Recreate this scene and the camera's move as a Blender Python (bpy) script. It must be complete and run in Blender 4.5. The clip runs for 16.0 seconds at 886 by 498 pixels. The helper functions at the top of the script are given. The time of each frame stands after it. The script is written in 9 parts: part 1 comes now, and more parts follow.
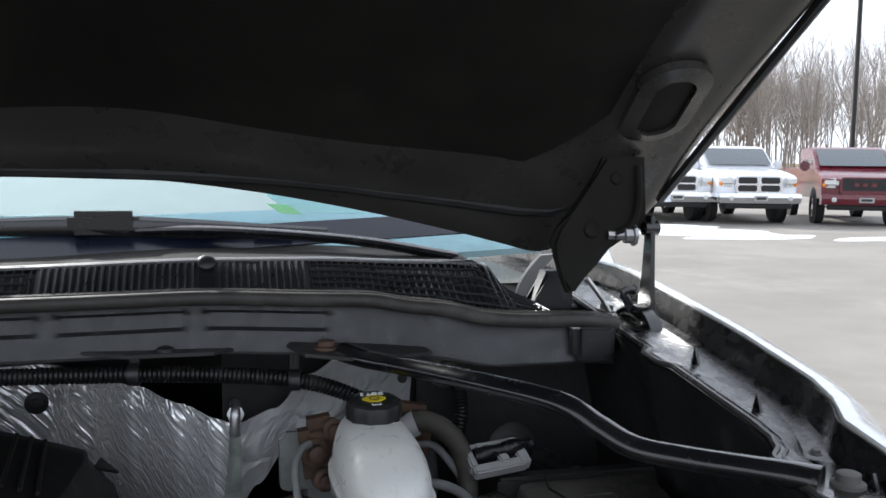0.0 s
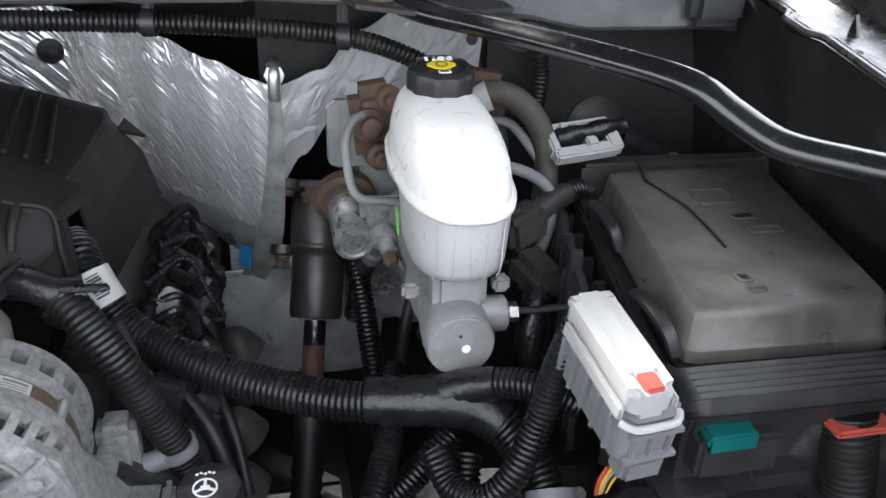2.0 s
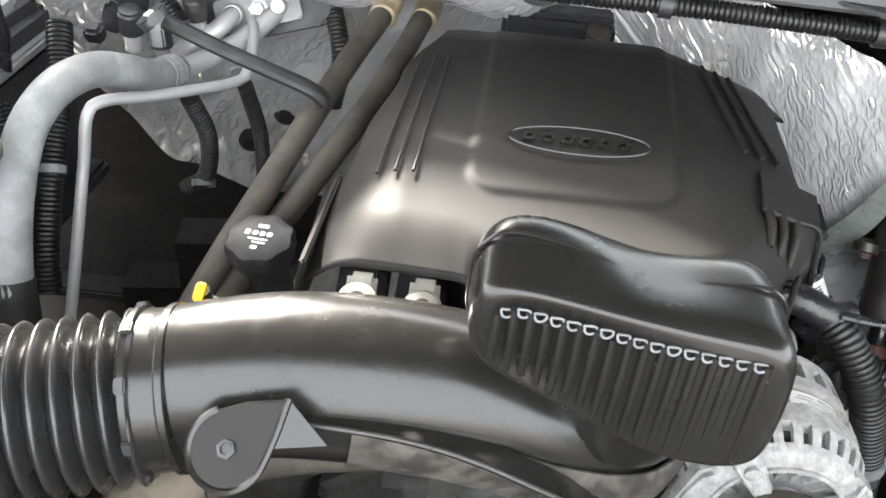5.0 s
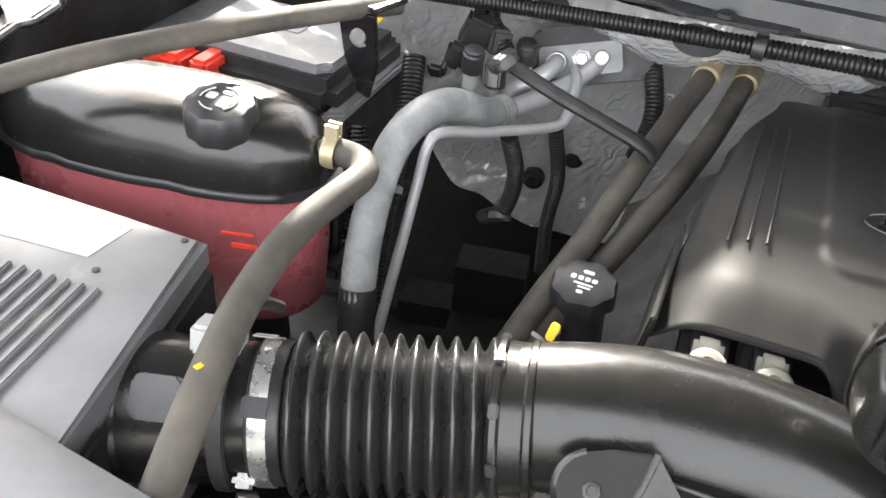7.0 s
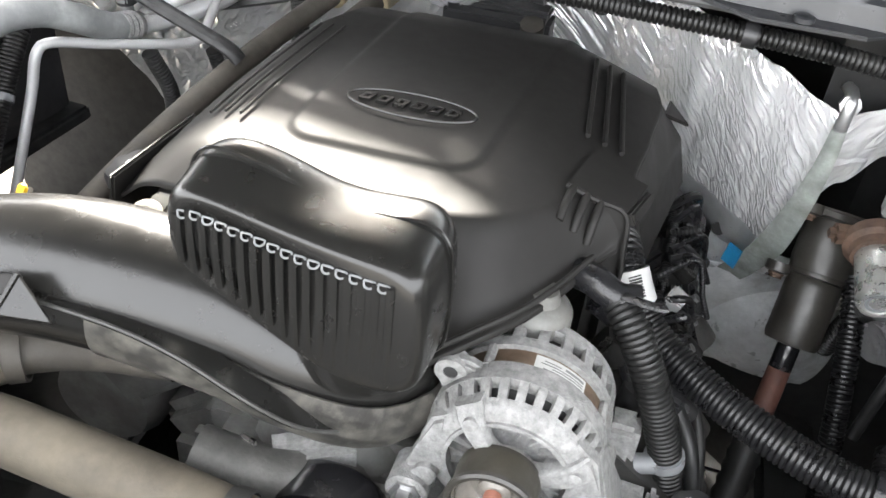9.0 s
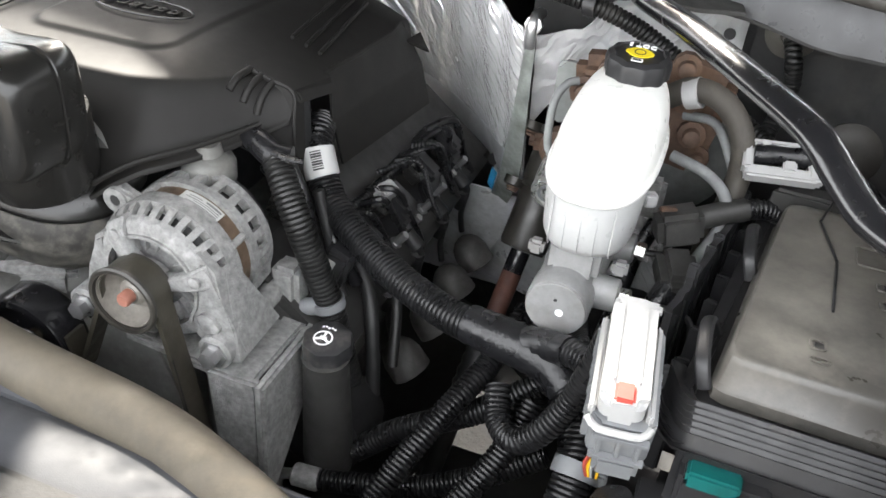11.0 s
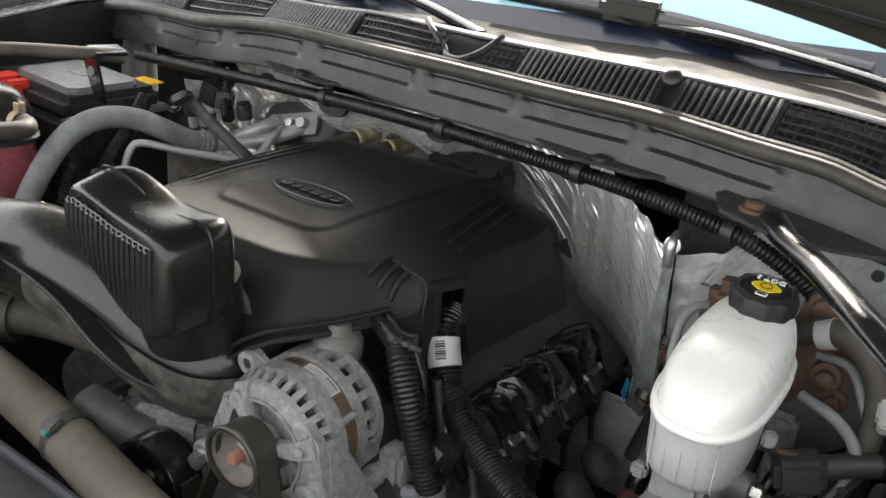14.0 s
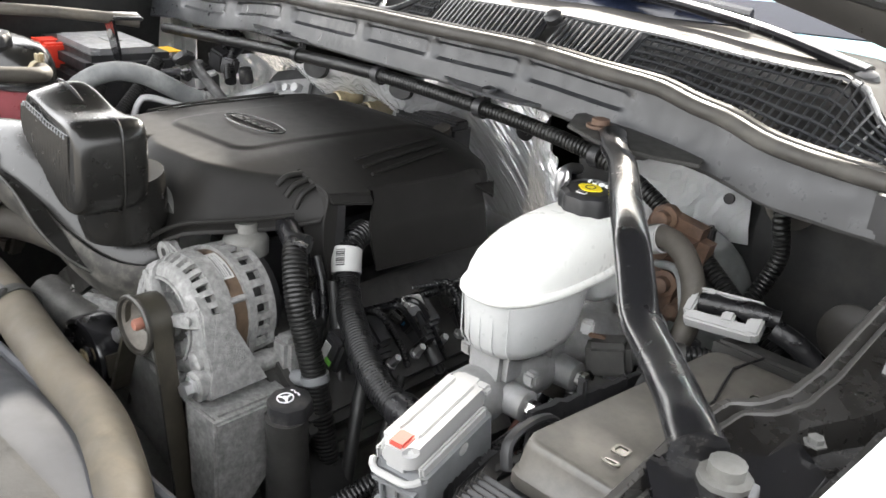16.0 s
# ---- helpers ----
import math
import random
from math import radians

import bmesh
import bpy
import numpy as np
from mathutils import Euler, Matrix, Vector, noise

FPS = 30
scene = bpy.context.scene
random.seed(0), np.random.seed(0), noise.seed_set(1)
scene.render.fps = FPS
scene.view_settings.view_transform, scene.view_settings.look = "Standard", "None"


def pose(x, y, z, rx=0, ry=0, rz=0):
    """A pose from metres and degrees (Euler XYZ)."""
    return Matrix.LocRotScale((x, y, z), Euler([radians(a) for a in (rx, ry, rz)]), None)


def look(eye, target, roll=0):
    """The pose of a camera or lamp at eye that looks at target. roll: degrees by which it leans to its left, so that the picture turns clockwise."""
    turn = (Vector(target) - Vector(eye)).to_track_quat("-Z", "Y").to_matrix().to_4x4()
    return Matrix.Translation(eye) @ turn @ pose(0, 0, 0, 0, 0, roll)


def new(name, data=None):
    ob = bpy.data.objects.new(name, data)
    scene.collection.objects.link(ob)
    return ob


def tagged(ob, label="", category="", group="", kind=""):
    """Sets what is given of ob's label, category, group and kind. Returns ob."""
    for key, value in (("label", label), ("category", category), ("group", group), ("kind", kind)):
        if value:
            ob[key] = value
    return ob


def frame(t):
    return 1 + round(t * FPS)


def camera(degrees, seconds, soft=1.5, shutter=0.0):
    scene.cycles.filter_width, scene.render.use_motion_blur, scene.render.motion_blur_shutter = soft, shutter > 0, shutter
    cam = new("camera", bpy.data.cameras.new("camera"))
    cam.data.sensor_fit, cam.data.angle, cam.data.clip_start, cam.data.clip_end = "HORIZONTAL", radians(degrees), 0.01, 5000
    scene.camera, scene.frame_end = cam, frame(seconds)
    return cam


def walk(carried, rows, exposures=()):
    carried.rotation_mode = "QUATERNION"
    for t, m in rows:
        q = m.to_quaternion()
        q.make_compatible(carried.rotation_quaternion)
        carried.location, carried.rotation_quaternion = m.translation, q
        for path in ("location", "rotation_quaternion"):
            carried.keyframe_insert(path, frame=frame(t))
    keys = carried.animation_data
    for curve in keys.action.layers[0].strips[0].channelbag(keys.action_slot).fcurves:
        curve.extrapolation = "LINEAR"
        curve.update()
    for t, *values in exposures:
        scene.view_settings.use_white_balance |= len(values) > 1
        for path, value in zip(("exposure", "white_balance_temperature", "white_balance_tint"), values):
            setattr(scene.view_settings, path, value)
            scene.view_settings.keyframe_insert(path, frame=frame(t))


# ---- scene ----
cam = camera(54.1, 16.0, soft=1.6)
PATH = [
    (0, (0.343, -0.846, 1.421), (0.871, 1.073, 1.222), 0.7),
    (0.5, (0.343, -0.763, 1.399), (0.883, 1.147, 1.151), 1.1),
    (1, (0.354, -0.722, 1.368), (0.851, 1.124, 0.78), 1.5),
    (1.5, (0.356, -0.7, 1.374), (0.809, 1.095, 0.618), 1.7),
    (2, (0.357, -0.678, 1.383), (0.751, 1.041, 0.441), 2.3),
    (2.5, (0.33, -0.678, 1.403), (0.664, 0.964, 0.312), 3.3),
    (3, (0.278, -0.683, 1.439), (0.557, 0.937, 0.299), 3.7),
    (3.5, (0.186, -0.678, 1.464), (0.466, 0.923, 0.298), 5.3),
    (4, (0.073, -0.649, 1.469), (0.235, 0.947, 0.275), 4.9),
    (4.5, (-0.022, -0.627, 1.46), (0.061, 0.966, 0.254), 5.5),
    (5, (-0.09, -0.619, 1.474), (-0.117, 0.967, 0.256), 5.8),
    (5.2, (-0.129, -0.621, 1.478), (-0.203, 0.964, 0.261), 6.1),
    (5.7, (-0.179, -0.625, 1.485), (-0.361, 0.95, 0.27), 6.1),
    (6.2, (-0.213, -0.637, 1.489), (-0.529, 0.922, 0.284), 5.6),
    (6.7, (-0.219, -0.651, 1.491), (-0.646, 0.894, 0.298), 5.2),
    (7.3, (-0.172, -0.66, 1.489), (-0.634, 0.883, 0.303), 5.1),
    (7.5, (-0.132, -0.664, 1.489), (-0.586, 0.884, 0.307), 5.1),
    (8, (-0.032, -0.662, 1.484), (-0.421, 0.898, 0.295), 5.8),
    (8.5, (0.088, -0.638, 1.476), (-0.25, 0.928, 0.28), 5.8),
    (9, (0.19, -0.638, 1.47), (-0.174, 0.923, 0.275), 5.7),
    (9.5, (0.285, -0.647, 1.483), (-0.094, 0.908, 0.284), 5.6),
    (10, (0.393, -0.693, 1.485), (-0.002, 0.871, 0.302), 5.5),
    (10.2, (0.434, -0.714, 1.488), (0.025, 0.856, 0.319), 5.2),
    (10.7, (0.523, -0.728, 1.472), (0.071, 0.843, 0.323), 5.3),
    (11.2, (0.62, -0.715, 1.436), (0.086, 0.848, 0.313), 5.8),
    (11.7, (0.693, -0.695, 1.407), (0.068, 0.856, 0.311), 6.3),
    (12.3, (0.707, -0.686, 1.415), (-0.006, 0.85, 0.35), 6.4),
    (12.5, (0.685, -0.691, 1.436), (-0.046, 0.834, 0.367), 6.5),
    (13, (0.635, -0.703, 1.492), (-0.179, 0.812, 0.47), 5.7),
    (13.5, (0.599, -0.704, 1.493), (-0.305, 0.857, 0.63), 5.5),
    (14, (0.637, -0.703, 1.479), (-0.348, 0.84, 0.674), 5.8),
    (14.5, (0.72, -0.678, 1.465), (-0.341, 0.821, 0.672), 6.0),
    (15, (0.745, -0.68, 1.448), (-0.376, 0.78, 0.665), 6.0),
    (15.5, (0.81, -0.676, 1.432), (-0.352, 0.76, 0.666), 6.1),
    (16, (0.914, -0.667, 1.423), (-0.286, 0.741, 0.663), 5.5),
]
EXPOSURES = [(0, 0.7, 6050, 10), (0.5, 0.7, 6000, 10), (1, 0.95, 6100, 12), (1.5, 1.58, 6150, 12), (2, 2.35, 6250, 11), (2.5, 2.78, 6350, 10), (3.5, 3.2, 6600, 10), (5, 3.4, 6700, 10), (7.3, 2.98, 6700, 10), (9, 3.38, 6700, 10), (9.5, 3.36, 6700, 10), (10, 2.95, 6700, 10), (12.5, 2.98, 6750, 10), (13, 3.0, 6800, 10), (13.5, 2.42, 6850, 10), (14, 1.9, 6850, 10), (15, 1.85, 6850, 10), (15.5, 2.18, 6850, 10), (16, 2.82, 6800, 10)]
walk(cam, [(t, look(eye, target, roll)) for t, eye, target, roll in PATH], EXPOSURES)

# ---- light: a bright hazy sky, low sun behind the cab that shines through the gap under the hood ----
SUN_ELEVATION, SUN_TURN = radians(27.7), radians(335)
world = bpy.data.worlds.new("hazy_sky")
scene.world = world
world.use_nodes = True
wn = world.node_tree
wn.nodes.clear()
sky = wn.nodes.new("ShaderNodeTexSky")
sky.sky_type, sky.sun_disc = "NISHITA", False
sky.sun_elevation, sky.sun_rotation, sky.dust_density, sky.air_density = SUN_ELEVATION, SUN_TURN, 6.0, 1.0
veil = wn.nodes.new("ShaderNodeMix")
veil.data_type = "RGBA"
veil.inputs["Factor"].default_value = 0.8
veil.inputs["B"].default_value = (10.2, 10.5, 11.0, 1)
wn.links.new(sky.outputs[0], veil.inputs["A"])
back = wn.nodes.new("ShaderNodeBackground")
back.inputs["Strength"].default_value = 0.105
wn.links.new(veil.outputs["Result"], back.inputs["Color"])
wout = wn.nodes.new("ShaderNodeOutputWorld")
wn.links.new(back.outputs[0], wout.inputs["Surface"])
sun_data = bpy.data.lights.new("sun", "SUN")
sun_data.energy, sun_data.angle, sun_data.color = 4.4, radians(4.5), (1.0, 0.955, 0.88)
sun = new("sun", sun_data)
sun.matrix_world = look((-7.48, 16.04, 9.30), (0, 0, 0))


# ---- materials ----
def material(name, col, rough=0.5, metal=0.0, var=0.25, scale=25.0, bump=0.15, fine=350.0, dust=0.0, dust_col=(0.30, 0.27, 0.23),
             dust_scale=14.0, coat=0.0, spec=0.5, trans=0.0, sub=0.0, rvar=0.12, stretch=(1, 1, 1), height=0.0006):
    """A painted, moulded or cast surface: colour that varies at two scales, dust in patches, fine relief."""
    m = bpy.data.materials.new(name)
    m.use_nodes = True
    nt = m.node_tree
    n, link = nt.nodes, nt.links.new
    b = n["Principled BSDF"]
    coord = n.new("ShaderNodeTexCoord")
    mapping = n.new("ShaderNodeMapping")
    mapping.inputs["Scale"].default_value = stretch
    link(coord.outputs["Object"], mapping.inputs["Vector"])

    def noise_at(s, detail=5.0, rough_=0.6):
        t = n.new("ShaderNodeTexNoise")
        t.inputs["Scale"].default_value, t.inputs["Detail"].default_value, t.inputs["Roughness"].default_value = s, detail, rough_
        link(mapping.outputs["Vector"], t.inputs["Vector"])
        return t.outputs["Fac"]

    def span(src, lo, hi, a=0.3, z=0.7):
        r = n.new("ShaderNodeMapRange")
        r.inputs["From Min"].default_value, r.inputs["From Max"].default_value = a, z
        r.inputs["To Min"].default_value, r.inputs["To Max"].default_value = lo, hi
        link(src, r.inputs["Value"])
        return r.outputs["Result"]

    def blend(fac, a, c):
        x = n.new("ShaderNodeMix")
        x.data_type = "RGBA"
        link(fac, x.inputs["Factor"])
        for key, v in (("A", a), ("B", c)):
            if isinstance(v, tuple):
                x.inputs[key].default_value = (*v, 1)
            else:
                link(v, x.inputs[key])
        return x.outputs["Result"]

    broad, grain = noise_at(scale), noise_at(scale * 9, 3.0)
    dark, light = tuple(c * (1 - var) for c in col), tuple(min(1, c * (1 + var)) for c in col)
    colour = blend(span(broad, 0, 1), dark, light)
    colour = blend(span(grain, 0, 0.35 * min(1, var * 2)), colour, tuple(c * 0.55 for c in col))
    r_out = span(noise_at(scale * 2.3), max(0.02, rough - rvar), min(1, rough + rvar))
    if dust:
        mask = span(noise_at(dust_scale, 8.0, 0.7), 0, 1, 0.62 - 0.35 * dust, 0.85 - 0.25 * dust)
        colour = blend(mask, colour, dust_col)
        add = n.new("ShaderNodeMath")
        add.operation, add.use_clamp = "MULTIPLY_ADD", True
        add.inputs[1].default_value = 0.35
        link(mask, add.inputs[0])
        link(r_out, add.inputs[2])
        r_out = add.outputs[0]
    link(colour, b.inputs["Base Color"])
    link(r_out, b.inputs["Roughness"])
    b.inputs["Metallic"].default_value = metal
    b.inputs["Coat Weight"].default_value, b.inputs["Coat Roughness"].default_value = coat, 0.08
    b.inputs["Specular IOR Level"].default_value = spec
    b.inputs["Transmission Weight"].default_value = trans
    if sub:
        b.inputs["Subsurface Weight"].default_value = sub
        b.inputs["Subsurface Radius"].default_value = (0.03, 0.028, 0.024)
        b.inputs["Subsurface Scale"].default_value = 1.0
    if bump:
        bp = n.new("ShaderNodeBump")
        bp.inputs["Strength"].default_value, bp.inputs["Distance"].default_value = bump, height
        link(noise_at(fine, 3.0), bp.inputs["Height"])
        link(bp.outputs["Normal"], b.inputs["Normal"])
    return m


def foil_material(name, slant, along, across, strength, grime=0.06):
    """Crinkled aluminium-faced heat shield: long creases along one slanted way, and small dents."""
    m = material(name, (0.97, 0.97, 0.97), 0.20, 0.58, var=0.04, scale=9, bump=0, dust=grime, dust_col=(0.55, 0.54, 0.52) if grime < 0.1 else (0.03, 0.03, 0.03), rvar=0.06)
    nt = m.node_tree
    n, link = nt.nodes, nt.links.new
    coord = n.new("ShaderNodeTexCoord")
    mapping = n.new("ShaderNodeMapping")
    mapping.inputs["Scale"].default_value = (across, across, along)
    turn = n.new("ShaderNodeMapping")
    turn.inputs["Rotation"].default_value = (0, radians(slant), 0)
    link(coord.outputs["Object"], turn.inputs["Vector"])
    link(turn.outputs["Vector"], mapping.inputs["Vector"])
    crease = n.new("ShaderNodeTexNoise")
    crease.inputs["Scale"].default_value, crease.inputs["Detail"].default_value, crease.inputs["Distortion"].default_value = 1.0, 1.5, 0.0
    link(mapping.outputs["Vector"], crease.inputs["Vector"])
    fold = n.new("ShaderNodeMath")
    fold.operation = "PINGPONG"
    fold.inputs[1].default_value = 0.11
    link(crease.outputs["Fac"], fold.inputs[0])
    dents = n.new("ShaderNodeTexNoise")
    dents.inputs["Scale"].default_value, dents.inputs["Detail"].default_value = 120, 4
    link(coord.outputs["Object"], dents.inputs["Vector"])
    mul = n.new("ShaderNodeMath")
    mul.operation = "MULTIPLY_ADD"
    mul.inputs[1].default_value = 0.008
    link(dents.outputs["Fac"], mul.inputs[0])
    link(fold.outputs[0], mul.inputs[2])
    bp = n.new("ShaderNodeBump")
    bp.inputs["Strength"].default_value, bp.inputs["Distance"].default_value = strength, 0.013
    link(mul.outputs[0], bp.inputs["Height"])
    link(bp.outputs["Normal"], n["Principled BSDF"].inputs["Normal"])
    return m


M_COVER = material("satin_black_cover_plastic", (0.0138, 0.0132, 0.0125), 0.56, var=0.10, bump=0.10, fine=900, rvar=0.03, height=0.0002, spec=0.19)
M_PLASTIC = material("black_moulded_plastic", (0.016, 0.016, 0.017), 0.45, var=0.3, bump=0.2, fine=600, dust=0.12, dust_col=(0.12, 0.11, 0.1), height=0.0004)
M_GLOSSY = material("glossy_black_blown_plastic", (0.011, 0.0107, 0.010), 0.25, var=0.12, bump=0.10, fine=160, rvar=0.04, height=0.0003, spec=0.42)
M_DUSTY = material("dusty_grey_black_plastic", (0.026, 0.0255, 0.024), 0.55, var=0.25, bump=0.2, fine=500, dust=0.22, dust_col=(0.065, 0.064, 0.06))
M_COWL = material("weathered_cowl_plastic", (0.0185, 0.0195, 0.0215), 0.36, var=0.2, bump=0.15, fine=700, dust=0.16, dust_col=(0.056, 0.057, 0.059), dust_scale=22)
# M_DARK is sooty steel, and also the painted shade in gaps and holes
M_DARK = material("sooty_steel_and_shade", (0.008, 0.008, 0.008), 0.6, var=0.4, bump=0.3, fine=200, dust=0.25, dust_col=(0.035, 0.032, 0.028), dust_scale=9)
M_PAINT = material("gloss_black_paint", (0.008, 0.008, 0.009), 0.22, var=0.2, bump=0.05, fine=80, dust=0.08, dust_col=(0.05, 0.047, 0.043), coat=0.35, rvar=0.08)
M_HOODPAINT = material("black_underhood_paint", (0.007, 0.0065, 0.006), 0.26, var=0.3, bump=0.12, fine=120, dust=0.12, dust_col=(0.022, 0.020, 0.018), coat=0.1)
M_HOODFRAME = material("satin_hood_frame_paint", (0.036, 0.034, 0.032), 0.32, var=0.3, scale=8, bump=0.12, fine=120, dust=0.12, dust_col=(0.05, 0.047, 0.043))
M_LINER = material("black_hood_liner", (0.0095, 0.0083, 0.0066), 0.8, var=0.4, scale=6, bump=0.3, fine=300, dust=0.2, dust_col=(0.02, 0.018, 0.014), spec=0.25)
M_WHITEPAINT = material("white_car_paint", (0.78, 0.79, 0.80), 0.25, var=0.03, bump=0.0, coat=0.8, rvar=0.05)
M_FOIL = foil_material("wrinkled_foil_heat_shield", 44, 1.2, 75.0, 1.0)
M_FOILTOE = material("dull_grey_foil", (0.52, 0.53, 0.54), 0.38, 0.6, var=0.15, scale=20, bump=0.25, fine=120, dust=0.2, dust_col=(0.30, 0.30, 0.29))
M_FOILSOOT = foil_material("sooty_foil", 30, 14.0, 60.0, 0.9, 0.3)
M_LID = material("dusty_fuse_box_lid", (0.052, 0.049, 0.044), 0.35, var=0.2, bump=0.12, fine=500, dust=0.45, dust_col=(0.135, 0.124, 0.107), dust_scale=8, spec=0.55)
M_CASTDK = material("oily_cast_aluminium", (0.085, 0.083, 0.078), 0.55, 0.3, var=0.4, scale=40, bump=0.6, fine=300, dust=0.3, dust_col=(0.05, 0.046, 0.04), height=0.0008)
M_CUP = material("dull_beige_steel", (0.16, 0.148, 0.13), 0.5, 0.2, var=0.3, scale=60, bump=0.3, dust=0.3, dust_col=(0.09, 0.08, 0.068))
M_SOOT = material("sooty_black_rubber", (0.026, 0.024, 0.0205), 0.40, var=0.4, scale=30, bump=0.2, fine=300, dust=0.3, dust_col=(0.070, 0.060, 0.049))
M_FOILFLAT = foil_material("crinkled_foil_blanket", -25, 20.0, 40.0, 1.0)
M_ALLOY = material("corroded_cast_aluminium", (0.20, 0.199, 0.195), 0.62, 0.15, var=0.35, scale=150, bump=1.0, fine=520, dust=0.3, dust_col=(0.34, 0.338, 0.33), dust_scale=60, height=0.0013)
M_ALLOYDK = material("grimy_cast_aluminium", (0.13, 0.13, 0.124), 0.6, 0.4, var=0.4, scale=20, bump=0.5, fine=260, dust=0.35, dust_col=(0.12, 0.115, 0.105), height=0.0008)
M_MC = material("clean_cast_aluminium", (0.24, 0.24, 0.24), 0.55, 0.3, var=0.2, scale=30, bump=0.4, fine=500, dust=0.25, dust_col=(0.18, 0.17, 0.16))
M_STEEL = material("machined_steel", (0.48, 0.47, 0.45), 0.32, 1.0, var=0.2, scale=40, bump=0.15, fine=600, dust=0.1, dust_col=(0.25, 0.2, 0.15))
M_ZINC = material("zinc_plated_steel", (0.42, 0.42, 0.42), 0.38, 0.9, var=0.2, bump=0.1, dust=0.15)
M_CAN = material("brushed_steel_can", (0.52, 0.52, 0.50), 0.30, 0.75, var=0.2, scale=40, bump=0.1, fine=600, dust=0.15, dust_col=(0.2, 0.19, 0.17))
M_RUST = material("rusted_iron", (0.088, 0.054, 0.038), 0.72, 0.2, var=0.5, scale=40, bump=0.7, fine=250, dust=0.35, dust_col=(0.15, 0.088, 0.054))
M_REDRUST = material("red_oxide_shaft", (0.085, 0.034, 0.024), 0.7, 0.0, var=0.3, scale=30, bump=0.3)
M_SHAFTEND = material("orange_oxide_shaft_end", (0.20, 0.080, 0.055), 0.75, var=0.2, bump=0.2)
M_RUBBER = material("black_rubber", (0.014, 0.014, 0.014), 0.48, var=0.3, bump=0.2, fine=400, dust=0.1, dust_col=(0.06, 0.055, 0.05))
M_CONDUIT = material("black_corrugated_conduit", (0.008, 0.008, 0.0085), 0.32, var=0.3, bump=0.06, fine=400, dust=0.04, dust_col=(0.05, 0.047, 0.044), spec=0.35)
M_BELLOWS = material("satin_bellows_rubber", (0.016, 0.016, 0.0162), 0.30, var=0.2, scale=12, bump=0.05, fine=500, dust=0.08, dust_col=(0.05, 0.048, 0.044), spec=0.45)
M_CONDUITDUST = material("dusty_corrugated_conduit", (0.009, 0.009, 0.0088), 0.38, var=0.4, bump=0.2, dust=0.12, dust_col=(0.045, 0.042, 0.038), spec=0.35)
M_TAPE = material("black_vinyl_tape", (0.009, 0.009, 0.010), 0.30, var=0.3, bump=0.9, fine=110, height=0.0012, spec=0.4)
M_HOSEGREY = material("chalky_grey_hose", (0.15, 0.155, 0.155), 0.6, var=0.2, scale=30, bump=0.3, fine=500, dust=0.35, dust_col=(0.28, 0.29, 0.285))
M_HOSEDUST = material("dusty_rubber_hose", (0.042, 0.037, 0.030), 0.72, var=0.3, scale=18, bump=0.35, fine=400, dust=0.4, dust_col=(0.10, 0.088, 0.072))
M_HOSEBEIGE = material("dusty_beige_radiator_hose", (0.080, 0.068, 0.050), 0.75, var=0.3, scale=12, bump=0.3, fine=450, dust=0.4, dust_col=(0.125, 0.108, 0.082))
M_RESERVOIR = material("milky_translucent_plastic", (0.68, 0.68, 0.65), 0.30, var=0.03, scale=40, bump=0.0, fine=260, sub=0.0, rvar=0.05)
# same milky plastic, greyed so that the lower half looks shaded
M_RESSHADE = material("milky_plastic_shaded_half", (0.40, 0.405, 0.40), 0.32, var=0.06, scale=40, bump=0.1, fine=220, rvar=0.06)
M_WHITEPLUG = material("white_connector_plastic", (0.32, 0.32, 0.315), 0.42, var=0.05, bump=0.1, dust=0.05)
M_GREYPLUG = material("light_grey_connector_plastic", (0.145, 0.15, 0.155), 0.48, var=0.08, bump=0.1, dust=0.1)
M_RED = material("red_latch_plastic", (0.35, 0.06, 0.045), 0.5, var=0.1)
M_REDCAP = material("bright_red_cover", (0.62, 0.045, 0.025), 0.35, var=0.06, bump=0.05)
M_COOLANT = material("red_coolant_tank_plastic", (0.27, 0.075, 0.083), 0.3, var=0.18, scale=12, bump=0.1, sub=0.2)
M_YELLOW = material("yellow_marking", (0.70, 0.55, 0.02), 0.5, var=0.05)
M_YELTAG = material("yellow_tag_plastic", (0.78, 0.45, 0.02), 0.5, var=0.05)
M_WHITEINK = material("white_marking_ink", (0.75, 0.75, 0.75), 0.6, var=0.05)
M_GREYINK = material("grey_moulded_marking", (0.13, 0.13, 0.13), 0.4, var=0.1)
M_LABEL = material("white_paper_label", (0.40, 0.40, 0.39), 0.55, var=0.06, dust=0.12)
# print and wire black, and the discs painted as the dark of holes
M_INK = material("black_ink_and_hole_shade", (0.02, 0.02, 0.02), 0.6)
M_TEAL = material("teal_lock_plastic", (0.0, 0.085, 0.08), 0.45)
M_GREENMARK = material("green_paint_mark", (0.18, 0.55, 0.08), 0.5, var=0.1)
M_BLUETAPE = material("blue_tape", (0.02, 0.25, 0.50), 0.45, var=0.2)
M_BLUEPLUG = material("blue_plug_plastic", (0.05, 0.25, 0.45), 0.4)
M_BROWN = material("varnished_stator_core", (0.11, 0.075, 0.05), 0.45, 0.3, var=0.3, scale=60, bump=0.3)
M_BOOSTER = material("grey_booster_steel", (0.19, 0.20, 0.195), 0.45, 0.3, var=0.3, scale=15, bump=0.2, dust=0.3, dust_col=(0.13, 0.12, 0.11))
M_GREYSTEEL = material("grey_primed_steel", (0.60, 0.61, 0.62), 0.36, 0.35, var=0.3, scale=22, bump=0.5, fine=60, dust=0.25, dust_col=(0.32, 0.32, 0.31), height=0.001)
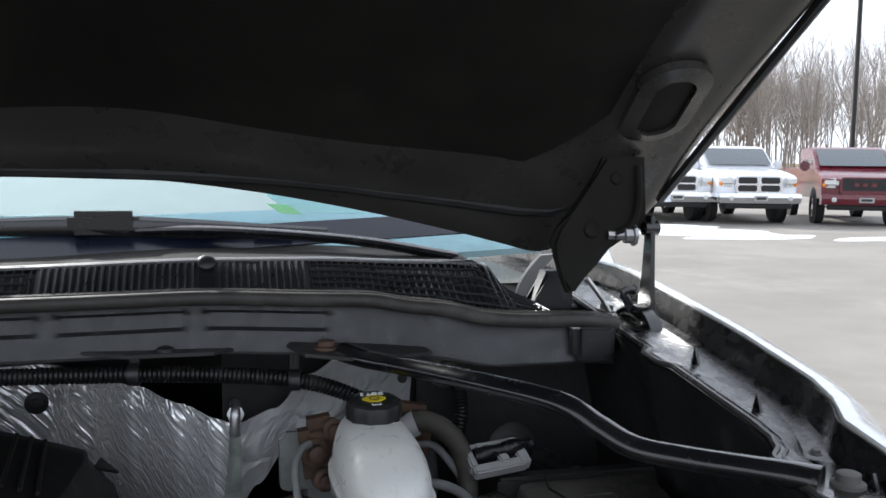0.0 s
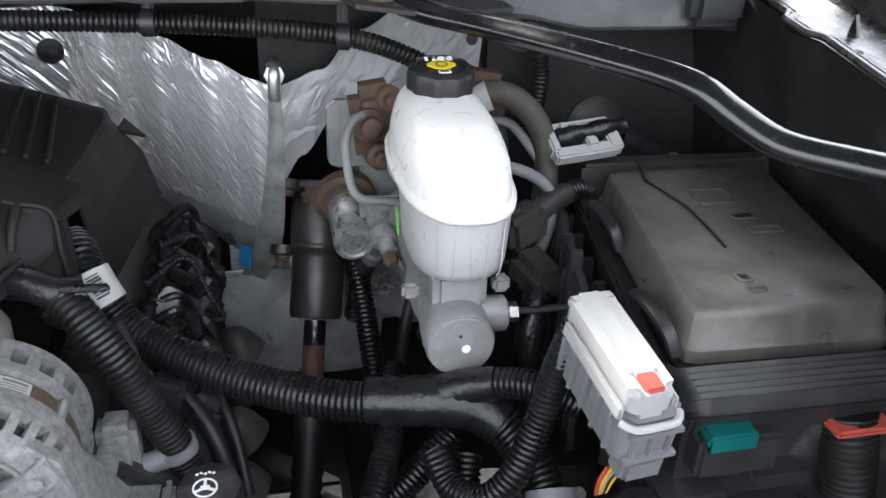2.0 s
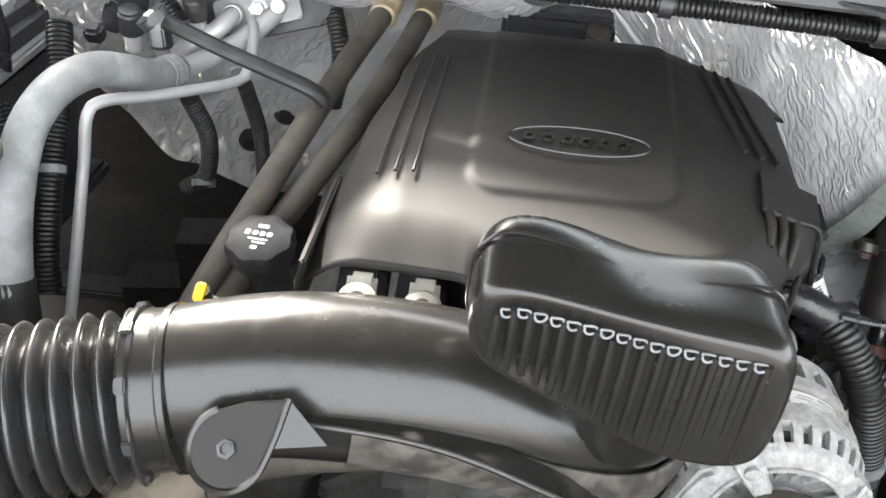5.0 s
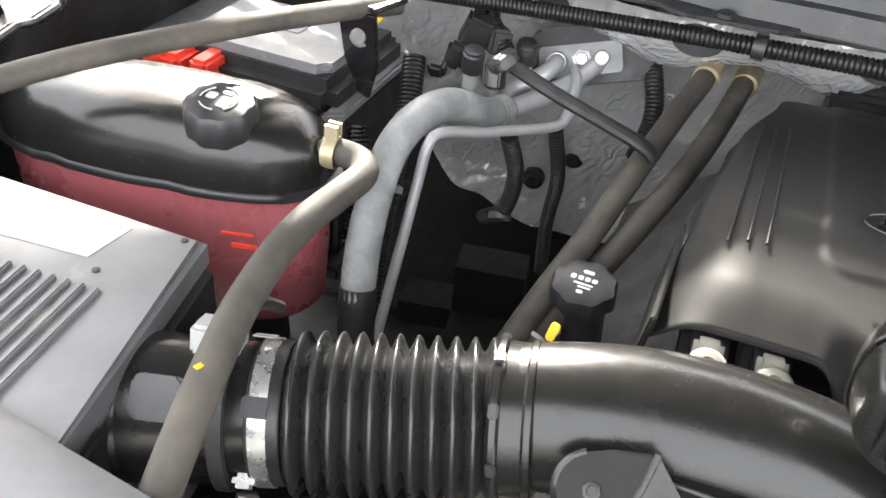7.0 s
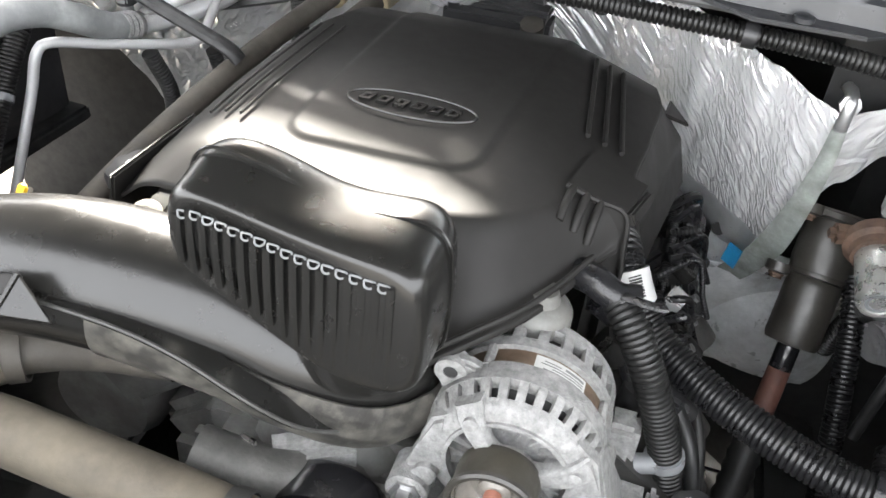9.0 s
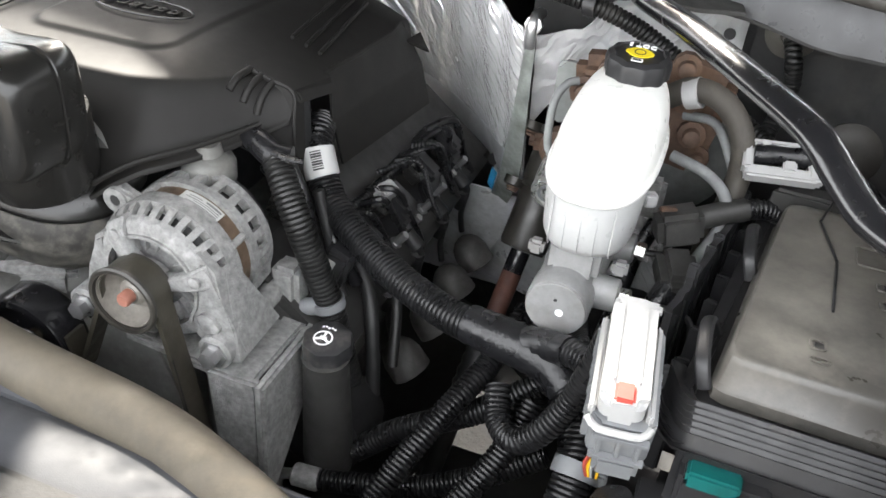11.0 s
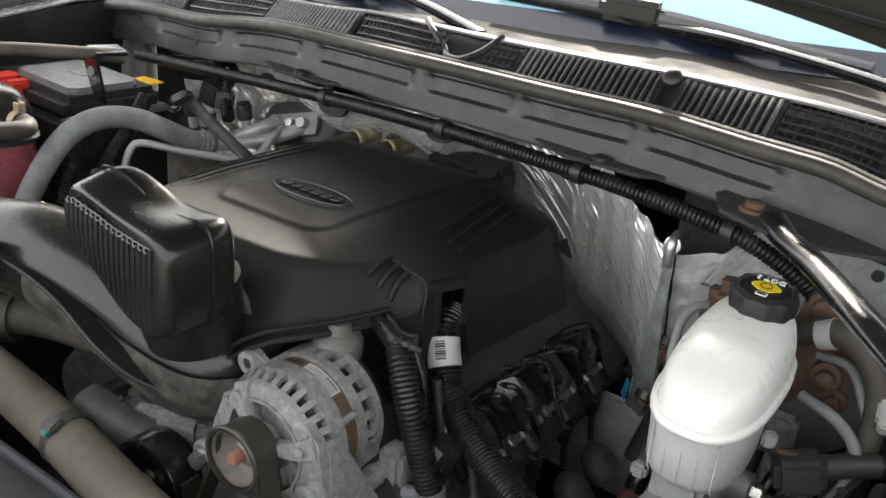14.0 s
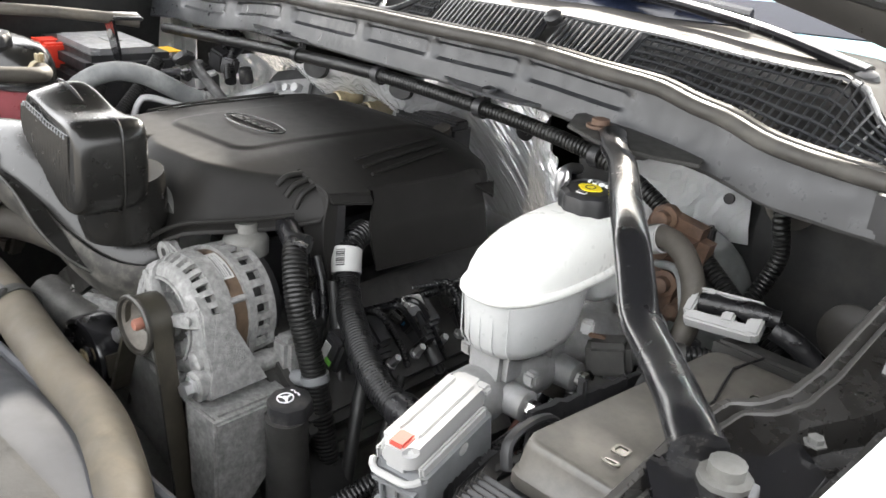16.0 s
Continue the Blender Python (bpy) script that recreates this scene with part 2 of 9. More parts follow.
M_GREENSTRIP = material("grey_green_seam_strip", (0.27, 0.29, 0.27), 0.45, 0.3, var=0.4, scale=30, bump=0.3, dust=0.4, dust_col=(0.12, 0.12, 0.1))
M_AIRBOX = material("grey_airbox_lid", (0.135, 0.135, 0.139), 0.42, var=0.1, bump=0.2, fine=700, dust=0.15)
M_SHROUD = material("grey_radiator_cover", (0.060, 0.062, 0.067), 0.55, var=0.08, bump=0.12, fine=700, spec=0.15)
M_PIPE = material("bare_aluminium_pipe", (0.40, 0.40, 0.40), 0.4, 0.3, var=0.1, bump=0.1)
M_BOSS = material("chalky_boss_plastic", (0.26, 0.245, 0.21), 0.6, var=0.2, bump=0.2, dust=0.2)
# cowl rim: the sky's reflection is put into its paler grey
M_RIM = material("cowl_rim_with_sky_sheen", (0.16, 0.16, 0.162), 0.32, var=0.12, bump=0.1, fine=500, dust=0.1, dust_col=(0.2, 0.2, 0.19))
M_GROMMET = material("dusty_tan_rubber", (0.10, 0.093, 0.08), 0.65, var=0.25, bump=0.2, dust=0.3, dust_col=(0.17, 0.16, 0.14))
M_SEAL = material("brown_black_weatherstrip", (0.035, 0.032, 0.028), 0.6, var=0.25, bump=0.2, dust=0.3, dust_col=(0.085, 0.08, 0.07))
M_BELLY = material("dust_streaked_black_plastic", (0.022, 0.021, 0.019), 0.5, var=0.4, scale=30, bump=0.3, fine=200, dust=0.5, dust_col=(0.10, 0.094, 0.08), dust_scale=45)
M_BRASS = material("tan_spring_clip", (0.36, 0.30, 0.19), 0.45, 0.4, var=0.3, dust=0.3)
M_GLASS = material("tinted_windscreen_glass", (0.58, 0.77, 0.82), 0.02, var=0.02, bump=0, rvar=0.0, trans=1.0)
M_BELT = material("olive_black_belt_rubber", (0.030, 0.027, 0.020), 0.42, var=0.25, bump=0.25, fine=300, dust=0.15, dust_col=(0.06, 0.052, 0.04))
# pale teal stands in for bright reflections in the windscreen
M_DASH = material("dashboard_with_glass_glare", (0.42, 0.60, 0.64), 0.6, var=0.1, bump=0.1)
M_FRIT = material("black_glass_border", (0.006, 0.008, 0.016), 0.22, var=0.1, bump=0, rvar=0.02, spec=0.3)


# ---- building helpers ----
def thing(name, at, label, category, group="", kind=""):
    ob = new(name)
    ob.empty_display_size = 0.02
    ob.location = at
    return tagged(ob, label, category, group, kind)


def finish(bm, name, mat, smooth=38):
    bmesh.ops.recalc_face_normals(bm, faces=bm.faces)
    me = bpy.data.meshes.new(name)
    bm.to_mesh(me)
    bm.free()
    me.materials.append(mat)
    if smooth:
        me.shade_smooth()
        me.set_sharp_from_angle(angle=radians(smooth))
    return me


def put(name, me, parent, label=""):
    ob = new(name, me)
    if parent is not None:
        ob.parent = parent
        if parent.type == "EMPTY":
            ob.matrix_parent_inverse = Matrix.Translation(parent.location).inverted()
    return tagged(ob, label)


def part(name, bm, mat, parent, label="", smooth=38):
    """One mesh, built in world places, under a thing or under a part."""
    return put(name, finish(bm, name, mat, smooth), parent, label)


def solid(name, bm, mat, label, category, kind="", smooth=38, group=""):
    """A thing of one mesh."""
    return tagged(new(name, finish(bm, name, mat, smooth)), label, category, group, kind)


def B():
    return bmesh.new()


def box(bm, c, s, rot=(0, 0, 0), bev=0.0, seg=2):
    m = pose(*c, *rot) @ Matrix.Diagonal((*s, 1))
    vs = bmesh.ops.create_cube(bm, size=1, matrix=m)["verts"]
    if bev:
        es = list({e for v in vs for e in v.link_edges})
        bmesh.ops.bevel(bm, geom=es, offset=bev, segments=seg, affect="EDGES", clamp_overlap=True)
    return bm


def turn_to(axis):
    return Vector(axis).normalized().to_track_quat("Z", "Y").to_matrix().to_4x4()


def lathe(bm, base, axis, prof, seg=28, squash=(1, 1), twist=0.0, lobes=0, lobe=0.0):
    """Rings (radius, height) about an axis from base; closed at both ends."""
    m = Matrix.Translation(base) @ turn_to(axis) @ pose(0, 0, 0, 0, 0, twist)
    rings = []
    for r, h in prof:
        ring = []
        for k in range(seg):
            a = 2 * math.pi * k / seg
            rr = r * (1 + lobe * math.cos(lobes * a)) if lobes else r
            ring.append(bm.verts.new(m @ Vector((rr * squash[0] * math.cos(a), rr * squash[1] * math.sin(a), h))))
        rings.append(ring)
    for a, b in zip(rings, rings[1:]):
        for k in range(seg):
            bm.faces.new((a[k], a[(k + 1) % seg], b[(k + 1) % seg], b[k]))
    bm.faces.new(rings[0][::-1])
    bm.faces.new(rings[-1])
    return bm


def ring(bm, base, axis, r0, r1, h, seg=28):
    """A flat washer or collar with a hole."""
    m = Matrix.Translation(base) @ turn_to(axis)
    loops = []
    for r, z in ((r0, 0), (r1, 0), (r1, h), (r0, h)):
        loops.append([bm.verts.new(m @ Vector((r * math.cos(2 * math.pi * k / seg), r * math.sin(2 * math.pi * k / seg), z))) for k in range(seg)])
    for i in range(4):
        a, b = loops[i], loops[(i + 1) % 4]
        for k in range(seg):
            bm.faces.new((a[k], a[(k + 1) % seg], b[(k + 1) % seg], b[k]))
    return bm


def spline(pts, step):
    """Points every step metres on a smooth curve through pts."""
    p = [Vector(q) for q in pts]
    p = [2 * p[0] - p[1]] + p + [2 * p[-1] - p[-2]]
    out = []
    for i in range(1, len(p) - 2):
        a, b, c, d = p[i - 1:i + 3]
        for k in range(24):
            u = k / 24
            out.append(0.5 * (2 * b + (c - a) * u + (2 * a - 5 * b + 4 * c - d) * u * u + (3 * b - a - 3 * c + d) * u ** 3))
    out.append(p[-2])
    even, left = [out[0]], step
    for a, b in zip(out, out[1:]):
        d = (b - a).length
        while d >= left and d > 1e-9:
            a = a + (b - a) * (left / d)
            even.append(a)
            d = (b - a).length
            left = step
        left -= d
    if (even[-1] - out[-1]).length > step * 0.3:
        even.append(out[-1])
    return even


def tube(bm, pts, r, seg=14, step=0.012, pitch=0.0, depth=0.0, flat=1.0, cap=True):
    """A hose on a smooth curve; with pitch and depth it is corrugated."""
    if pitch:
        step = pitch / 4
    line = spline(pts, step)
    up = Vector((0, 0, 1)) if abs((line[1] - line[0]).normalized().z) < 0.9 else Vector((0, 1, 0))
    loops = []
    for i, q in enumerate(line):
        d = (line[min(i + 1, len(line) - 1)] - line[max(i - 1, 0)]).normalized()
        side = d.cross(up).normalized()
        up = side.cross(d).normalized()
        s = i / max(1, len(line) - 1)
        rr = r(s) if callable(r) else r
        if pitch:
            rr += depth * (0.55, 0.7, 0.55, -0.7)[i % 4]
        loops.append([bm.verts.new(q + rr * (side * math.cos(2 * math.pi * k / seg) + flat * up * math.sin(2 * math.pi * k / seg))) for k in range(seg)])
    for a, b in zip(loops, loops[1:]):
        for k in range(seg):
            bm.faces.new((a[k], a[(k + 1) % seg], b[(k + 1) % seg], b[k]))
    if cap:
        bm.faces.new(loops[0][::-1])
        bm.faces.new(loops[-1])
    return bm


def loft(bm, rings, cap=True):
    loops = [[bm.verts.new(p) for p in r] for r in rings]
    n = len(loops[0])
    for a, b in zip(loops, loops[1:]):
        for k in range(n):
            bm.faces.new((a[k], a[(k + 1) % n], b[(k + 1) % n], b[k]))
    if cap:
        bm.faces.new(loops[0][::-1])
        bm.faces.new(loops[-1])
    return bm


def prism(bm, outline, m, depth, bev=0.0, seg=2):
    """An outline in x, y of the pose m, raised by depth along its z."""
    low = [bm.verts.new(m @ Vector((x, y, 0))) for x, y in outline]
    top = [bm.verts.new(m @ Vector((x, y, depth))) for x, y in outline]
    n = len(outline)
    fs = [bm.faces.new(low[::-1]), bm.faces.new(top)]
    fs += [bm.faces.new((low[k], low[(k + 1) % n], top[(k + 1) % n], top[k])) for k in range(n)]
    if bev:
        es = list({e for f in fs[:2] for e in f.edges})
        bmesh.ops.bevel(bm, geom=es, offset=bev, segments=seg, affect="EDGES", clamp_overlap=True)
    return bm


def round_rect(w, h, r, n=5):
    out = []
    for cx, cy, a0 in ((w / 2 - r, h / 2 - r, 0), (-w / 2 + r, h / 2 - r, 90), (-w / 2 + r, -h / 2 + r, 180), (w / 2 - r, -h / 2 + r, 270)):
        out += [(cx + r * math.cos(radians(a0 + 90 * k / n)), cy + r * math.sin(radians(a0 + 90 * k / n))) for k in range(n + 1)]
    return out


def sheet(bm, f, nu, nv, thick=0.0):
    """A surface f(u, v), u and v from 0 to 1, with thickness."""
    vs = [[bm.verts.new(f(i / nu, j / nv)) for j in range(nv + 1)] for i in range(nu + 1)]
    fs = [bm.faces.new((vs[i][j], vs[i + 1][j], vs[i + 1][j + 1], vs[i][j + 1])) for i in range(nu) for j in range(nv)]
    if thick:
        bmesh.ops.recalc_face_normals(bm, faces=fs)
        bmesh.ops.solidify(bm, geom=fs, thickness=thick)
    return bm


def lerp_table(table, x):
    """A value between the rows of a short table of (x, value)."""
    if x <= table[0][0]:
        return table[0][1]
    for (a, p), (b, q) in zip(table, table[1:]):
        if x <= b:
            u = (x - a) / (b - a)
            u = u * u * (3 - 2 * u)
            return p + (q - p) * u
    return table[-1][1]


def eased(table, x):
    """The table's value, rounded over a hand's breadth of its corners."""
    return sum(lerp_table(table, x + 0.004 * k) for k in range(-4, 5)) / 9


def bolt(bm, at, axis, r=0.007, h=0.006):
    lathe(bm, at, axis, [(r * 1.5, 0), (r * 1.5, h * 0.25), (r * 1.02, h * 0.27), (r * 1.02, h), (r * 0.9, h * 1.1)], 6 if r < 0.02 else 12)
    return bm


def lettering(name, text, m, size, mat, parent, depth=0.0006):
    cu = bpy.data.curves.new(name, "FONT")
    cu.body, cu.size, cu.extrude, cu.align_x, cu.align_y = text, size, depth, "CENTER", "CENTER"
    tmp = bpy.data.objects.new(name, cu)
    scene.collection.objects.link(tmp)
    me = bpy.data.meshes.new_from_object(tmp)
    bpy.data.objects.remove(tmp)
    bpy.data.curves.remove(cu)
    me.transform(m)
    me.materials.clear()
    me.materials.append(mat)
    return put(name, me, parent)

# ---- ground, woods, lot ----
M_ASPHALT = material("pale_worn_asphalt", (0.20, 0.186, 0.165), 0.9, var=0.15, scale=0.35, bump=0.5, fine=60, dust=0.35, dust_col=(0.27, 0.25, 0.225), dust_scale=0.5, height=0.01)
M_SNOW = material("thin_old_snow", (0.80, 0.82, 0.85), 0.7, var=0.06, scale=2, bump=0.4, fine=20, height=0.02)
M_GRASS = material("dry_winter_grass", (0.22, 0.16, 0.08), 0.9, var=0.3, scale=1.5, bump=0.5, fine=30, height=0.05)
M_BARK = material("grey_brown_bark", (0.36, 0.325, 0.295), 0.9, var=0.3, scale=3, bump=0.3, fine=40)


def heading(px_right, d):
    """A place d metres off, at that angle in degrees to the right of straight back over the cowl."""
    a = radians(px_right)
    return 0.343 + d * math.sin(a), -0.846 + d * math.cos(a)


def build_ground():
    bm = B()
    n, half = 24, 600.0
    sheet(bm, lambda u, v: Vector(((2 * u - 1) * half, (2 * v - 1) * half, -0.0)), n, n)
    solid("ground", bm, M_ASPHALT, "pale worn asphalt of an open car lot", "ground", "structure")
    for k, (ang, d, rx, ry) in enumerate(((32.5, 19.3, 1.7, 0.9), (35.2, 18.4, 1.4, 0.5), (43.2, 19.5, 1.5, 0.4), (30.0, 20.5, 1.2, 0.7))):
        x, y = heading(ang, d)
        bm = B()
        rim = [(1 + 0.35 * noise.noise(Vector((math.cos(a) * 1.7 + k * 5, math.sin(a) * 1.7, 0)))) for a in [2 * math.pi * i / 40 for i in range(40)]]
        loops = []
        for f, h in ((1.0, 0.004), (0.9, 0.016), (0.6, 0.022), (0.25, 0.026)):
            loops.append([bm.verts.new((x + rx * f * rim[i] * math.cos(2 * math.pi * i / 40), y + ry * f * rim[i] * math.sin(2 * math.pi * i / 40), h)) for i in range(40)])
        for a, b in zip(loops, loops[1:]):
            for i in range(40):
                bm.faces.new((a[i], a[(i + 1) % 40], b[(i + 1) % 40], b[i]))
        bm.faces.new(loops[-1])
        solid("snow_patch", bm, M_SNOW, "thin patch of old snow lying on the asphalt", "snow", "stuff")
    bm = B()
    x0, y0 = heading(38, 75)
    sheet(bm, lambda u, v: Vector((x0 + (u - 0.5) * 160 * math.cos(radians(38)) + v * 60 * math.sin(radians(38)), y0 - (u - 0.5) * 160 * math.sin(radians(38)) + v * 60 * math.cos(radians(38)), 0.05 + 1.6 * v + 0.5 * noise.noise(Vector((u * 30, v * 9, 0))))), 80, 16)
    solid("grass_bank", bm, M_GRASS, "dry brown winter grass bank at the edge of the lot", "grass", "stuff")


def build_woods():
    """Bare winter trees beyond the lot: trunks that fork into finer and finer twigs."""
    rnd = random.Random(7)
    verts, faces = [], []

    def limb(p, d, length, r, depth):
        q = p + d * length
        side = d.orthogonal().normalized()
        other = d.cross(side)
        i = len(verts)
        for c, rr in ((p, r), (q, r * 0.62)):
            for k in range(3):
                a = 2.094 * k
                verts.append(c + rr * (side * math.cos(a) + other * math.sin(a)))
        for k in range(3):
            faces.append((i + k, i + (k + 1) % 3, i + 3 + (k + 1) % 3, i + 3 + k))
        if depth == 0:
            return
        for _ in range(rnd.choice((2, 3, 3)) if depth > 1 else 3):
            f = rnd.uniform(0.45, 1.0)
            e = (d + Vector((rnd.uniform(-1, 1), rnd.uniform(-1, 1), rnd.uniform(-0.25, 0.6))) * 0.62).normalized()
            limb(p + d * length * f, e, length * rnd.uniform(0.5, 0.75), r * 0.5, depth - 1)
        limb(q, (d + Vector((rnd.uniform(-1, 1), rnd.uniform(-1, 1), 0.3)) * 0.2).normalized(), length * 0.7, r * 0.6, depth - 1)

    for k in range(330):
        x, y = heading(rnd.uniform(22, 54), rnd.uniform(88, 130))
        h = rnd.uniform(4.2, 6.6)
        limb(Vector((x, y, 0)), Vector((rnd.uniform(-0.06, 0.06), rnd.uniform(-0.06, 0.06), 1)).normalized(), h, rnd.uniform(0.06, 0.14), 4)
    me = bpy.data.meshes.new("woods")
    me.from_pydata(verts, [], faces)
    me.materials.append(M_BARK)
    tagged(new("woods", me), "bare grey-brown winter trees standing along the lot's far edge", "trees", kind="stuff")


def build_light_pole():
    x, y = heading(40.4, 46)
    t = thing("street_lamp", (x, y, 0), "tall dark steel lot lamp with a flat twin head", "street lamp")
    part("pole", tube(B(), [(x, y, 0), (x, y, 5), (x, y, 9.5)], 0.11, 10, 0.5), M_DARK, t)
    part("lamp_head", box(box(B(), (x - 0.5, y, 9.62), (0.8, 0.45, 0.18), (0, 0, -40), 0.04), (x + 0.5, y, 9.62), (0.8, 0.45, 0.18), (0, 0, -40), 0.04), M_DARK, t)
    part("base", lathe(B(), (x, y, 0), (0, 0, 1), [(0.3, 0), (0.3, 0.6), (0.16, 0.62)], 16), M_DUSTY, t)


M_CHROME = material("chrome", (0.75, 0.76, 0.78), 0.12, 1.0, var=0.05, bump=0)
M_TYRE = material("tyre_rubber", (0.02, 0.02, 0.02), 0.8, var=0.2)
M_REDPAINT = material("dark_red_car_paint", (0.10, 0.006, 0.014), 0.25, var=0.05, bump=0, coat=0.5)
M_WHITECAR = material("white_lot_paint", (0.72, 0.74, 0.77), 0.22, var=0.03, bump=0, coat=0.8)
M_LAMPGLASS = material("headlamp_lens", (0.50, 0.50, 0.48), 0.08, var=0.2, bump=0, coat=1.0)
M_AMBER = material("amber_lens", (0.7, 0.25, 0.03), 0.15, var=0.1, bump=0)
M_CARGLASS = material("dark_car_glass", (0.05, 0.065, 0.075), 0.04, var=0.1, bump=0, coat=1.0)


def pickup(at, yaw, paint, label, chrome):
    """A parked crew-cab pickup, front along local -y."""
    m = pose(at[0], at[1], 0, 0, 0, yaw)
    t = thing("pickup_truck", (at[0], at[1], 0), label, "pickup truck", "trucks on the lot")

    def P(name, bm, mat, parent=t, lab=""):
        bmesh.ops.transform(bm, matrix=m, verts=bm.verts)
        return part(name, bm, mat, parent, lab, 30)

    def profile(pts, half, tuck=0.06):
        bm = B()
        rings = []
        for x, s in ((-half, 0.94), (-half + tuck, 1.0), (half - tuck, 1.0), (half, 0.94)):
            cy = sum(p[0] for p in pts) / len(pts)
            cz = sum(p[1] for p in pts) / len(pts)
            rings.append([Vector((x, cy + (py - cy) * (s + (1 - s) * 0.6), cz + (pz - cz) * s)) for py, pz in pts])
        return loft(bm, rings)

    P("body", profile([(-0.05, 0.62), (-0.05, 1.13), (0.1, 1.20), (0.6, 1.29), (1.25, 1.37), (1.3, 1.38), (5.6, 1.40), (5.65, 0.62)], 0.97), paint)
    P("cab", profile([(1.15, 1.36), (1.55, 1.64), (1.88, 1.87), (2.1, 1.94), (3.3, 1.93), (3.5, 1.82), (3.55, 1.36)], 0.88, 0.16), paint)
    P("windshield", profile([(1.24, 1.44), (1.56, 1.665), (1.84, 1.86), (1.81, 1.88), (1.52, 1.69), (1.19, 1.455)], 0.80, 0.05), M_CARGLASS)
    for s in (-1, 1):
        P("side_window", box(B(), (s * 0.862, 2.5, 1.64), (0.03, 1.4, 0.36), (0, s * -8, 0), 0.05), M_CARGLASS)
        P("mirror", box(B(), (s * 1.10, 1.55, 1.44), (0.24, 0.12, 0.26), (0, 0, 0), 0.05), paint)
        P("headlight", box(B(), (s * 0.77, -0.02, 1.03), (0.38, 0.20, 0.24), (-14, 0, s * 16), 0.07), M_LAMPGLASS)
        P("indicator", box(B(), (s * 0.90, -0.02, 0.99), (0.10, 0.16, 0.12), (0, 0, s * 18), 0.03), M_AMBER)
        P("fog_lamp", lathe(B(), (s * 0.72, -0.27, 0.64), (0, -1, 0), [(0.06, 0), (0.06, 0.02), (0.04, 0.03)], 16), M_LAMPGLASS)
        for y in (0.95, 4.55):
            w = P("tyre", lathe(B(), (s * 0.735, y, 0.40), (s, 0, 0), [(0.30, 0), (0.39, 0.02), (0.40, 0.06), (0.40, 0.2), (0.39, 0.25), (0.27, 0.27), (0.27, 0.24)], 28), M_TYRE)
            P("rim", lathe(B(), (s * 0.735, y, 0.40), (s, 0, 0), [(0.26, 0.1), (0.26, 0.24), (0.22, 0.25), (0.10, 0.22), (0.06, 0.25)], 20), M_CHROME, w)
            # no arch is cut: a dark disc stands in for the shaded gap
            P("wheel_arch", lathe(B(), (s * 0.955, y, 0.42), (s, 0, 0), [(0.49, 0), (0.49, 0.018), (0.47, 0.022)], 32), M_DARK)
    grille = P("grille", prism(B(), round_rect(1.16, 0.42, 0.1), Matrix.Translation((0, -0.02, 0.97)) @ pose(0, 0, 0, 90, 0, 0), 0.10, 0.02), M_CHROME if chrome else paint)
    for x, z in ((-0.28, 1.07), (0.28, 1.07), (-0.28, 0.88), (0.28, 0.88)) if chrome else ((0, 1.0),):
        P("grille_opening", prism(B(), round_rect(0.46 if chrome else 1.04, 0.15 if chrome else 0.28, 0.05), Matrix.Translation((x, -0.115, z)) @ pose(0, 0, 0, 90, 0, 0), 0.012, 0.004), M_DARK, grille)
    if chrome:
        P("emblem", prism(B(), round_rect(0.10, 0.16, 0.04), Matrix.Translation((0, -0.115, 1.0)) @ pose(0, 0, 0, 90, 0, 0), 0.03, 0.01), M_CHROME, grille)
    else:
        for x in (-0.2, -0.02, 0.18):
            P("letter_bar", box(B(), (x, -0.13, 1.0), (0.13, 0.02, 0.1), (0, 0, 0), 0.01), paint, grille)
    bumper = P("bumper", profile([(-0.05, 0.78), (-0.24, 0.76), (-0.28, 0.66), (-0.24, 0.52), (0.0, 0.50)], 1.0, 0.2), M_CHROME if chrome else paint)
    P("number_plate", box(B(), (0, -0.285, 0.64), (0.34, 0.02, 0.13), (0, 0, 0), 0.01), M_LABEL, bumper, "plate holder with dark bars")
    P("plate_bar", box(B(), (0, -0.298, 0.64), (0.24, 0.004, 0.06)), M_INK, bumper)
    P("valance", box(B(), (0, 0.0, 0.46), (1.7, 0.35, 0.14), (0, 0, 0), 0.05), M_DARK)
    return t


def build_lot_trucks():
    x, y = heading(30.2, 22.3)
    pickup((x, y), -10, M_WHITECAR, "white crew-cab pickup with chrome grille parked on the lot", True)
    x, y = heading(35.2, 22.6)
    pickup((x, y), -14, M_WHITECAR, "white pickup with chrome bumper and amber lamps, parked", True)
    x, y = heading(41.2, 23.2)
    pickup((x, y), -28, M_REDPAINT, "dark red heavy-duty pickup parked at the row's end", False)


# ---- the truck's own body round the engine bay ----
SEAL_Z = [(-0.95, 1.170), (-0.6, 1.207), (-0.16, 1.250), (0.084, 1.265), (0.344, 1.271), (0.5, 1.267), (0.58, 1.258), (0.67, 1.243), (0.75, 1.243), (0.8, 1.236)]
SEAL_Y = [(-0.95, 0.34), (-0.6, 0.275), (-0.42, 0.245), (-0.16, 0.192), (0.084, 0.132), (0.3, 0.112), (0.486, 0.096), (0.66, 0.065), (0.75, 0.05), (0.8, 0.055)]
TOP_Z = [(-0.95, 1.21), (-0.42, 1.270), (0.084, 1.300), (0.344, 1.308), (0.46, 1.307), (0.60, 1.301), (0.669, 1.299), (0.718, 1.253), (0.75, 1.246), (0.80, 1.240)]
TOP_RUN = [(0.30, 0.055), (0.486, 0.073), (0.66, 0.106), (0.72, 0.112), (0.80, 0.112)]


def seal_at(x):
    return Vector((x, lerp_table(SEAL_Y, x), lerp_table(SEAL_Z, x)))


def top_at(x):
    return Vector((x, lerp_table(SEAL_Y, x) + lerp_table(TOP_RUN, x), lerp_table(TOP_Z, x)))


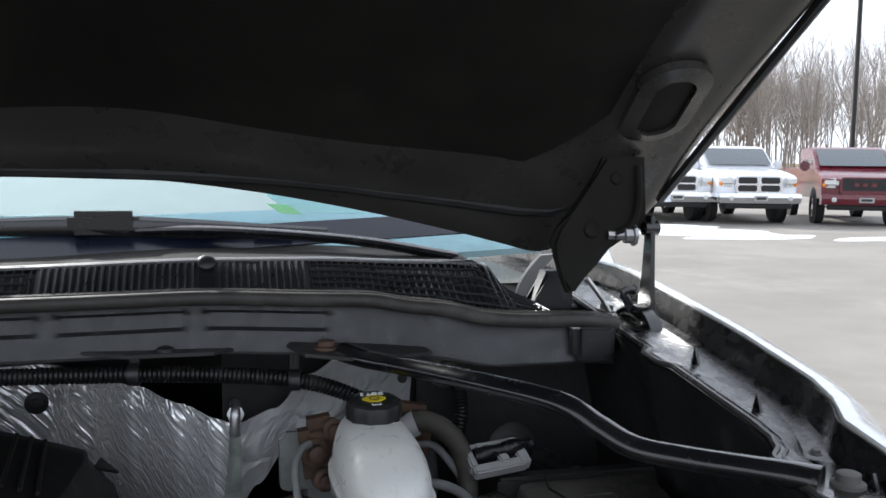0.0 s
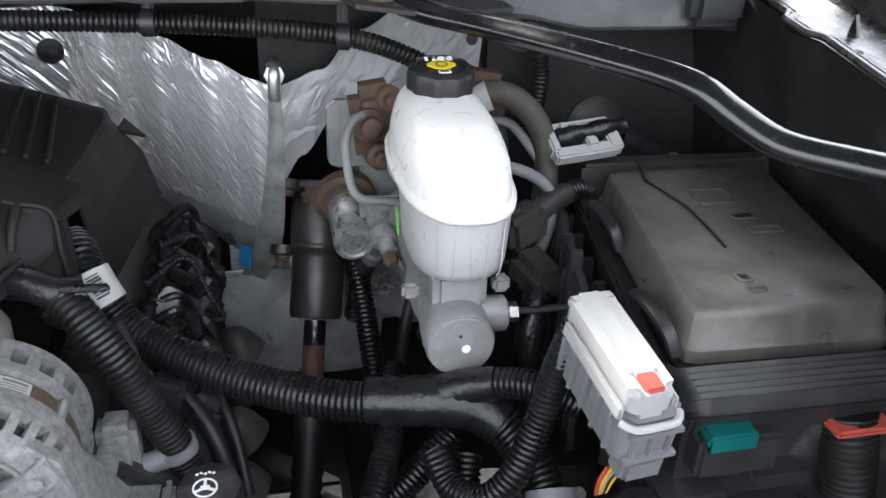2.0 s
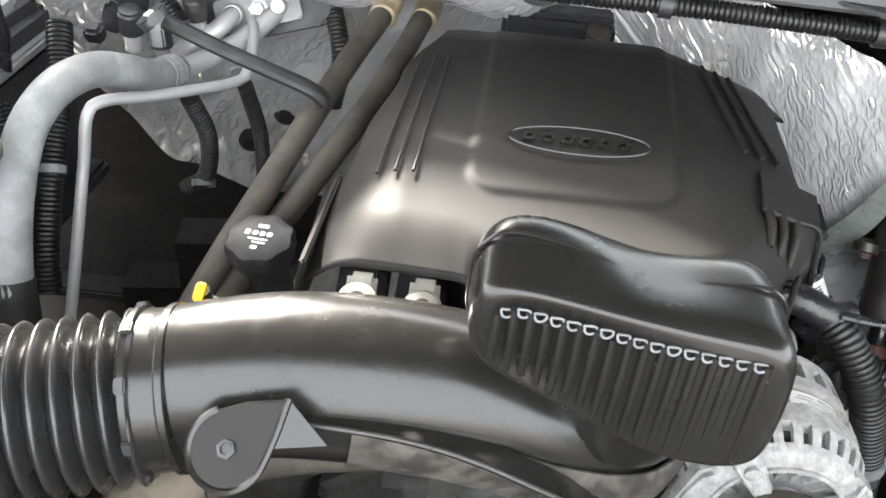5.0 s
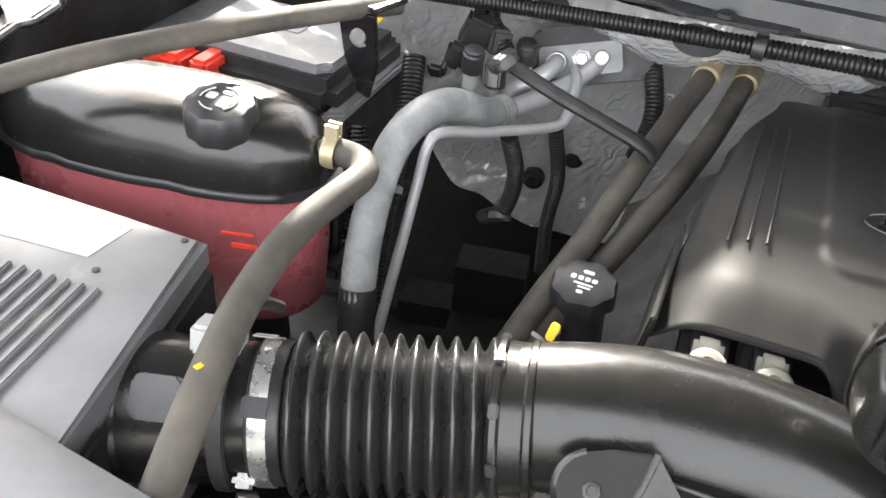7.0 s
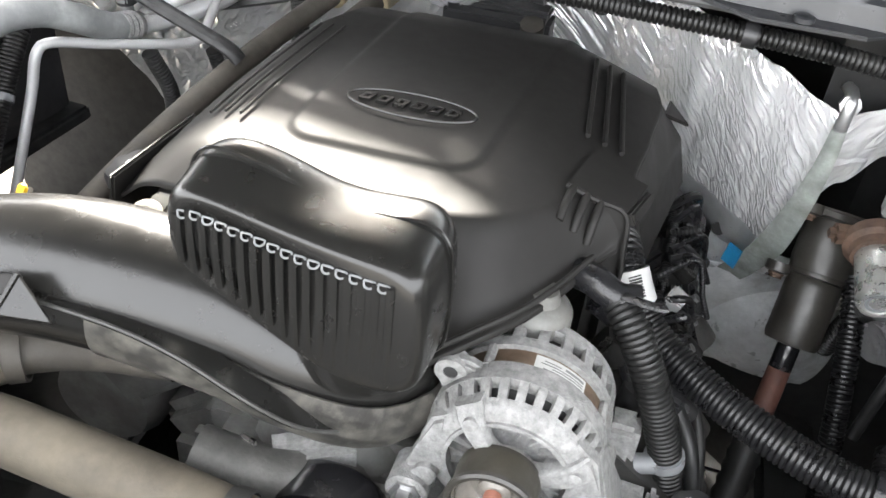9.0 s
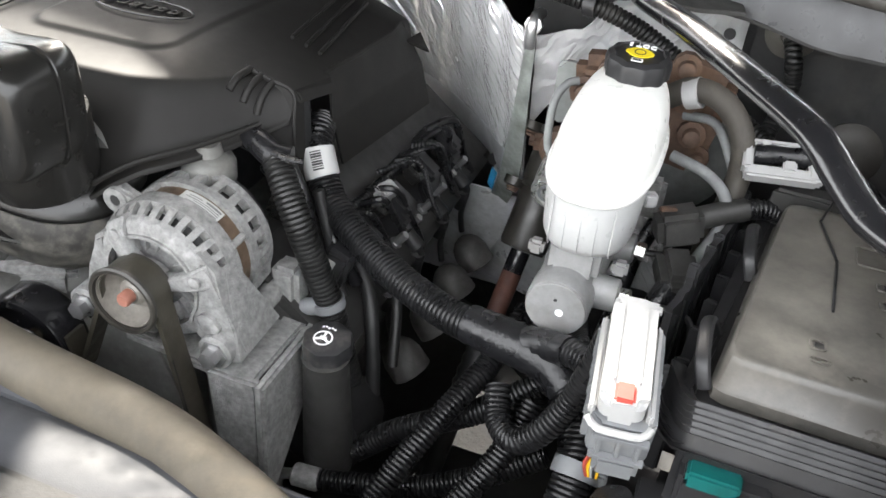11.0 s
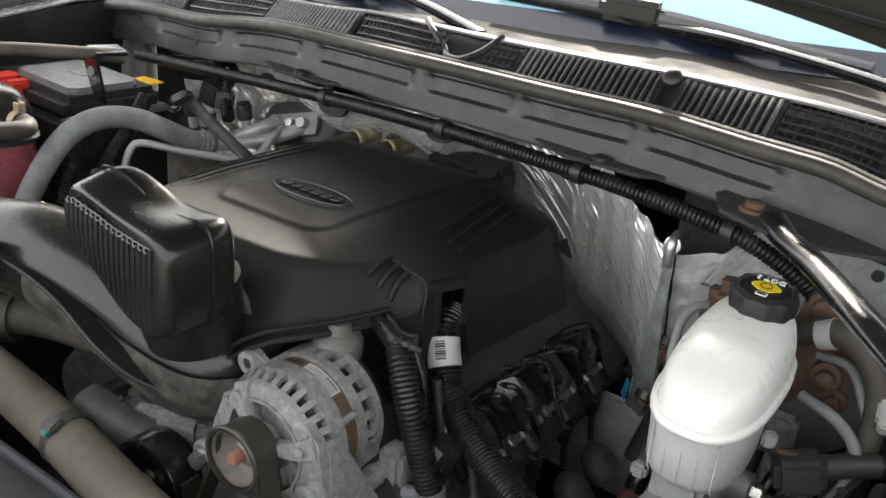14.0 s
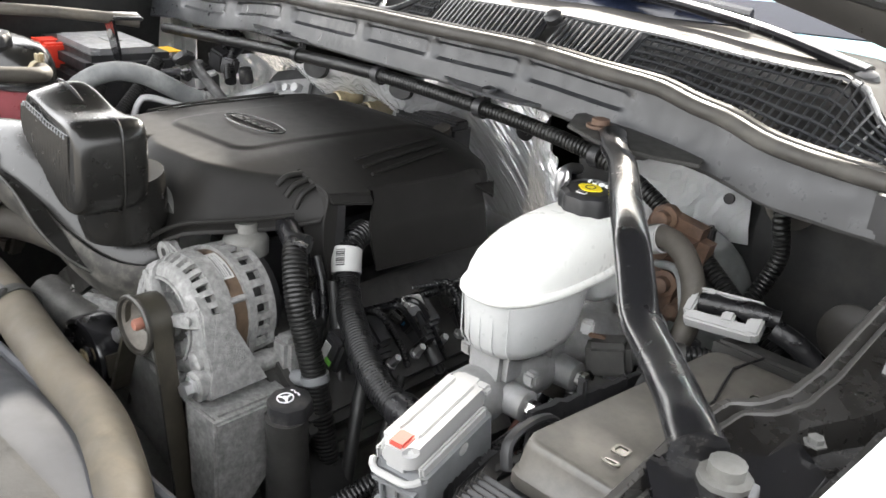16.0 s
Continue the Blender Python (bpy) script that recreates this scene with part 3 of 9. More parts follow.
def build_cowl():
    t = thing("windscreen_cowl", (0.3, 0.15, 1.2), "weathered dark grey plastic cowl panel with vent grilles", "cowl")
    x0, x1 = -0.80, 0.80

    def drop(x):
        return 0.052 - 0.014 * max(0.0, (x - 0.5) / 0.3)

    def face(u, v):
        x = x0 + (x1 - x0) * u
        p = seal_at(x) + Vector((0, 0.004, -0.006))
        q = p + Vector((0, 0.012 - 0.01 * v, -drop(x) * v))
        for a, b in ((-0.62, -0.44), (-0.40, -0.22), (-0.18, 0.02), (0.05, 0.17), (0.185, 0.325), (0.34, 0.475)):
            if a < x < b and 0.16 < v < 0.52:
                q.y += 0.0045
        return q
    part("front_face", sheet(B(), face, 220, 14, 0.003), M_COWL, t, "matt grey face with shallow recesses")

    # runs on unseen far behind the cowl, added to block leaking sun
    def under(u, v):
        x = x0 + (x1 - x0) * u
        p = seal_at(x) + Vector((0, 0.006, -0.006 - drop(x)))
        return p + Vector((0, 0.34 * v, 0.004 * v + 0.05 * max(0.0, v - 0.6)))
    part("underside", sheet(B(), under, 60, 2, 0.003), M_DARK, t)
    xs = [x0 + (x1 - x0) * k / 40 for k in range(41)]
    seal = part("seal", tube(B(), [seal_at(x) + Vector((0, -0.002, 0.002)) for x in xs], 0.008, 10, 0.015), M_SEAL, t, "rounded rubber weatherstrip")
    part("seal_ridge", tube(B(), [seal_at(x) + Vector((0, 0.013, 0.006)) for x in xs], 0.005, 8, 0.015), M_SEAL, seal)

    def deck(u, v):
        x = x0 + (x1 - x0) * u
        a, b = seal_at(x) + Vector((0, 0.016, 0.003)), top_at(x)
        return a + (b - a) * v * 1.16 - Vector((0, -0.010, 0.010))
    # dark sheet that stands in for the shade behind the slats
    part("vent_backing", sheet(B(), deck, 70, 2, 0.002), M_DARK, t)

    def strip(u, v):
        x = x0 + (x1 - x0) * u
        return top_at(x) + Vector((0, 0.014 * v - 0.004, 0.002 * math.sin(3.14 * v)))
    part("top_edge", sheet(B(), strip, 80, 4, 0.003), M_RIM, t, "rim along the glass, paler for the sky it reflects")

    def shelf(u, v):
        x = x0 + (x1 - x0) * u
        return top_at(x) + Vector((0, 0.012 + 0.14 * v, -0.004 + 0.006 * v))
    part("rear_shelf", sheet(B(), shelf, 40, 3, 0.003), M_LINER, t)

    def solid_vent(xa, xb, name):
        def f(u, v):
            x = xa + (xb - xa) * u
            a, b = seal_at(x) + Vector((0, 0.016, 0.003)), top_at(x)
            return a + (b - a) * v
        return part(name, sheet(B(), f, 14, 3, 0.003), M_COWL, t)
    for xa, xb in ((-0.80, -0.56), (-0.33, -0.13), (0.165, 0.335), (0.352, 0.457)):
        pan = solid_vent(xa, xb, "louvre_panel")
        n = int((xb - xa) / 0.0078)
        for k in range(n):
            x = xa + 0.006 + (xb - xa - 0.012) * k / max(1, n - 1)
            a, b = seal_at(x) + Vector((0, 0.016, 0.003)), top_at(x)
            bm = tube(B(), [a + (b - a) * 0.12 + Vector((0, -0.002, 0.002)), a + (b - a) * 0.5 + Vector((0, -0.002, 0.002)), a + (b - a) * 0.88 + Vector((0, -0.002, 0.002))], 0.0022, 5, 0.02)
            part("rib", bm, M_COWL, pan)
    for xa, xb in ((-0.55, -0.34), (-0.12, 0.05), (0.115, 0.160), (0.459, 0.735)):
        rows = 6 if xa > 0.4 else 4
        for k in range(rows + 1):
            pts = []
            for j in range(9):
                x = xa + (xb - xa) * j / 8
                a, b = seal_at(x) + Vector((0, 0.016, 0.003)), top_at(x)
                pts.append(a + (b - a) * (0.04 + 0.94 * k / rows))
            part("grille_bar", tube(B(), pts, 0.0019, 5, 0.02), M_COWL, t)
        n = int((xb - xa) / 0.0085)
        for k in range(n + 1):
            x = xa + (xb - xa) * k / n
            a, b = seal_at(x) + Vector((0, 0.018, 0.003)), top_at(x) + Vector((0, 0.002, 0))
            part("grille_slat", tube(B(), [a, (a + b) / 2, b], 0.0015, 4, 0.03), M_COWL, t)
    rim = [top_at(0.000) + Vector((0, 0.002, 0.004)), top_at(0.022) + Vector((0, -0.010, -0.004)), Vector((0.046, 0.178, 1.280)), Vector((0.066, 0.158, 1.274)), Vector((0.092, 0.150, 1.276)), Vector((0.110, 0.168, 1.288)), top_at(0.122) + Vector((0, 0.002, 0.004))]
    scoop = part("wiper_scoop", tube(B(), rim, 0.004, 8, 0.006), M_COWL, t, "curved scoop under the wiper pivot")
    part("scoop_bowl", sheet(B(), lambda u, v: Vector((0.03 + 0.08 * u, 0.175 + 0.09 * v + 0.02 * (2 * u - 1) ** 2, 1.272 - 0.02 * math.sin(3.14 * v))), 10, 6, 0.002), M_PAINT, scoop)
    clip = top_at(0.344)
    part("clip", lathe(B(), clip + Vector((0, -0.012, -0.006)), (0, -0.7, 0.7), [(0.010, 0), (0.010, 0.008), (0.006, 0.011)], 16), M_PLASTIC, t)
    bm = B()
    p = seal_at(0.78)
    box(bm, p + Vector((-0.012, -0.001, -0.018)), (0.05, 0.03, 0.045), (0, 0, -4), 0.008)
    part("end_cap", bm, M_COWL, t)
    part("end_fin", prism(B(), [(0.722, 1.236), (0.742, 1.250), (0.754, 1.287), (0.790, 1.287), (0.790, 1.236)], Matrix.Translation((0, 0.185, 0)) @ pose(0, 0, 0, 90, 0, 0), 0.03, 0.004), M_PLASTIC, t)
    part("corner_fillet", sheet(B(), lambda u, v: Vector((0.735 + 0.035 * u * u + 0.026 * v, 0.225 + 0.01 * v, 1.235 + 0.066 * u)), 10, 4, 0.004), M_WHITEPLUG, t, "white moulded corner piece")
    for x in (-0.20, 0.30):
        q = seal_at(x) + Vector((0, -0.004, -0.058))
        bm = prism(B(), [(-0.09, 0.02), (0.09, 0.02), (0.05, -0.012), (-0.04, -0.012)], Matrix.Translation(q), 0.004, 0.001)
        lathe(bm, q + Vector((0, 0, 0.004)), (0, 0, 1), [(0.009, 0), (0.009, 0.004), (0.004, 0.006)], 14)
        part("mounting_tab", bm, M_COWL, t)


def build_windscreen():
    t = thing("windscreen", (0, 0.4, 1.3), "tinted windscreen with a black border along its foot", "windscreen")

    def glass(y0, y1, lift):
        def f(u, v):
            x = (u - 0.5) * 1.76
            y = y0 + (y1 - y0) * v
            bow = 0.07 * (x / 0.8) ** 2
            return Vector((x, y + bow, 1.302 + 0.045 * x + (y - 0.30) * 0.62 + lift))
        return f
    part("glass", sheet(B(), glass(0.30, 1.15, 0), 30, 12, 0.005), M_GLASS, t).visible_shadow = False
    part("border", sheet(B(), glass(0.275, 0.318, 0.004), 30, 3, 0.002), M_FRIT, t)
    for s in (-1, 1):
        part("pillar", tube(B(), [(s * 0.925, 0.37, 1.23), (s * 0.92, 0.50, 1.35), (s * 0.89, 0.8, 1.54), (s * 0.84, 1.2, 1.78)], 0.04, 12, 0.05), M_WHITEPAINT, t, "white windscreen pillar")
    c = thing("truck_cab", (0, 0.8, 1.2), "white truck cab, dashboard tinted pale teal for glass reflections", "cab")
    part("dashboard", sheet(B(), lambda u, v: Vector(((u - 0.5) * 1.74, 0.36 + 0.5 * v + 0.10 * (2 * u - 1) ** 2, 1.262 + 0.030 * (u - 0.5) * 1.74 + 0.045 * math.sin(1.5 * v))), 30, 10, 0.01), M_DASH, c)
    part("cab_shell", sheet(B(), lambda u, v: Vector(((u - 0.5) * 1.7, 1.25 + 0.5 * math.sin(3.14 * u), 1.1 + 0.16 * v)), 16, 4, 0.01), M_DASH, c)
    # roof and doors are out of view, added to block light from behind
    part("cab_roof", sheet(B(), lambda u, v: Vector(((u - 0.5) * 1.7, 1.12 + 0.9 * v, 1.80 + 0.06 * math.sin(3.14 * v) - 0.05 * (2 * u - 1) ** 2)), 12, 6, 0.02), M_WHITEPAINT, c, "white roof skin, unseen, blocks light from behind")
    for s in (-1, 1):
        part("cab_side", box(B(), (s * 0.93, 1.2, 1.08), (0.05, 1.5, 0.54), (0, 0, 0), 0.02), M_WHITEPAINT, c, "white door")
    p = thing("price_sheet", (0.6, 0.5, 1.35), "pale green and white sheet lying on the dashboard", "paper sheet")
    part("sheet", sheet(B(), lambda u, v: Vector((0.480 - 0.045 * v + 0.25 * u, 0.60 + 0.08 * v, 1.332 + 0.036 * v)), 6, 4, 0.001), material("pale_green_paper", (0.50, 0.72, 0.64), 0.5, var=0.15, scale=10), p)
    part("green_corner", sheet(B(), lambda u, v: Vector((0.462 + 0.035 * u - 0.02 * v, 0.595 + 0.02 * v, 1.333 + 0.014 * v - 0.002 * u)), 2, 2, 0.001), M_GREENMARK, p)

    def wiper(pivot, tip, knob, label):
        w = thing("windscreen_wiper", pivot, label, "wiper", "wipers")
        a, b, k = Vector(pivot), Vector(tip), Vector(knob)
        part("arm", tube(B(), [a, a + (k - a) * 0.3 + Vector((0, 0, 0.012)), a + (k - a) * 0.7 + Vector((0, 0, 0.012)), k], lambda s: 0.0105 - 0.003 * s, 10, 0.02, flat=0.7), M_PAINT, w)
        part("pivot_cap", lathe(B(), a - Vector((0, 0, 0.022)), (0, -0.25, 1), [(0.014, 0), (0.014, 0.014), (0.011, 0.022), (0.006, 0.025)], 18), M_PLASTIC, w)
        blade = part("blade", tube(B(), [k - (b - k) * 0.7, k + Vector((0, -0.004, 0.006)), b], lambda s: 0.0095 - 0.003 * abs(2 * s - 1), 8, 0.03, flat=1.6), M_PAINT, w)
        part("saddle", box(B(), k + Vector((0, -0.006, 0.012)), (0.085, 0.026, 0.03), (0, 0, 0), 0.008), M_GLOSSY, blade)
        for s in (0.25, 0.5, 0.75):
            q = k + (b - k) * s
            part("blade_slot", box(B(), q + Vector((0, -0.010, 0.004)), (0.05, 0.003, 0.003)), M_ZINC, blade)
    wiper((0.66, 0.235, 1.298), (0.50, 0.312, 1.322), (0.220, 0.325, 1.328), "black driver-side wiper lying along the glass")
    wiper((0.07, 0.225, 1.292), (-0.10, 0.30, 1.318), (-0.35, 0.33, 1.318), "black passenger-side wiper at rest on the glass")


def hood_z(x, y):
    """The underside of the open hood; its rear edge sinks towards the hinges."""
    e = max(0.0, min(1.0, (abs(x) - 0.25) / 0.50))
    k = 1.0 - 0.55 * max(0.0, min(1.0, (abs(x) - 0.77) / 0.1))
    return 1.400 + 0.60 * (0.2 - y) - 0.085 * e ** 1.5 * k * math.exp(-max(0.0, 0.2 - y) / 0.10)


def build_hood():
    t = thing("hood", (0.0, 0.2, 1.40), "open black hood seen from below with a dark liner", "hood")

    def skin(u, v):
        x = (2 * u - 1) * 0.935
        y = 0.205 + 0.02 * (2 * u - 1) ** 2 - 1.04 * v
        return Vector((x, y, hood_z(x, y) + 0.035 + 0.03 * v * (1 - v)))
    part("outer_skin", sheet(B(), skin, 40, 40, 0.004), M_WHITEPAINT, t, "white painted outside")

    def frame_panel(u, v):
        x = (2 * u - 1) * 0.932
        y = 0.195 + 0.02 * (2 * u - 1) ** 2 - 1.03 * v
        a = min(1.0, max(0.0, (0.80 - abs(x)) / 0.03)) * min(1.0, max(0.0, (v - 0.055) / 0.05))
        rim = max(0.0, (abs(x) - 0.912) / 0.02)
        return Vector((x, y, hood_z(x, y) + 0.022 * a + 0.02 * rim - 0.004 * math.exp(-((abs(x) - 0.90) / 0.012) ** 2)))
    part("inner_frame", sheet(B(), frame_panel, 130, 70, 0.004), M_HOODFRAME, t, "satin black reinforcement flange")

    def liner(u, v):
        x = (2 * u - 1) * 0.785
        y = 0.172 - 0.07 * (2 * u - 1) ** 8 - 0.93 * v
        c = 0.05 * abs(2 * u - 1) ** 8
        y -= c * (1 - v)
        bulge = 0.010 * math.sin(9 * x) * math.sin(7 * y) + 0.008 * noise.noise(Vector((x * 3, y * 3, 2)))
        return Vector((x, y, hood_z(x, y) + 0.012 + bulge * min(1, 8 * v) * min(1, 8 * (1 - abs(2 * u - 1)))))
    part("liner", sheet(B(), liner, 60, 50, 0.004), M_LINER, t, "black fibre insulation liner")

    def at(x, y, off=0.0):
        return Vector((x, y, hood_z(x, y) + off))
    nrm = Vector((0, -0.514, -0.857))
    mz = Matrix.Translation(at(0.832, 0.022, -0.008)) @ nrm.to_track_quat("Z", "X").to_matrix().to_4x4() @ pose(0, 0, 0, 0, 0, 8)
    outer = round_rect(0.140, 0.082, 0.038, 8)
    inner = round_rect(0.104, 0.046, 0.022, 8)
    bm = B()
    lo = [[bm.verts.new(mz @ Vector((x, y, z))) for x, y in o] for o, z in ((outer, -0.004), (outer, 0.006), (inner, 0.010), (inner, -0.004))]
    for a, b in zip(lo, lo[1:]):
        for k in range(len(a)):
            bm.faces.new((a[k], a[(k + 1) % len(a)], b[(k + 1) % len(a)], b[k]))
    hole = part("access_hole", bm, M_HOODFRAME, t, "raised rim of an oval access hole")
    part("hole_shadow", prism(B(), inner, mz @ Matrix.Translation((0, 0, 0.004)), 0.001), M_LINER, hole)
    for x, y in ((0.862, 0.135), (0.872, 0.12)):
        part("small_hole", lathe(B(), at(x, y, 0.0), nrm, [(0.008, 0), (0.008, 0.003), (0.006, 0.004)], 14), M_DARK, t)
    part("edge_seal", tube(B(), [at(0.926, 0.19, 0.004), at(0.928, -0.2, 0.006), at(0.928, -0.5, 0.008), at(0.926, -0.8, 0.01)], 0.006, 8, 0.05), M_RUBBER, t)
    part("rear_seal", tube(B(), [at(x, 0.185 - 0.03 * (x / 0.885) ** 2, -0.002) for x in (-0.8, -0.5, -0.2, 0.1, 0.4, 0.6, 0.75, 0.82)], 0.007, 8, 0.04), M_RUBBER, t)

    h = part("hinge_bracket", prism(B(), [(0.799, 1.432), (0.853, 1.430), (0.858, 1.353), (0.846, 1.338), (0.826, 1.332), (0.805, 1.325), (0.786, 1.302), (0.768, 1.270), (0.757, 1.268), (0.750, 1.288), (0.742, 1.312), (0.735, 1.328), (0.742, 1.345), (0.762, 1.366), (0.786, 1.392)], Matrix.Translation((0, 0.112, 0)) @ pose(0, 0, 0, 90, 0, 0), 0.016, 0.005), M_LINER, t, "folded black hinge bracket")
    for x, z, r in ((0.785, 1.345, 0.012), (0.815, 1.405, 0.009)):
        part("pressed_dimple", lathe(B(), (x, 0.097, z), (0, -1, 0.1), [(r, 0), (r * 0.8, 0.003), (r * 0.4, 0.001)], 18), M_LINER, h)
    part("bracket_ridge", tube(B(), [(0.842, 0.095, 1.42), (0.844, 0.094, 1.38), (0.836, 0.094, 1.35), (0.81, 0.094, 1.335)], 0.005, 8, 0.01), M_LINER, h)
    part("bracket_bolt", lathe(B(), (0.805, 0.096, 1.337), (1, -0.1, 0), [(0.006, 0), (0.006, 0.02), (0.010, 0.021), (0.010, 0.03), (0.013, 0.031), (0.013, 0.035)], 8), M_ZINC, h)

    bm = prism(B(), [(0.088, 1.36), (0.102, 1.36), (0.106, 1.29), (0.118, 1.24), (0.118, 1.17), (0.105, 1.155), (0.085, 1.16), (0.082, 1.24), (0.086, 1.30)], Matrix.Translation((0.858, 0, 0)) @ pose(0, 0, 0, 90, 0, 90), 0.006, 0.001)
    h = part("hinge", bm, M_PAINT, t, "black steel hinge arm")
    part("arm_pivot", lathe(B(), (0.852, 0.095, 1.345), (1, 0, 0), [(0.009, 0), (0.009, 0.018), (0.006, 0.02)], 14), M_PAINT, h)
    part("spring_drum", lathe(B(), (0.856, 0.095, 1.203), (-1, -0.12, 0.05), [(0.046, 0), (0.049, 0.003), (0.049, 0.020), (0.046, 0.022), (0.044, 0.0205)], 40), M_PAINT, h)
    q = Matrix.Translation((0.8335, 0.0925, 1.2042)) @ turn_to((-1, -0.12, 0.05))
    pts = [q @ Vector(((0.006 + 0.036 * k / 76) * math.cos(k * 0.5), (0.006 + 0.036 * k / 76) * math.sin(k * 0.5), 0)) for k in range(77)]
    part("coil", tube(B(), pts, 0.0016, 6, 0.004), M_DUSTY, h, "flat wound spring")
    part("coil_hub", lathe(B(), q @ Vector((0, 0, 0)), (-1, -0.12, 0.05), [(0.007, 0), (0.007, 0.004), (0.005, 0.005)], 14), M_ZINC, h)
    part("spring_hook", tube(B(), [(0.835, 0.088, 1.245), (0.828, 0.086, 1.262), (0.822, 0.085, 1.268), (0.832, 0.086, 1.272), (0.842, 0.09, 1.270)], 0.006, 8, 0.006, flat=0.4), M_PAINT, h)
    part("hinge_bolt", bolt(B(), (0.818, 0.118, 1.243), (0, -0.2, 1), 0.009, 0.008), M_STEEL, h)
    part("foot", box(B(), (0.825, 0.115, 1.232), (0.09, 0.06, 0.012), (0, 0, 0), 0.004), M_PAINT, h)
    part("stay_rod", tube(B(), [(0.782, 0.10, 1.285), (0.800, 0.098, 1.262), (0.812, 0.096, 1.243)], 0.003, 8, 0.01), M_STEEL, h)


FENDER_EDGE = [(-1.1, 0.830), (-0.40, 0.838), (-0.26, 0.850), (-0.21, 0.878), (-0.15, 0.894), (0.0, 0.905), (0.8, 0.907)]
FENDER_LIP = [(-1.0, 0.765), (-0.45, 0.770), (-0.30, 0.772), (-0.272, 0.776), (-0.252, 0.792), (-0.235, 0.799), (-0.20, 0.802), (-0.062, 0.803), (-0.058, 0.793), (-0.02, 0.792), (-0.016, 0.802), (0.8, 0.804)]


def build_fenders():
    for s, lab in ((1, "driver-side"), (-1, "passenger-side")):
        t = thing("front_fender", (s * 0.92, -0.3, 1.0), f"white {lab} fender with black inner gutter", "fender", "fenders")

        def lip_z(y):
            return 1.222 + 0.13 * min(y, 0.25) - (0.0 if s > 0 else 0.06)

        def edge_x(y):
            return eased(FENDER_EDGE, y)

        def outer(u, v):
            y = 0.75 - 1.75 * u
            a = v * 1.75
            return Vector((s * (edge_x(y) + 0.001 + 0.09 * math.sin(a)), y, lip_z(y) + 0.024 - 0.16 * (1 - math.cos(a)) - 2.0 * max(0.0, v - 0.9)))
        part("outer_panel", sheet(B(), outer, 40, 16, 0.003), M_WHITEPAINT, t)

        def gutter(u, v):
            y = 0.75 - 1.75 * u
            xl, xo = lerp_table(FENDER_LIP, y), edge_x(y)
            st = ((xo, 0.020), (xo - 0.007, -0.012), (xo - 0.034, -0.018), (xo - 0.042, -0.004), (xl + 0.006, 0.0), (xl, 0.002))
            i = min(4, int(v * 5))
            f = v * 5 - i
            return Vector((s * (st[i][0] * (1 - f) + st[i + 1][0] * f), y, lip_z(y) + st[i][1] * (1 - f) + st[i + 1][1] * f))
        part("gutter", sheet(B(), gutter, 240, 20, 0.003), M_HOODPAINT, t, "black fender rail")
        ys = [0.30 - 0.006 * k for k in range(200)]
        part("rail_lip", tube(B(), [(s * lerp_table(FENDER_LIP, y), y, lip_z(y) + 0.003) for y in ys], 0.0032, 6, 0.006), M_HOODFRAME, t)
        part("rail_ridge", tube(B(), [(s * (lerp_table(FENDER_LIP, y) + 0.009), y, lip_z(y) + 0.0015) for y in ys], 0.0022, 6, 0.006), M_HOODFRAME, t)

        def inner(u, v):
            y = 0.35 - 1.3 * u
            z = lip_z(y) - 0.002 - 0.55 * v
            x = lerp_table(FENDER_LIP, y) + 0.10 * math.sin(2.2 * v) * (0.3 + 0.7 * math.sin(3.0 * u)) + 0.01 * min(1.0, 6 * v) * noise.noise(Vector((y * 8, z * 8, 0)))
            return Vector((s * x, y, z))
        part("inner_liner", sheet(B(), inner, 60, 24, 0.003), M_DARK, t, "black wheel-house liner")
        for y, x in ((-0.262, 0.822), (-0.50, 0.80)):
            part("bolt", bolt(B(), (s * x, y, lip_z(y) - 0.001), (0, 0, 1), 0.004, 0.004), M_ALLOYDK, t)
        for y, x in ((-0.054, 0.836), (-0.176, 0.826), (-0.33, 0.818)):
            bm = prism(B(), [(-0.007, 0), (0.007, 0), (0.001, 0.018)], Matrix.Translation((s * x, y, lip_z(y) - 0.002)) @ pose(0, 0, 0, 90, 0, 90), 0.003)
            part("clip_fin", bm, M_PAINT, t)
        part("grommet", lathe(B(), (s * 0.811, -0.092, lip_z(-0.092) + 0.0005), (0, 0, 1), [(0.008, 0), (0.008, 0.002), (0.005, 0.0025)], 14), M_DARK, t)


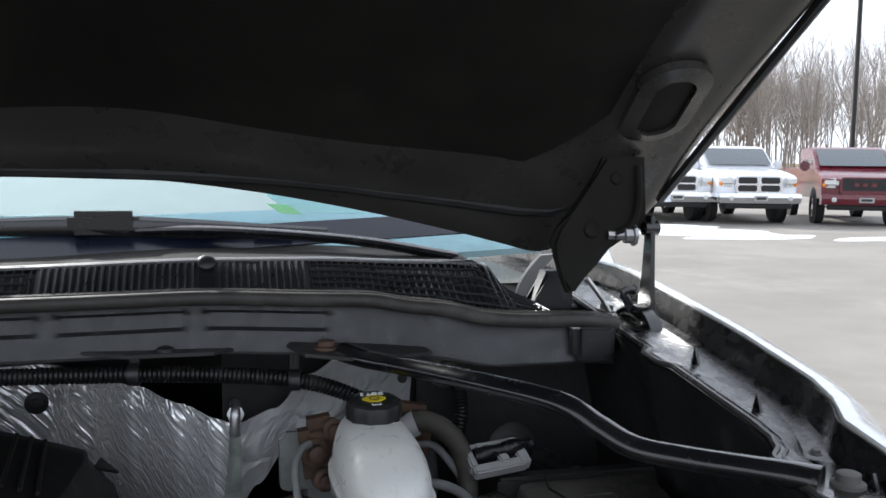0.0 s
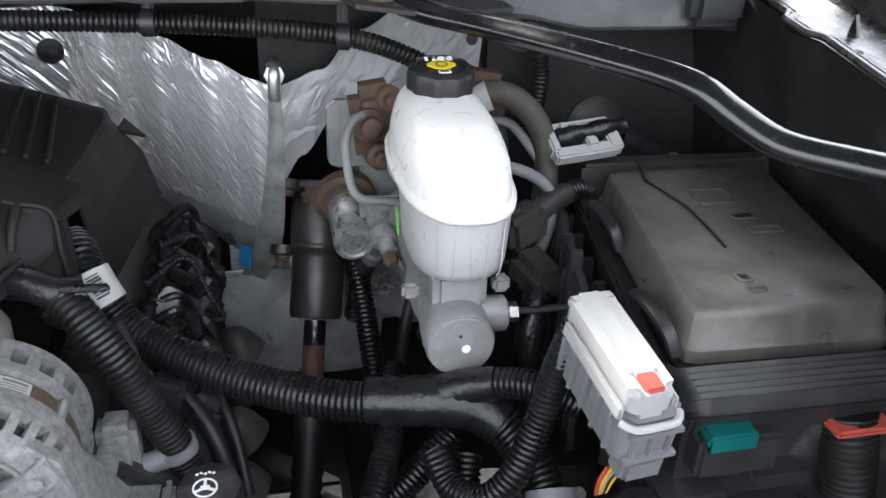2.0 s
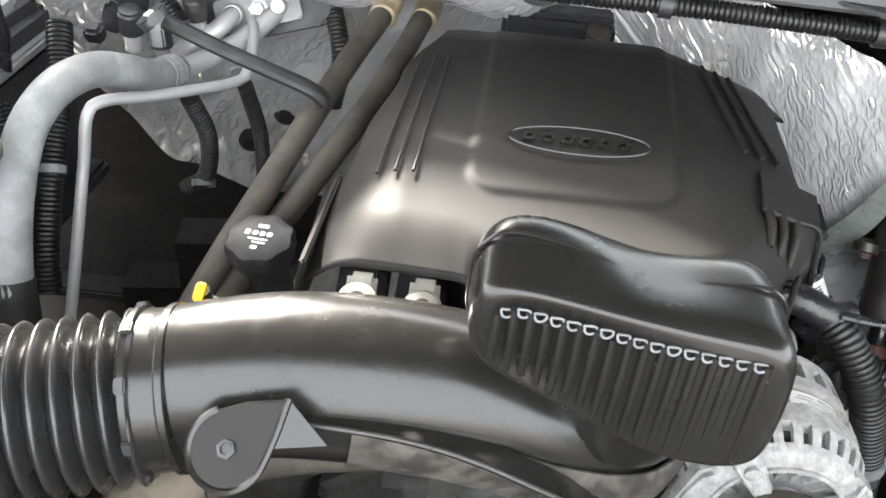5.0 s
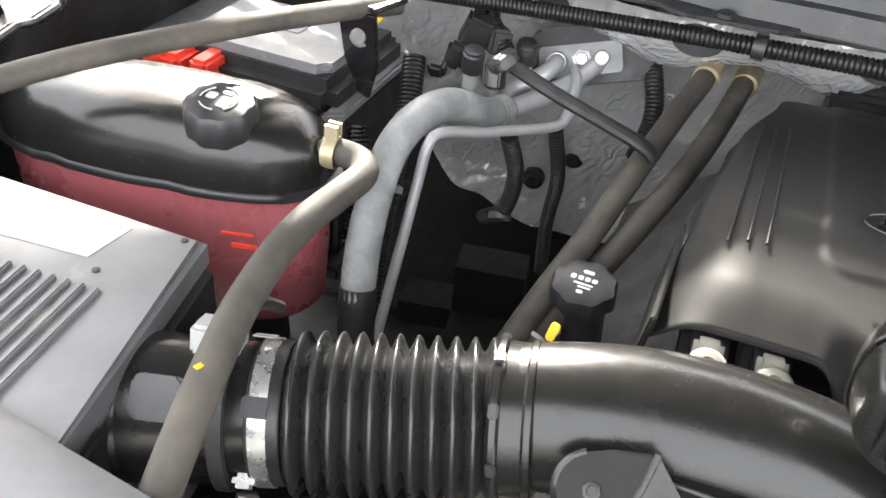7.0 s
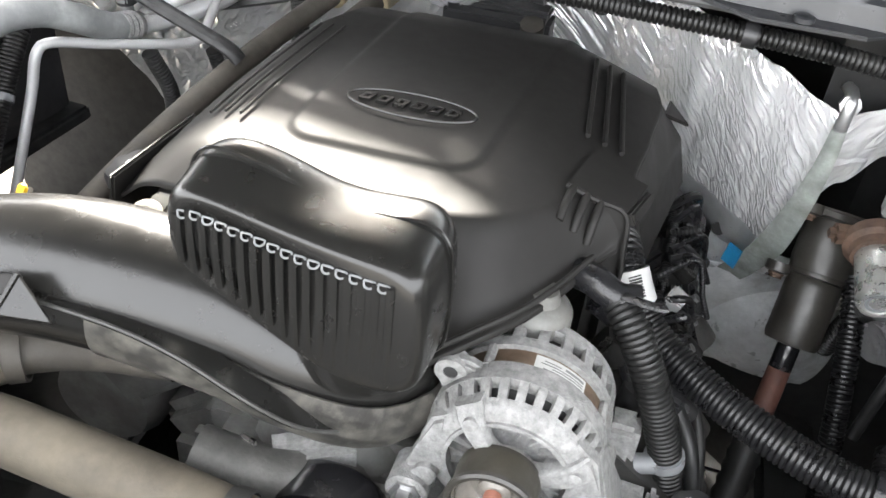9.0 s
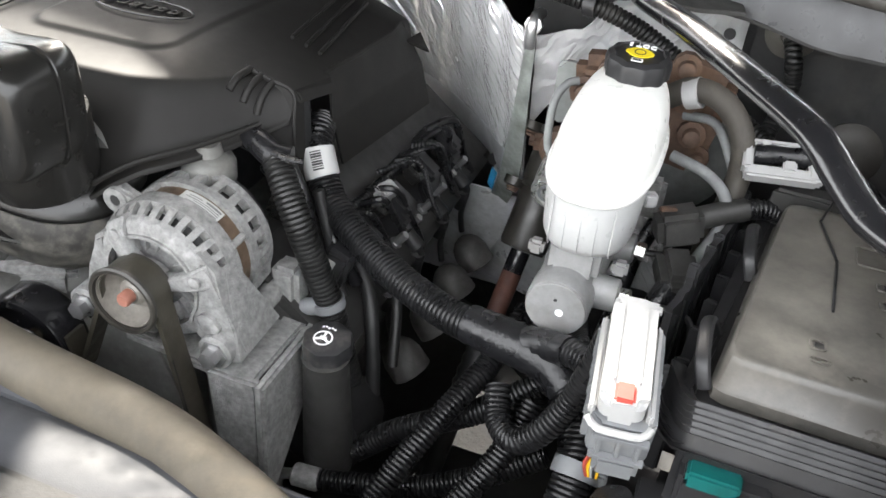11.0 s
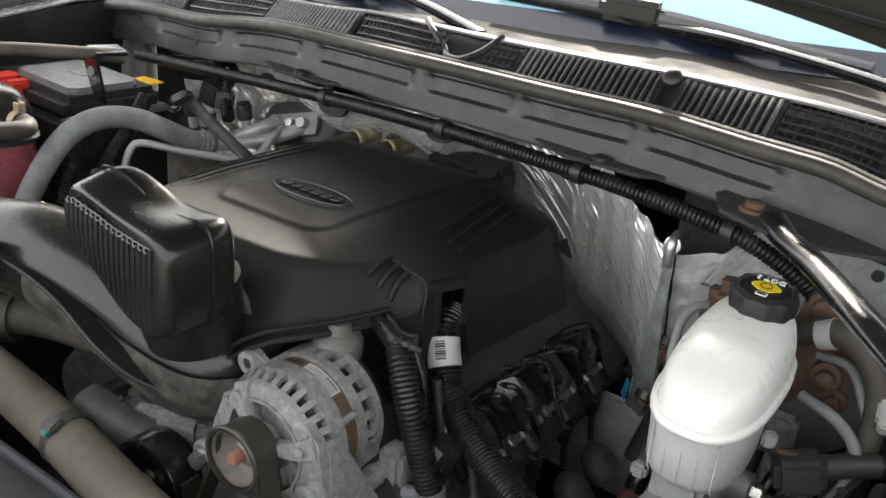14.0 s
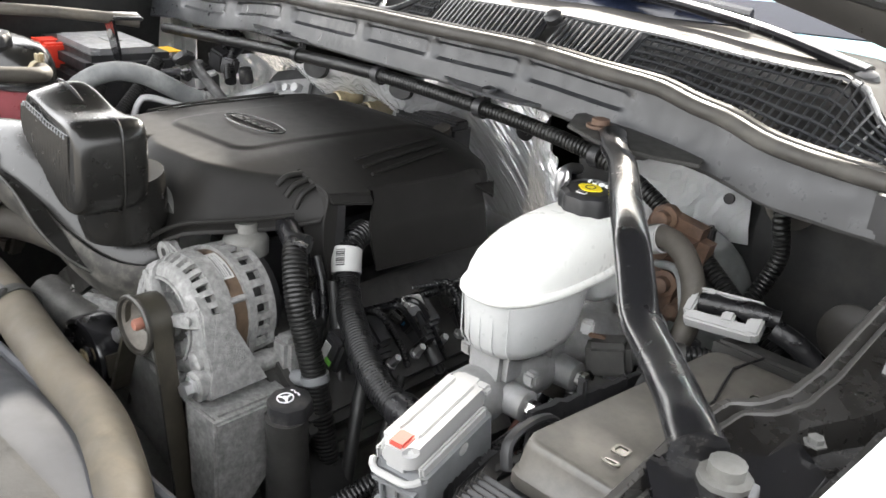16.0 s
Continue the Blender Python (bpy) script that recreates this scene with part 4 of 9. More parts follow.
def build_front():
    t = thing("radiator_cover", (0, -0.5, 1.0), "smooth grey plastic cover over the radiator support", "radiator cover")

    def top(u, v):
        x = -0.85 + 1.7 * u
        y = -0.362 - 0.42 * v
        z = 0.947 + 0.012 * math.sin(3.1 * min(1, v * 3)) - 0.05 * max(0, v - 0.75) - (0.012 if v == 0 else 0)
        return Vector((x, y, z))
    part("panel", sheet(B(), top, 60, 20, 0.004), M_SHROUD, t)
    part("rolled_edge", tube(B(), [top(k / 20, 0.0) + Vector((0, 0, 0.004)) for k in range(21)], 0.006, 8, 0.03), M_SHROUD, t)
    def raised(u, v):
        x = -0.85 + 0.56 * u
        side = max(0.0, (x + 0.33) / 0.04)
        lip = max(0.0, 1 - v * 14)
        return Vector((x, -0.414 + 0.19 * (-0.459 - x) * 0.9 * (1 - v) - 0.34 * v, 1.102 - 0.010 * lip * lip - 0.15 * min(1.0, side) ** 1.5 - 0.03 * v))
    part("raised_panel", sheet(B(), raised, 60, 28, 0.004), M_AIRBOX, t, "raised grey panel beside the air box")
    r = thing("radiator", (0, -0.42, 0.3), "black radiator and fan shroud behind the grille", "radiator")
    part("core", box(B(), (0, -0.47, 0.68), (1.3, 0.06, 0.60), (0, 0, 0), 0.01), M_DARK, r)
    part("fan_shroud", box(box(B(), (0, -0.415, 0.915), (1.25, 0.035, 0.03), (0, 0, 0), 0.008), (0, -0.425, 0.655), (1.22, 0.02, 0.53), (0, 0, 0), 0.01), M_PLASTIC, r)
    part("lower_tank", box(B(), (0, -0.47, 0.34), (1.35, 0.08, 0.1), (0, 0, 0), 0.02), M_DARK, r)
    f = thing("chassis_frame", (0, 0, 0.4), "black ladder frame rails under the engine", "chassis")
    for x0, x1, y0, y1 in ((-0.94, 0.30, -0.45, 0.60), (0.30, 0.85, -0.45, 0.12), (0.30, 0.62, 0.12, 0.20), (0.70, 0.85, 0.12, 0.21), (0.41, 0.62, 0.20, 0.21), (0.41, 0.85, 0.21, 0.34), (0.30, 0.85, 0.34, 0.55)):
        part("splash_shield", box(B(), ((x0 + x1) / 2, (y0 + y1) / 2, 0.42), (x1 - x0, y1 - y0, 0.012), (0, 0, 0), 0.004), M_DARK, f, "black underbody splash shield")
    for s in (-1, 1):
        part("rail", box(B(), (s * 0.42 + 0.06, 0.2, 0.52), (0.08, 2.4, 0.16), (0, 0, 0), 0.01), M_DARK, f)
    part("cross_member", box(B(), (0.06, -0.1, 0.46), (0.9, 0.18, 0.1), (0, 0, 0), 0.02), M_DARK, f)
    part("front_cross_member", box(B(), (0.06, -0.55, 0.46), (1.5, 0.12, 0.14), (0, 0, 0), 0.02), M_DARK, f)
    part("front_bumper_beam", box(B(), (0, -0.86, 0.62), (1.8, 0.12, 0.3), (0, 0, 0), 0.05), M_DARK, f)
    for s in (-1, 1):
        part("tyre", lathe(B(), (s * 0.76, -0.02, 0.40), (s, 0, 0), [(0.24, 0), (0.39, 0.02), (0.40, 0.06), (0.40, 0.2), (0.39, 0.25), (0.24, 0.26)], 36), M_TYRE, f)
    # unseen plate, added to keep the sun off the ground under the bay
    part("floor_pan", box(B(), (0, 1.22, 0.47), (1.75, 1.54, 0.02), (0, 0, 0), 0.004), M_DARK, f, "black cab floor, unseen, shades the ground below")
    part("axle", tube(B(), [(-0.76, -0.02, 0.4), (0, 0.0, 0.38), (0.76, -0.02, 0.4)], 0.04, 12, 0.1), M_DARK, f)


for make in (build_ground, build_woods, build_light_pole, build_lot_trucks, build_cowl, build_windscreen, build_hood, build_fenders, build_front):
    make()


# ---- firewall ----
FOIL_TOP = [(-0.82, 0.33), (-0.5, 0.37), (-0.2, 0.40), (0.05, 0.445), (0.12, 0.455), (0.18, 0.405), (0.25, 0.315), (0.31, 0.245), (0.355, 0.195), (0.374, 0.183)]
FOIL_LOW = [(-0.82, 0.45), (-0.41, 0.475), (0.05, 0.475), (0.15, 0.455), (0.22, 0.415), (0.28, 0.365), (0.33, 0.305), (0.355, 0.27), (0.374, 0.255)]


def build_firewall():
    w = thing("firewall", (0, 0.5, 0.9), "black steel firewall behind the engine bay", "firewall", kind="structure")

    def wall(u, v):
        x = -0.9 + 1.8 * u
        return Vector((x, 0.50 - 0.18 * max(0.0, min(1.0, (x - 0.25) / 0.2)) , 0.45 + 0.80 * v))
    part("bulkhead", sheet(B(), wall, 40, 10, 0.004), M_DARK, w)
    part("plenum_front", sheet(B(), lambda u, v: Vector((0.36 + 0.49 * u, 0.228 - 0.01 * u, 1.06 + 0.17 * v)), 12, 4, 0.003), M_DARK, w)
    part("plenum_roof", sheet(B(), lambda u, v: Vector((-0.9 + 1.3 * u, 0.225 + 0.30 * v + 0.10 * (1 - u), 1.20 - 0.075 * v - 0.06 * (1 - u))), 20, 4, 0.003), M_DARK, w)
    part("side_panel", sheet(B(), lambda u, v: Vector((0.60 + 0.25 * u, 0.21 - 0.03 * u, 0.55 + 0.66 * v)), 10, 10, 0.004), M_DARK, w, "black side panel with grommets")

    def hump(u, v):
        a = -1.0 + 2.0 * u
        x = 0.33 + 0.17 * a
        return Vector((x, 0.355 - 0.07 * math.cos(a * 1.2) + 0.06 * v, 0.845 - 0.20 * v - 0.03 * a * a))
    part("tunnel_hump", sheet(B(), hump, 26, 14, 0.003), M_GREYSTEEL, w, "grey pressed steel footwell")

    def toe_bulge(u, v):
        a = 2 * u - 1
        x = 0.415 + 0.105 * a
        z = 0.86 - 0.215 * v - 0.02 * u
        return Vector((x, 0.345 - 0.055 * math.cos(a * 1.3) * math.sin(0.5 + 2.2 * v) + 0.05 * max(0.0, v - 0.85) / 0.15, z))
    part("toe_bulge", sheet(B(), toe_bulge, 26, 20, 0.003), M_GREYSTEEL, w, "grey pressed steel bulge")
    spine = spline([(0.374, 0.176, 1.105), (0.373, 0.178, 1.06), (0.369, 0.194, 1.0), (0.361, 0.222, 0.93), (0.348, 0.255, 0.875), (0.338, 0.275, 0.845)], 0.008)

    def seam(u, v):
        i = u * (len(spine) - 1)
        p = spine[min(int(i), len(spine) - 1)]
        wd = 0.005 + 0.009 * min(1.0, u * 1.6)
        a = (v - 0.5) * 2
        return p + Vector((a * wd, -0.003 * (1 - a * a) + a * wd * -0.55, -0.004 * abs(a)))
    part("seam_strip", sheet(B(), seam, len(spine) - 1, 8, 0.002), M_GREENSTRIP, w, "grey-green sealer strip")
    stud = part("stud", tube(B(), [(0.374, 0.205, 1.128), (0.374, 0.185, 1.132), (0.374, 0.172, 1.128), (0.373, 0.170, 1.112), (0.373, 0.172, 1.10)], 0.0065, 10, 0.006), M_ZINC, w)
    part("stud_nut", lathe(B(), (0.374, 0.176, 1.124), (0, -1, 0.2), [(0.010, 0), (0.010, 0.006), (0.006, 0.007)], 8), M_ZINC, stud)
    part("grommet_plate", lathe(B(), (0.634, 0.196, 1.164), (0, -1, 0.05), [(0.027, 0), (0.027, 0.004), (0.021, 0.010), (0.012, 0.013), (0.009, 0.022)], 26), M_GROMMET, w, "round rubber grommet")
    part("grommet_plate", lathe(B(), (0.724, 0.192, 1.052), (0, -1, 0.05), [(0.034, 0), (0.034, 0.004), (0.026, 0.010), (0.014, 0.013)], 26), M_SEAL, w)
    part("grommet_lead", tube(B(), [(0.634, 0.172, 1.164), (0.640, 0.160, 1.15), (0.646, 0.160, 1.12), (0.64, 0.15, 1.09), (0.635, 0.13, 1.07)], 0.008, 12, pitch=0.005, depth=0.0012), M_CONDUITDUST, w)

    ft = thing("heat_shield", (0.2, 0.3, 0.9), "wrinkled silver foil heat shield over the footwell bulge", "heat shield")

    def foil(u, v):
        x = -0.04 + 0.414 * u
        top = 1.132 - 0.022 * max(0.0, (x - 0.22) / 0.15) ** 1.5
        low = 0.835
        z = low + (top - low) * v
        k = max(0.0, min(1.0, (z - 0.85) / 0.25))
        y = lerp_table(FOIL_LOW, x) * (1 - k) + lerp_table(FOIL_TOP, x) * k
        if v < 0.16:
            y += 0.05 * ((0.16 - v) / 0.16) ** 2
        q = x + 0.95 * (z - 0.95)
        g = max(0.0, min(1.0, (v - 0.16) / 0.25))
        y += g * (0.0024 * abs(noise.noise(Vector((q * 68, z * 1.5, 1)))) + 0.0030 * abs(noise.noise(Vector((q * 42, z * 2.5, 9)))) + 0.0004 * noise.noise(Vector((x * 60 + z * 25, z * 50, 5))))
        return Vector((x, y, z))
    part("foil", sheet(B(), lambda u, v: foil(u, 0.28 + 0.72 * v), 280, 160, 0.0015), M_FOIL, ft)
    part("foil_toe", sheet(B(), lambda u, v: foil(u, 0.28 * v), 80, 24, 0.0015), M_FOILTOE, ft, "smooth dull grey foil toe")
    part("bolt_washer", lathe(B(), (0.111, 0.452, 1.078), (0.2, -1, 0), [(0.016, 0), (0.016, 0.003), (0.008, 0.004), (0.008, 0.010), (0.005, 0.011)], 16), M_RUBBER, ft)
    # black disc painted as the dark inside a hole
    part("hole", lathe(B(), (0.314, 0.308, 0.878), (-0.35, -0.85, 0.2), [(0.0085, 0), (0.0085, 0.002), (0.006, 0.0022)], 16), M_INK, ft)
    bm = sheet(B(), lambda u, v: Vector((0.322 + 0.013 * u + 0.004 * v, 0.262 - 0.024 * u, 0.866 + 0.026 * v + 0.006 * u)), 4, 4, 0.001)
    part("tape", bm, M_BLUETAPE, ft, "strip of blue tape")

    fs = thing("foil_blanket", (0.5, 0.2, 0.85), "torn sooty foil scrap below the brake booster", "insulation", "foil blankets")

    def scrap(u, v):
        x = 0.452 + 0.125 * u
        z = 0.945 - 0.20 * v + 0.012 * noise.noise(Vector((x * 30, 4, 2)))
        return Vector((x, 0.262 - 0.03 * u + 0.012 * abs(noise.noise(Vector((x * 40 + z * 30, z * 12, 6)))) + 0.05 * v, z))
    part("foil", sheet(B(), scrap, 50, 50, 0.0015), M_FOILSOOT, fs)
    part("pipe_stub", tube(B(), [(0.466, 0.13, 0.94), (0.462, 0.155, 0.915), (0.458, 0.18, 0.88), (0.452, 0.20, 0.82)], 0.011, 14, pitch=0.005, depth=0.0012), M_CONDUITDUST, fs)
    part("pipe_fitting", lathe(B(), (0.466, 0.128, 0.942), (0.1, -0.6, 0.75), [(0.012, -0.01), (0.012, 0.006), (0.008, 0.008), (0.008, 0.018), (0.005, 0.03)], 14), M_GREYPLUG, fs)
    part("drop_lead", tube(B(), [(0.52, 0.15, 0.95), (0.515, 0.14, 0.90), (0.50, 0.12, 0.85), (0.49, 0.11, 0.78)], 0.007, 10, 0.01), M_RUBBER, fs)
    part("drop_lead", tube(B(), [(0.555, 0.12, 0.96), (0.54, 0.10, 0.91), (0.535, 0.08, 0.86), (0.52, 0.06, 0.78)], 0.009, 10, 0.01), M_TAPE, fs)

    fr = thing("foil_blanket", (0.5, 0.2, 1.1), "crinkled silver foil blanket beside the brake booster", "insulation", "foil blankets")

    def right_foil(u, v):
        x = 0.376 + 0.215 * u
        top = lerp_table([(0.376, 1.110), (0.42, 1.125), (0.46, 1.165), (0.50, 1.185), (0.56, 1.19), (0.60, 1.195)], x)
        low = lerp_table([(0.372, 0.985), (0.40, 1.022), (0.435, 1.062), (0.447, 1.075), (0.48, 1.08), (0.60, 1.10)], x)
        z = low + (top - low) * v
        y = 0.186 + 0.03 * (1 - v) + 0.006 * abs(noise.noise(Vector((x * 26, z * 26, 3)))) + 0.0012 * noise.noise(Vector((x * 60, z * 60, 8)))
        return Vector((x, y, z))
    part("foil", sheet(B(), right_foil, 70, 40, 0.0015), M_FOILFLAT, fr)
    for x, z in ((0.575, 1.155),):
        part("hole", lathe(B(), (x, 0.181, z), (0, -1, 0), [(0.006, 0), (0.006, 0.003), (0.004, 0.0032)], 14), M_INK, fr)
    fl = thing("foil_blanket", (-0.3, 0.45, 0.8), "crinkled silver foil blanket on the passenger firewall", "insulation", "foil blankets")

    def left_foil(u, v):
        x = -0.66 + 0.74 * u
        top = lerp_table([(-0.66, 1.07), (-0.45, 1.10), (-0.2, 1.12), (0.08, 1.13)], x)
        low = lerp_table([(-0.66, 0.92), (-0.52, 0.74), (-0.40, 0.70), (0.08, 0.72)], x)
        z = low + (top - low) * v
        k = max(0.0, min(1.0, (z - 0.8) / 0.28))
        y = lerp_table(FOIL_LOW, x) * (1 - k) + lerp_table(FOIL_TOP, x) * k + 0.012
        return Vector((x, y + 0.008 * abs(noise.noise(Vector((x * 24, z * 24, 13)))) + 0.006 * abs(noise.noise(Vector((x * 60, z * 60, 18)))), z))
    part("foil", sheet(B(), left_foil, 120, 50, 0.0015), M_FOILFLAT, fl)
    def flap(u, v):
        x = -0.54 + 0.60 * u
        y = lerp_table([(-0.54, 0.345), (-0.22, 0.292), (-0.05, 0.300), (0.06, 0.36)], x)
        low = 1.082 + 0.010 * math.sin(x * 31) + 0.02 * max(0.0, (x + 0.05) / 0.11)
        z = low + (1.150 - low) * v
        return Vector((x, y + 0.05 * (1 - v) ** 2 + 0.006 * abs(noise.noise(Vector((x * 30, z * 30, 23)))), z))
    part("upper_flap", sheet(B(), flap, 110, 16, 0.0015), M_FOILFLAT, fl, "foil flap along the cowl")
    # openings are not cut: black discs give their inner shade
    for x, r in ((-0.22, 0.022), (-0.39, 0.014), (-0.03, 0.018)):
        part("flap_opening", lathe(B(), (x, lerp_table([(-0.54, 0.345), (-0.22, 0.292), (-0.05, 0.300), (0.06, 0.36)], x) + 0.002, 1.128), (0, -1, 0.3), [(r, 0), (r, 0.008), (r * 0.9, 0.0085)], 20, squash=(1.3, 0.8)), M_INK, fl)
    for x, z, r in ((-0.41, 0.793, 0.017), (-0.355, 0.845, 0.017), (-0.05, 1.06, 0.02), (-0.25, 1.09, 0.018)):
        y = lerp_table(FOIL_LOW, x) if z < 0.9 else lerp_table(FOIL_TOP, x) + 0.02
        part("foil_button", lathe(B(), (x, y + 0.012, z), (0, -1, 0), [(r, 0), (r, 0.012), (r * 0.6, 0.014), (r * 0.5, 0.018)], 16), M_RUBBER, fl)


# ---- conduit along the cowl, braces ----
def build_cowl_runs():
    t = thing("wiring_conduit", (0.2, 0.14, 1.18), "black corrugated conduit clipped under the cowl", "conduit")
    pts = [(-0.66, 0.27, 1.125), (-0.4, 0.245, 1.145), (-0.161, 0.204, 1.167), (0.075, 0.152, 1.187), (0.266, 0.14, 1.186), (0.36, 0.137, 1.181), (0.439, 0.134, 1.172), (0.50, 0.135, 1.152), (0.57, 0.125, 1.115), (0.64, 0.10, 1.08), (0.70, 0.07, 1.06)]
    part("conduit", tube(B(), pts, 0.0088, 14, pitch=0.005, depth=0.0011), M_CONDUITDUST, t)
    for x, y, z in ((-0.161, 0.204, 1.167), (0.075, 0.152, 1.187), (0.266, 0.14, 1.186), (0.439, 0.134, 1.172), (0.585, 0.12, 1.107)):
        bm = ring(B(), (x - 0.006, y, z), (1, -0.1, 0), 0.0095, 0.0125, 0.012, 16)
        box(bm, (x, y + 0.006, z + 0.02), (0.010, 0.012, 0.026), (0, 0, 0), 0.003)
        part("clip", bm, M_PLASTIC, t)

    def brace(s, label):
        b = thing("cowl_brace", (s * 0.5, 0.05, 1.2), label, "brace", "cowl braces")
        if s > 0:
            pts = [(0.487, 0.075, 1.215), (0.507, 0.048, 1.212), (0.545, 0.0, 1.212), (0.60, -0.085, 1.213), (0.645, -0.15, 1.210), (0.668, -0.178, 1.196), (0.690, -0.205, 1.184), (0.722, -0.238, 1.183), (0.750, -0.270, 1.185), (0.772, -0.297, 1.187), (0.786, -0.314, 1.187)]
        else:
            pts = [(-0.515, 0.135, 1.165), (-0.54, 0.09, 1.17), (-0.60, 0.0, 1.175), (-0.68, -0.12, 1.175), (-0.74, -0.2, 1.165), (-0.80, -0.3, 1.16)]
        part("tube", tube(B(), pts, lambda q: 0.0135 + 0.004 * max(0.0, abs(q - 0.5) - 0.4) * 10 * 0.4, 14, 0.01, flat=0.72), M_PAINT if s > 0 else M_HOSEDUST, b)
        if s > 0:
            m = Matrix.Translation((0.475, 0.082, 1.214)) @ pose(0, 0, 0, 4, 3, -6)
            plate = part("mounting_plate", prism(B(), [(-0.045, 0.03), (-0.05, 0.01), (-0.03, -0.025), (0.02, -0.035), (0.075, -0.02), (0.11, 0.0), (0.10, 0.03)], m, 0.004, 0.001), M_DUSTY, b)
            part("plate_bolt", lathe(B(), (0.468, 0.080, 1.218), (0, 0, 1), [(0.014, 0), (0.014, 0.003), (0.009, 0.004), (0.009, 0.009), (0.006, 0.010)], 14), M_RUST, plate)
            m = Matrix.Translation((0.796, -0.318, 1.179)) @ pose(0, 0, 0, 0, 2, 0)
            foot = part("foot_plate", prism(B(), [(-0.030, 0.026), (-0.010, 0.050), (0.020, 0.058), (0.040, 0.040), (0.042, -0.075), (0.008, -0.075), (-0.004, -0.045), (-0.026, -0.022)], m, 0.005, 0.0015), M_PAINT, b)
            part("foot_bolt", lathe(B(), (0.803, -0.322, 1.184), (0, 0, 1), [(0.013, 0), (0.013, 0.003), (0.009, 0.004), (0.009, 0.010), (0.007, 0.011)], 12), M_ALLOYDK, foot)
        else:
            m = Matrix.Translation((-0.535, 0.100, 1.125)) @ pose(0, 0, 0, 100, 0, -8)
            plate = part("mounting_plate", prism(B(), [(-0.022, 0.045), (0.022, 0.045), (0.020, -0.01), (0.006, -0.055), (-0.006, -0.055), (-0.020, -0.01)], m, 0.005, 0.0015), M_PAINT, b)
            part("plate_bolt", lathe(B(), (-0.535, 0.097, 1.142), (0, -1, 0.2), [(0.012, 0), (0.012, 0.003), (0.008, 0.004), (0.008, 0.009)], 12), M_ALLOYDK, plate)
            part("top_plate", box(B(), (-0.535, 0.12, 1.172), (0.06, 0.05, 0.006), (0, 0, -20), 0.002), M_PAINT, b)
    brace(1, "gloss black tubular brace from cowl to fender")
    brace(-1, "tubular brace wrapped in dusty grey sleeve")


# ---- brakes ----
def build_brakes():
    cx, cy = 0.505, -0.035
    ax = Vector((0.0, 1, 0.0))

    def oval(z, hw, y_front, y_back, n=40, sq=2.6):
        out = []
        for k in range(n):
            a = 2 * math.pi * k / n
            c, s = math.cos(a), math.sin(a)
            x = abs(c) ** (2 / sq) * (1 if c >= 0 else -1) * hw
            y = abs(s) ** (2 / sq) * (1 if s >= 0 else -1)
            y = (y_front + y_back) / 2 + y * (y_back - y_front) / 2
            out.append(Vector((cx + x, y, z)))
        return out
    t = thing("brake_fluid_reservoir", (cx, cy, 1.03), "milky white brake fluid reservoir with a black cap", "fluid reservoir")
    bm = B()
    loft(bm, [oval(1.106, 0.0432, -0.134, 0.067), oval(1.115, 0.0432, -0.133, 0.066), oval(1.124, 0.0428, -0.130, 0.065), oval(1.132, 0.0418, -0.124, 0.063), oval(1.139, 0.0400, -0.114, 0.060), oval(1.1455, 0.0375, -0.099, 0.057), oval(1.151, 0.0340, -0.077, 0.053), oval(1.1555, 0.0290, -0.045, 0.048), oval(1.158, 0.022, -0.012, 0.042)])
    part("upper_shell", bm, M_RESERVOIR, t, "glossy milky upper shell", 60)
    bm = B()
    loft(bm, [oval(1.103, 0.0455, -0.136, 0.070), oval(1.1055, 0.0468, -0.139, 0.073), oval(1.109, 0.0468, -0.139, 0.073), oval(1.1115, 0.0445, -0.135, 0.069)])
    part("weld_flange", bm, M_RESERVOIR, t, "", 60)
    bm = B()
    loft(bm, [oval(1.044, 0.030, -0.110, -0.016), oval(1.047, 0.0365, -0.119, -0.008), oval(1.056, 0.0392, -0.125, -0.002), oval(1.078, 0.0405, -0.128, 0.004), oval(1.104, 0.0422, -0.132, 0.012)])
    bowl = part("lower_bowl", bm, M_RESSHADE, t, "ribbed lower bowl", 60)
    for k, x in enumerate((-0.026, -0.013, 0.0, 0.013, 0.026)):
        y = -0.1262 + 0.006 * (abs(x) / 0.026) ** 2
        part("bowl_rib", tube(B(), [(cx + x, y + 0.008, 1.047), (cx + x, y, 1.058), (cx + x, y - 0.002, 1.08), (cx + x, y - 0.004, 1.102)], 0.0007, 8, 0.008), M_RESSHADE, bowl)
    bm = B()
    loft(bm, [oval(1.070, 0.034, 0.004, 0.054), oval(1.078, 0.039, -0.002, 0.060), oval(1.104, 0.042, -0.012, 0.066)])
    part("rear_bowl", bm, M_RESSHADE, t, "", 60)
    part("neck", lathe(B(), (0.508, 0.016, 1.148), (0, -0.05, 1), [(0.024, 0), (0.024, 0.012)], 24), M_RESERVOIR, t)
    cap = part("cap", lathe(B(), (0.508, 0.016, 1.157), (0.0, -0.10, 1), [(0.0255, 0), (0.028, 0.002), (0.0285, 0.014), (0.027, 0.019), (0.022, 0.0215), (0.021, 0.020), (0.001, 0.020)], 64, lobes=10, lobe=0.035), M_PLASTIC, t, "knurled black screw cap")
    q = Matrix.Translation((0.508, 0.0140, 1.1778)) @ pose(0, 0, 0, 5.7, 0, 0)
    part("symbol_disc", prism(B(), [(0.0105 * math.cos(2 * math.pi * k / 24) * (1.18 if abs(math.sin(2 * math.pi * k / 24)) < 0.4 else 1.0), 0.009 * math.sin(2 * math.pi * k / 24)) for k in range(24)], q, 0.0008), M_YELLOW, cap, "yellow brake symbol")
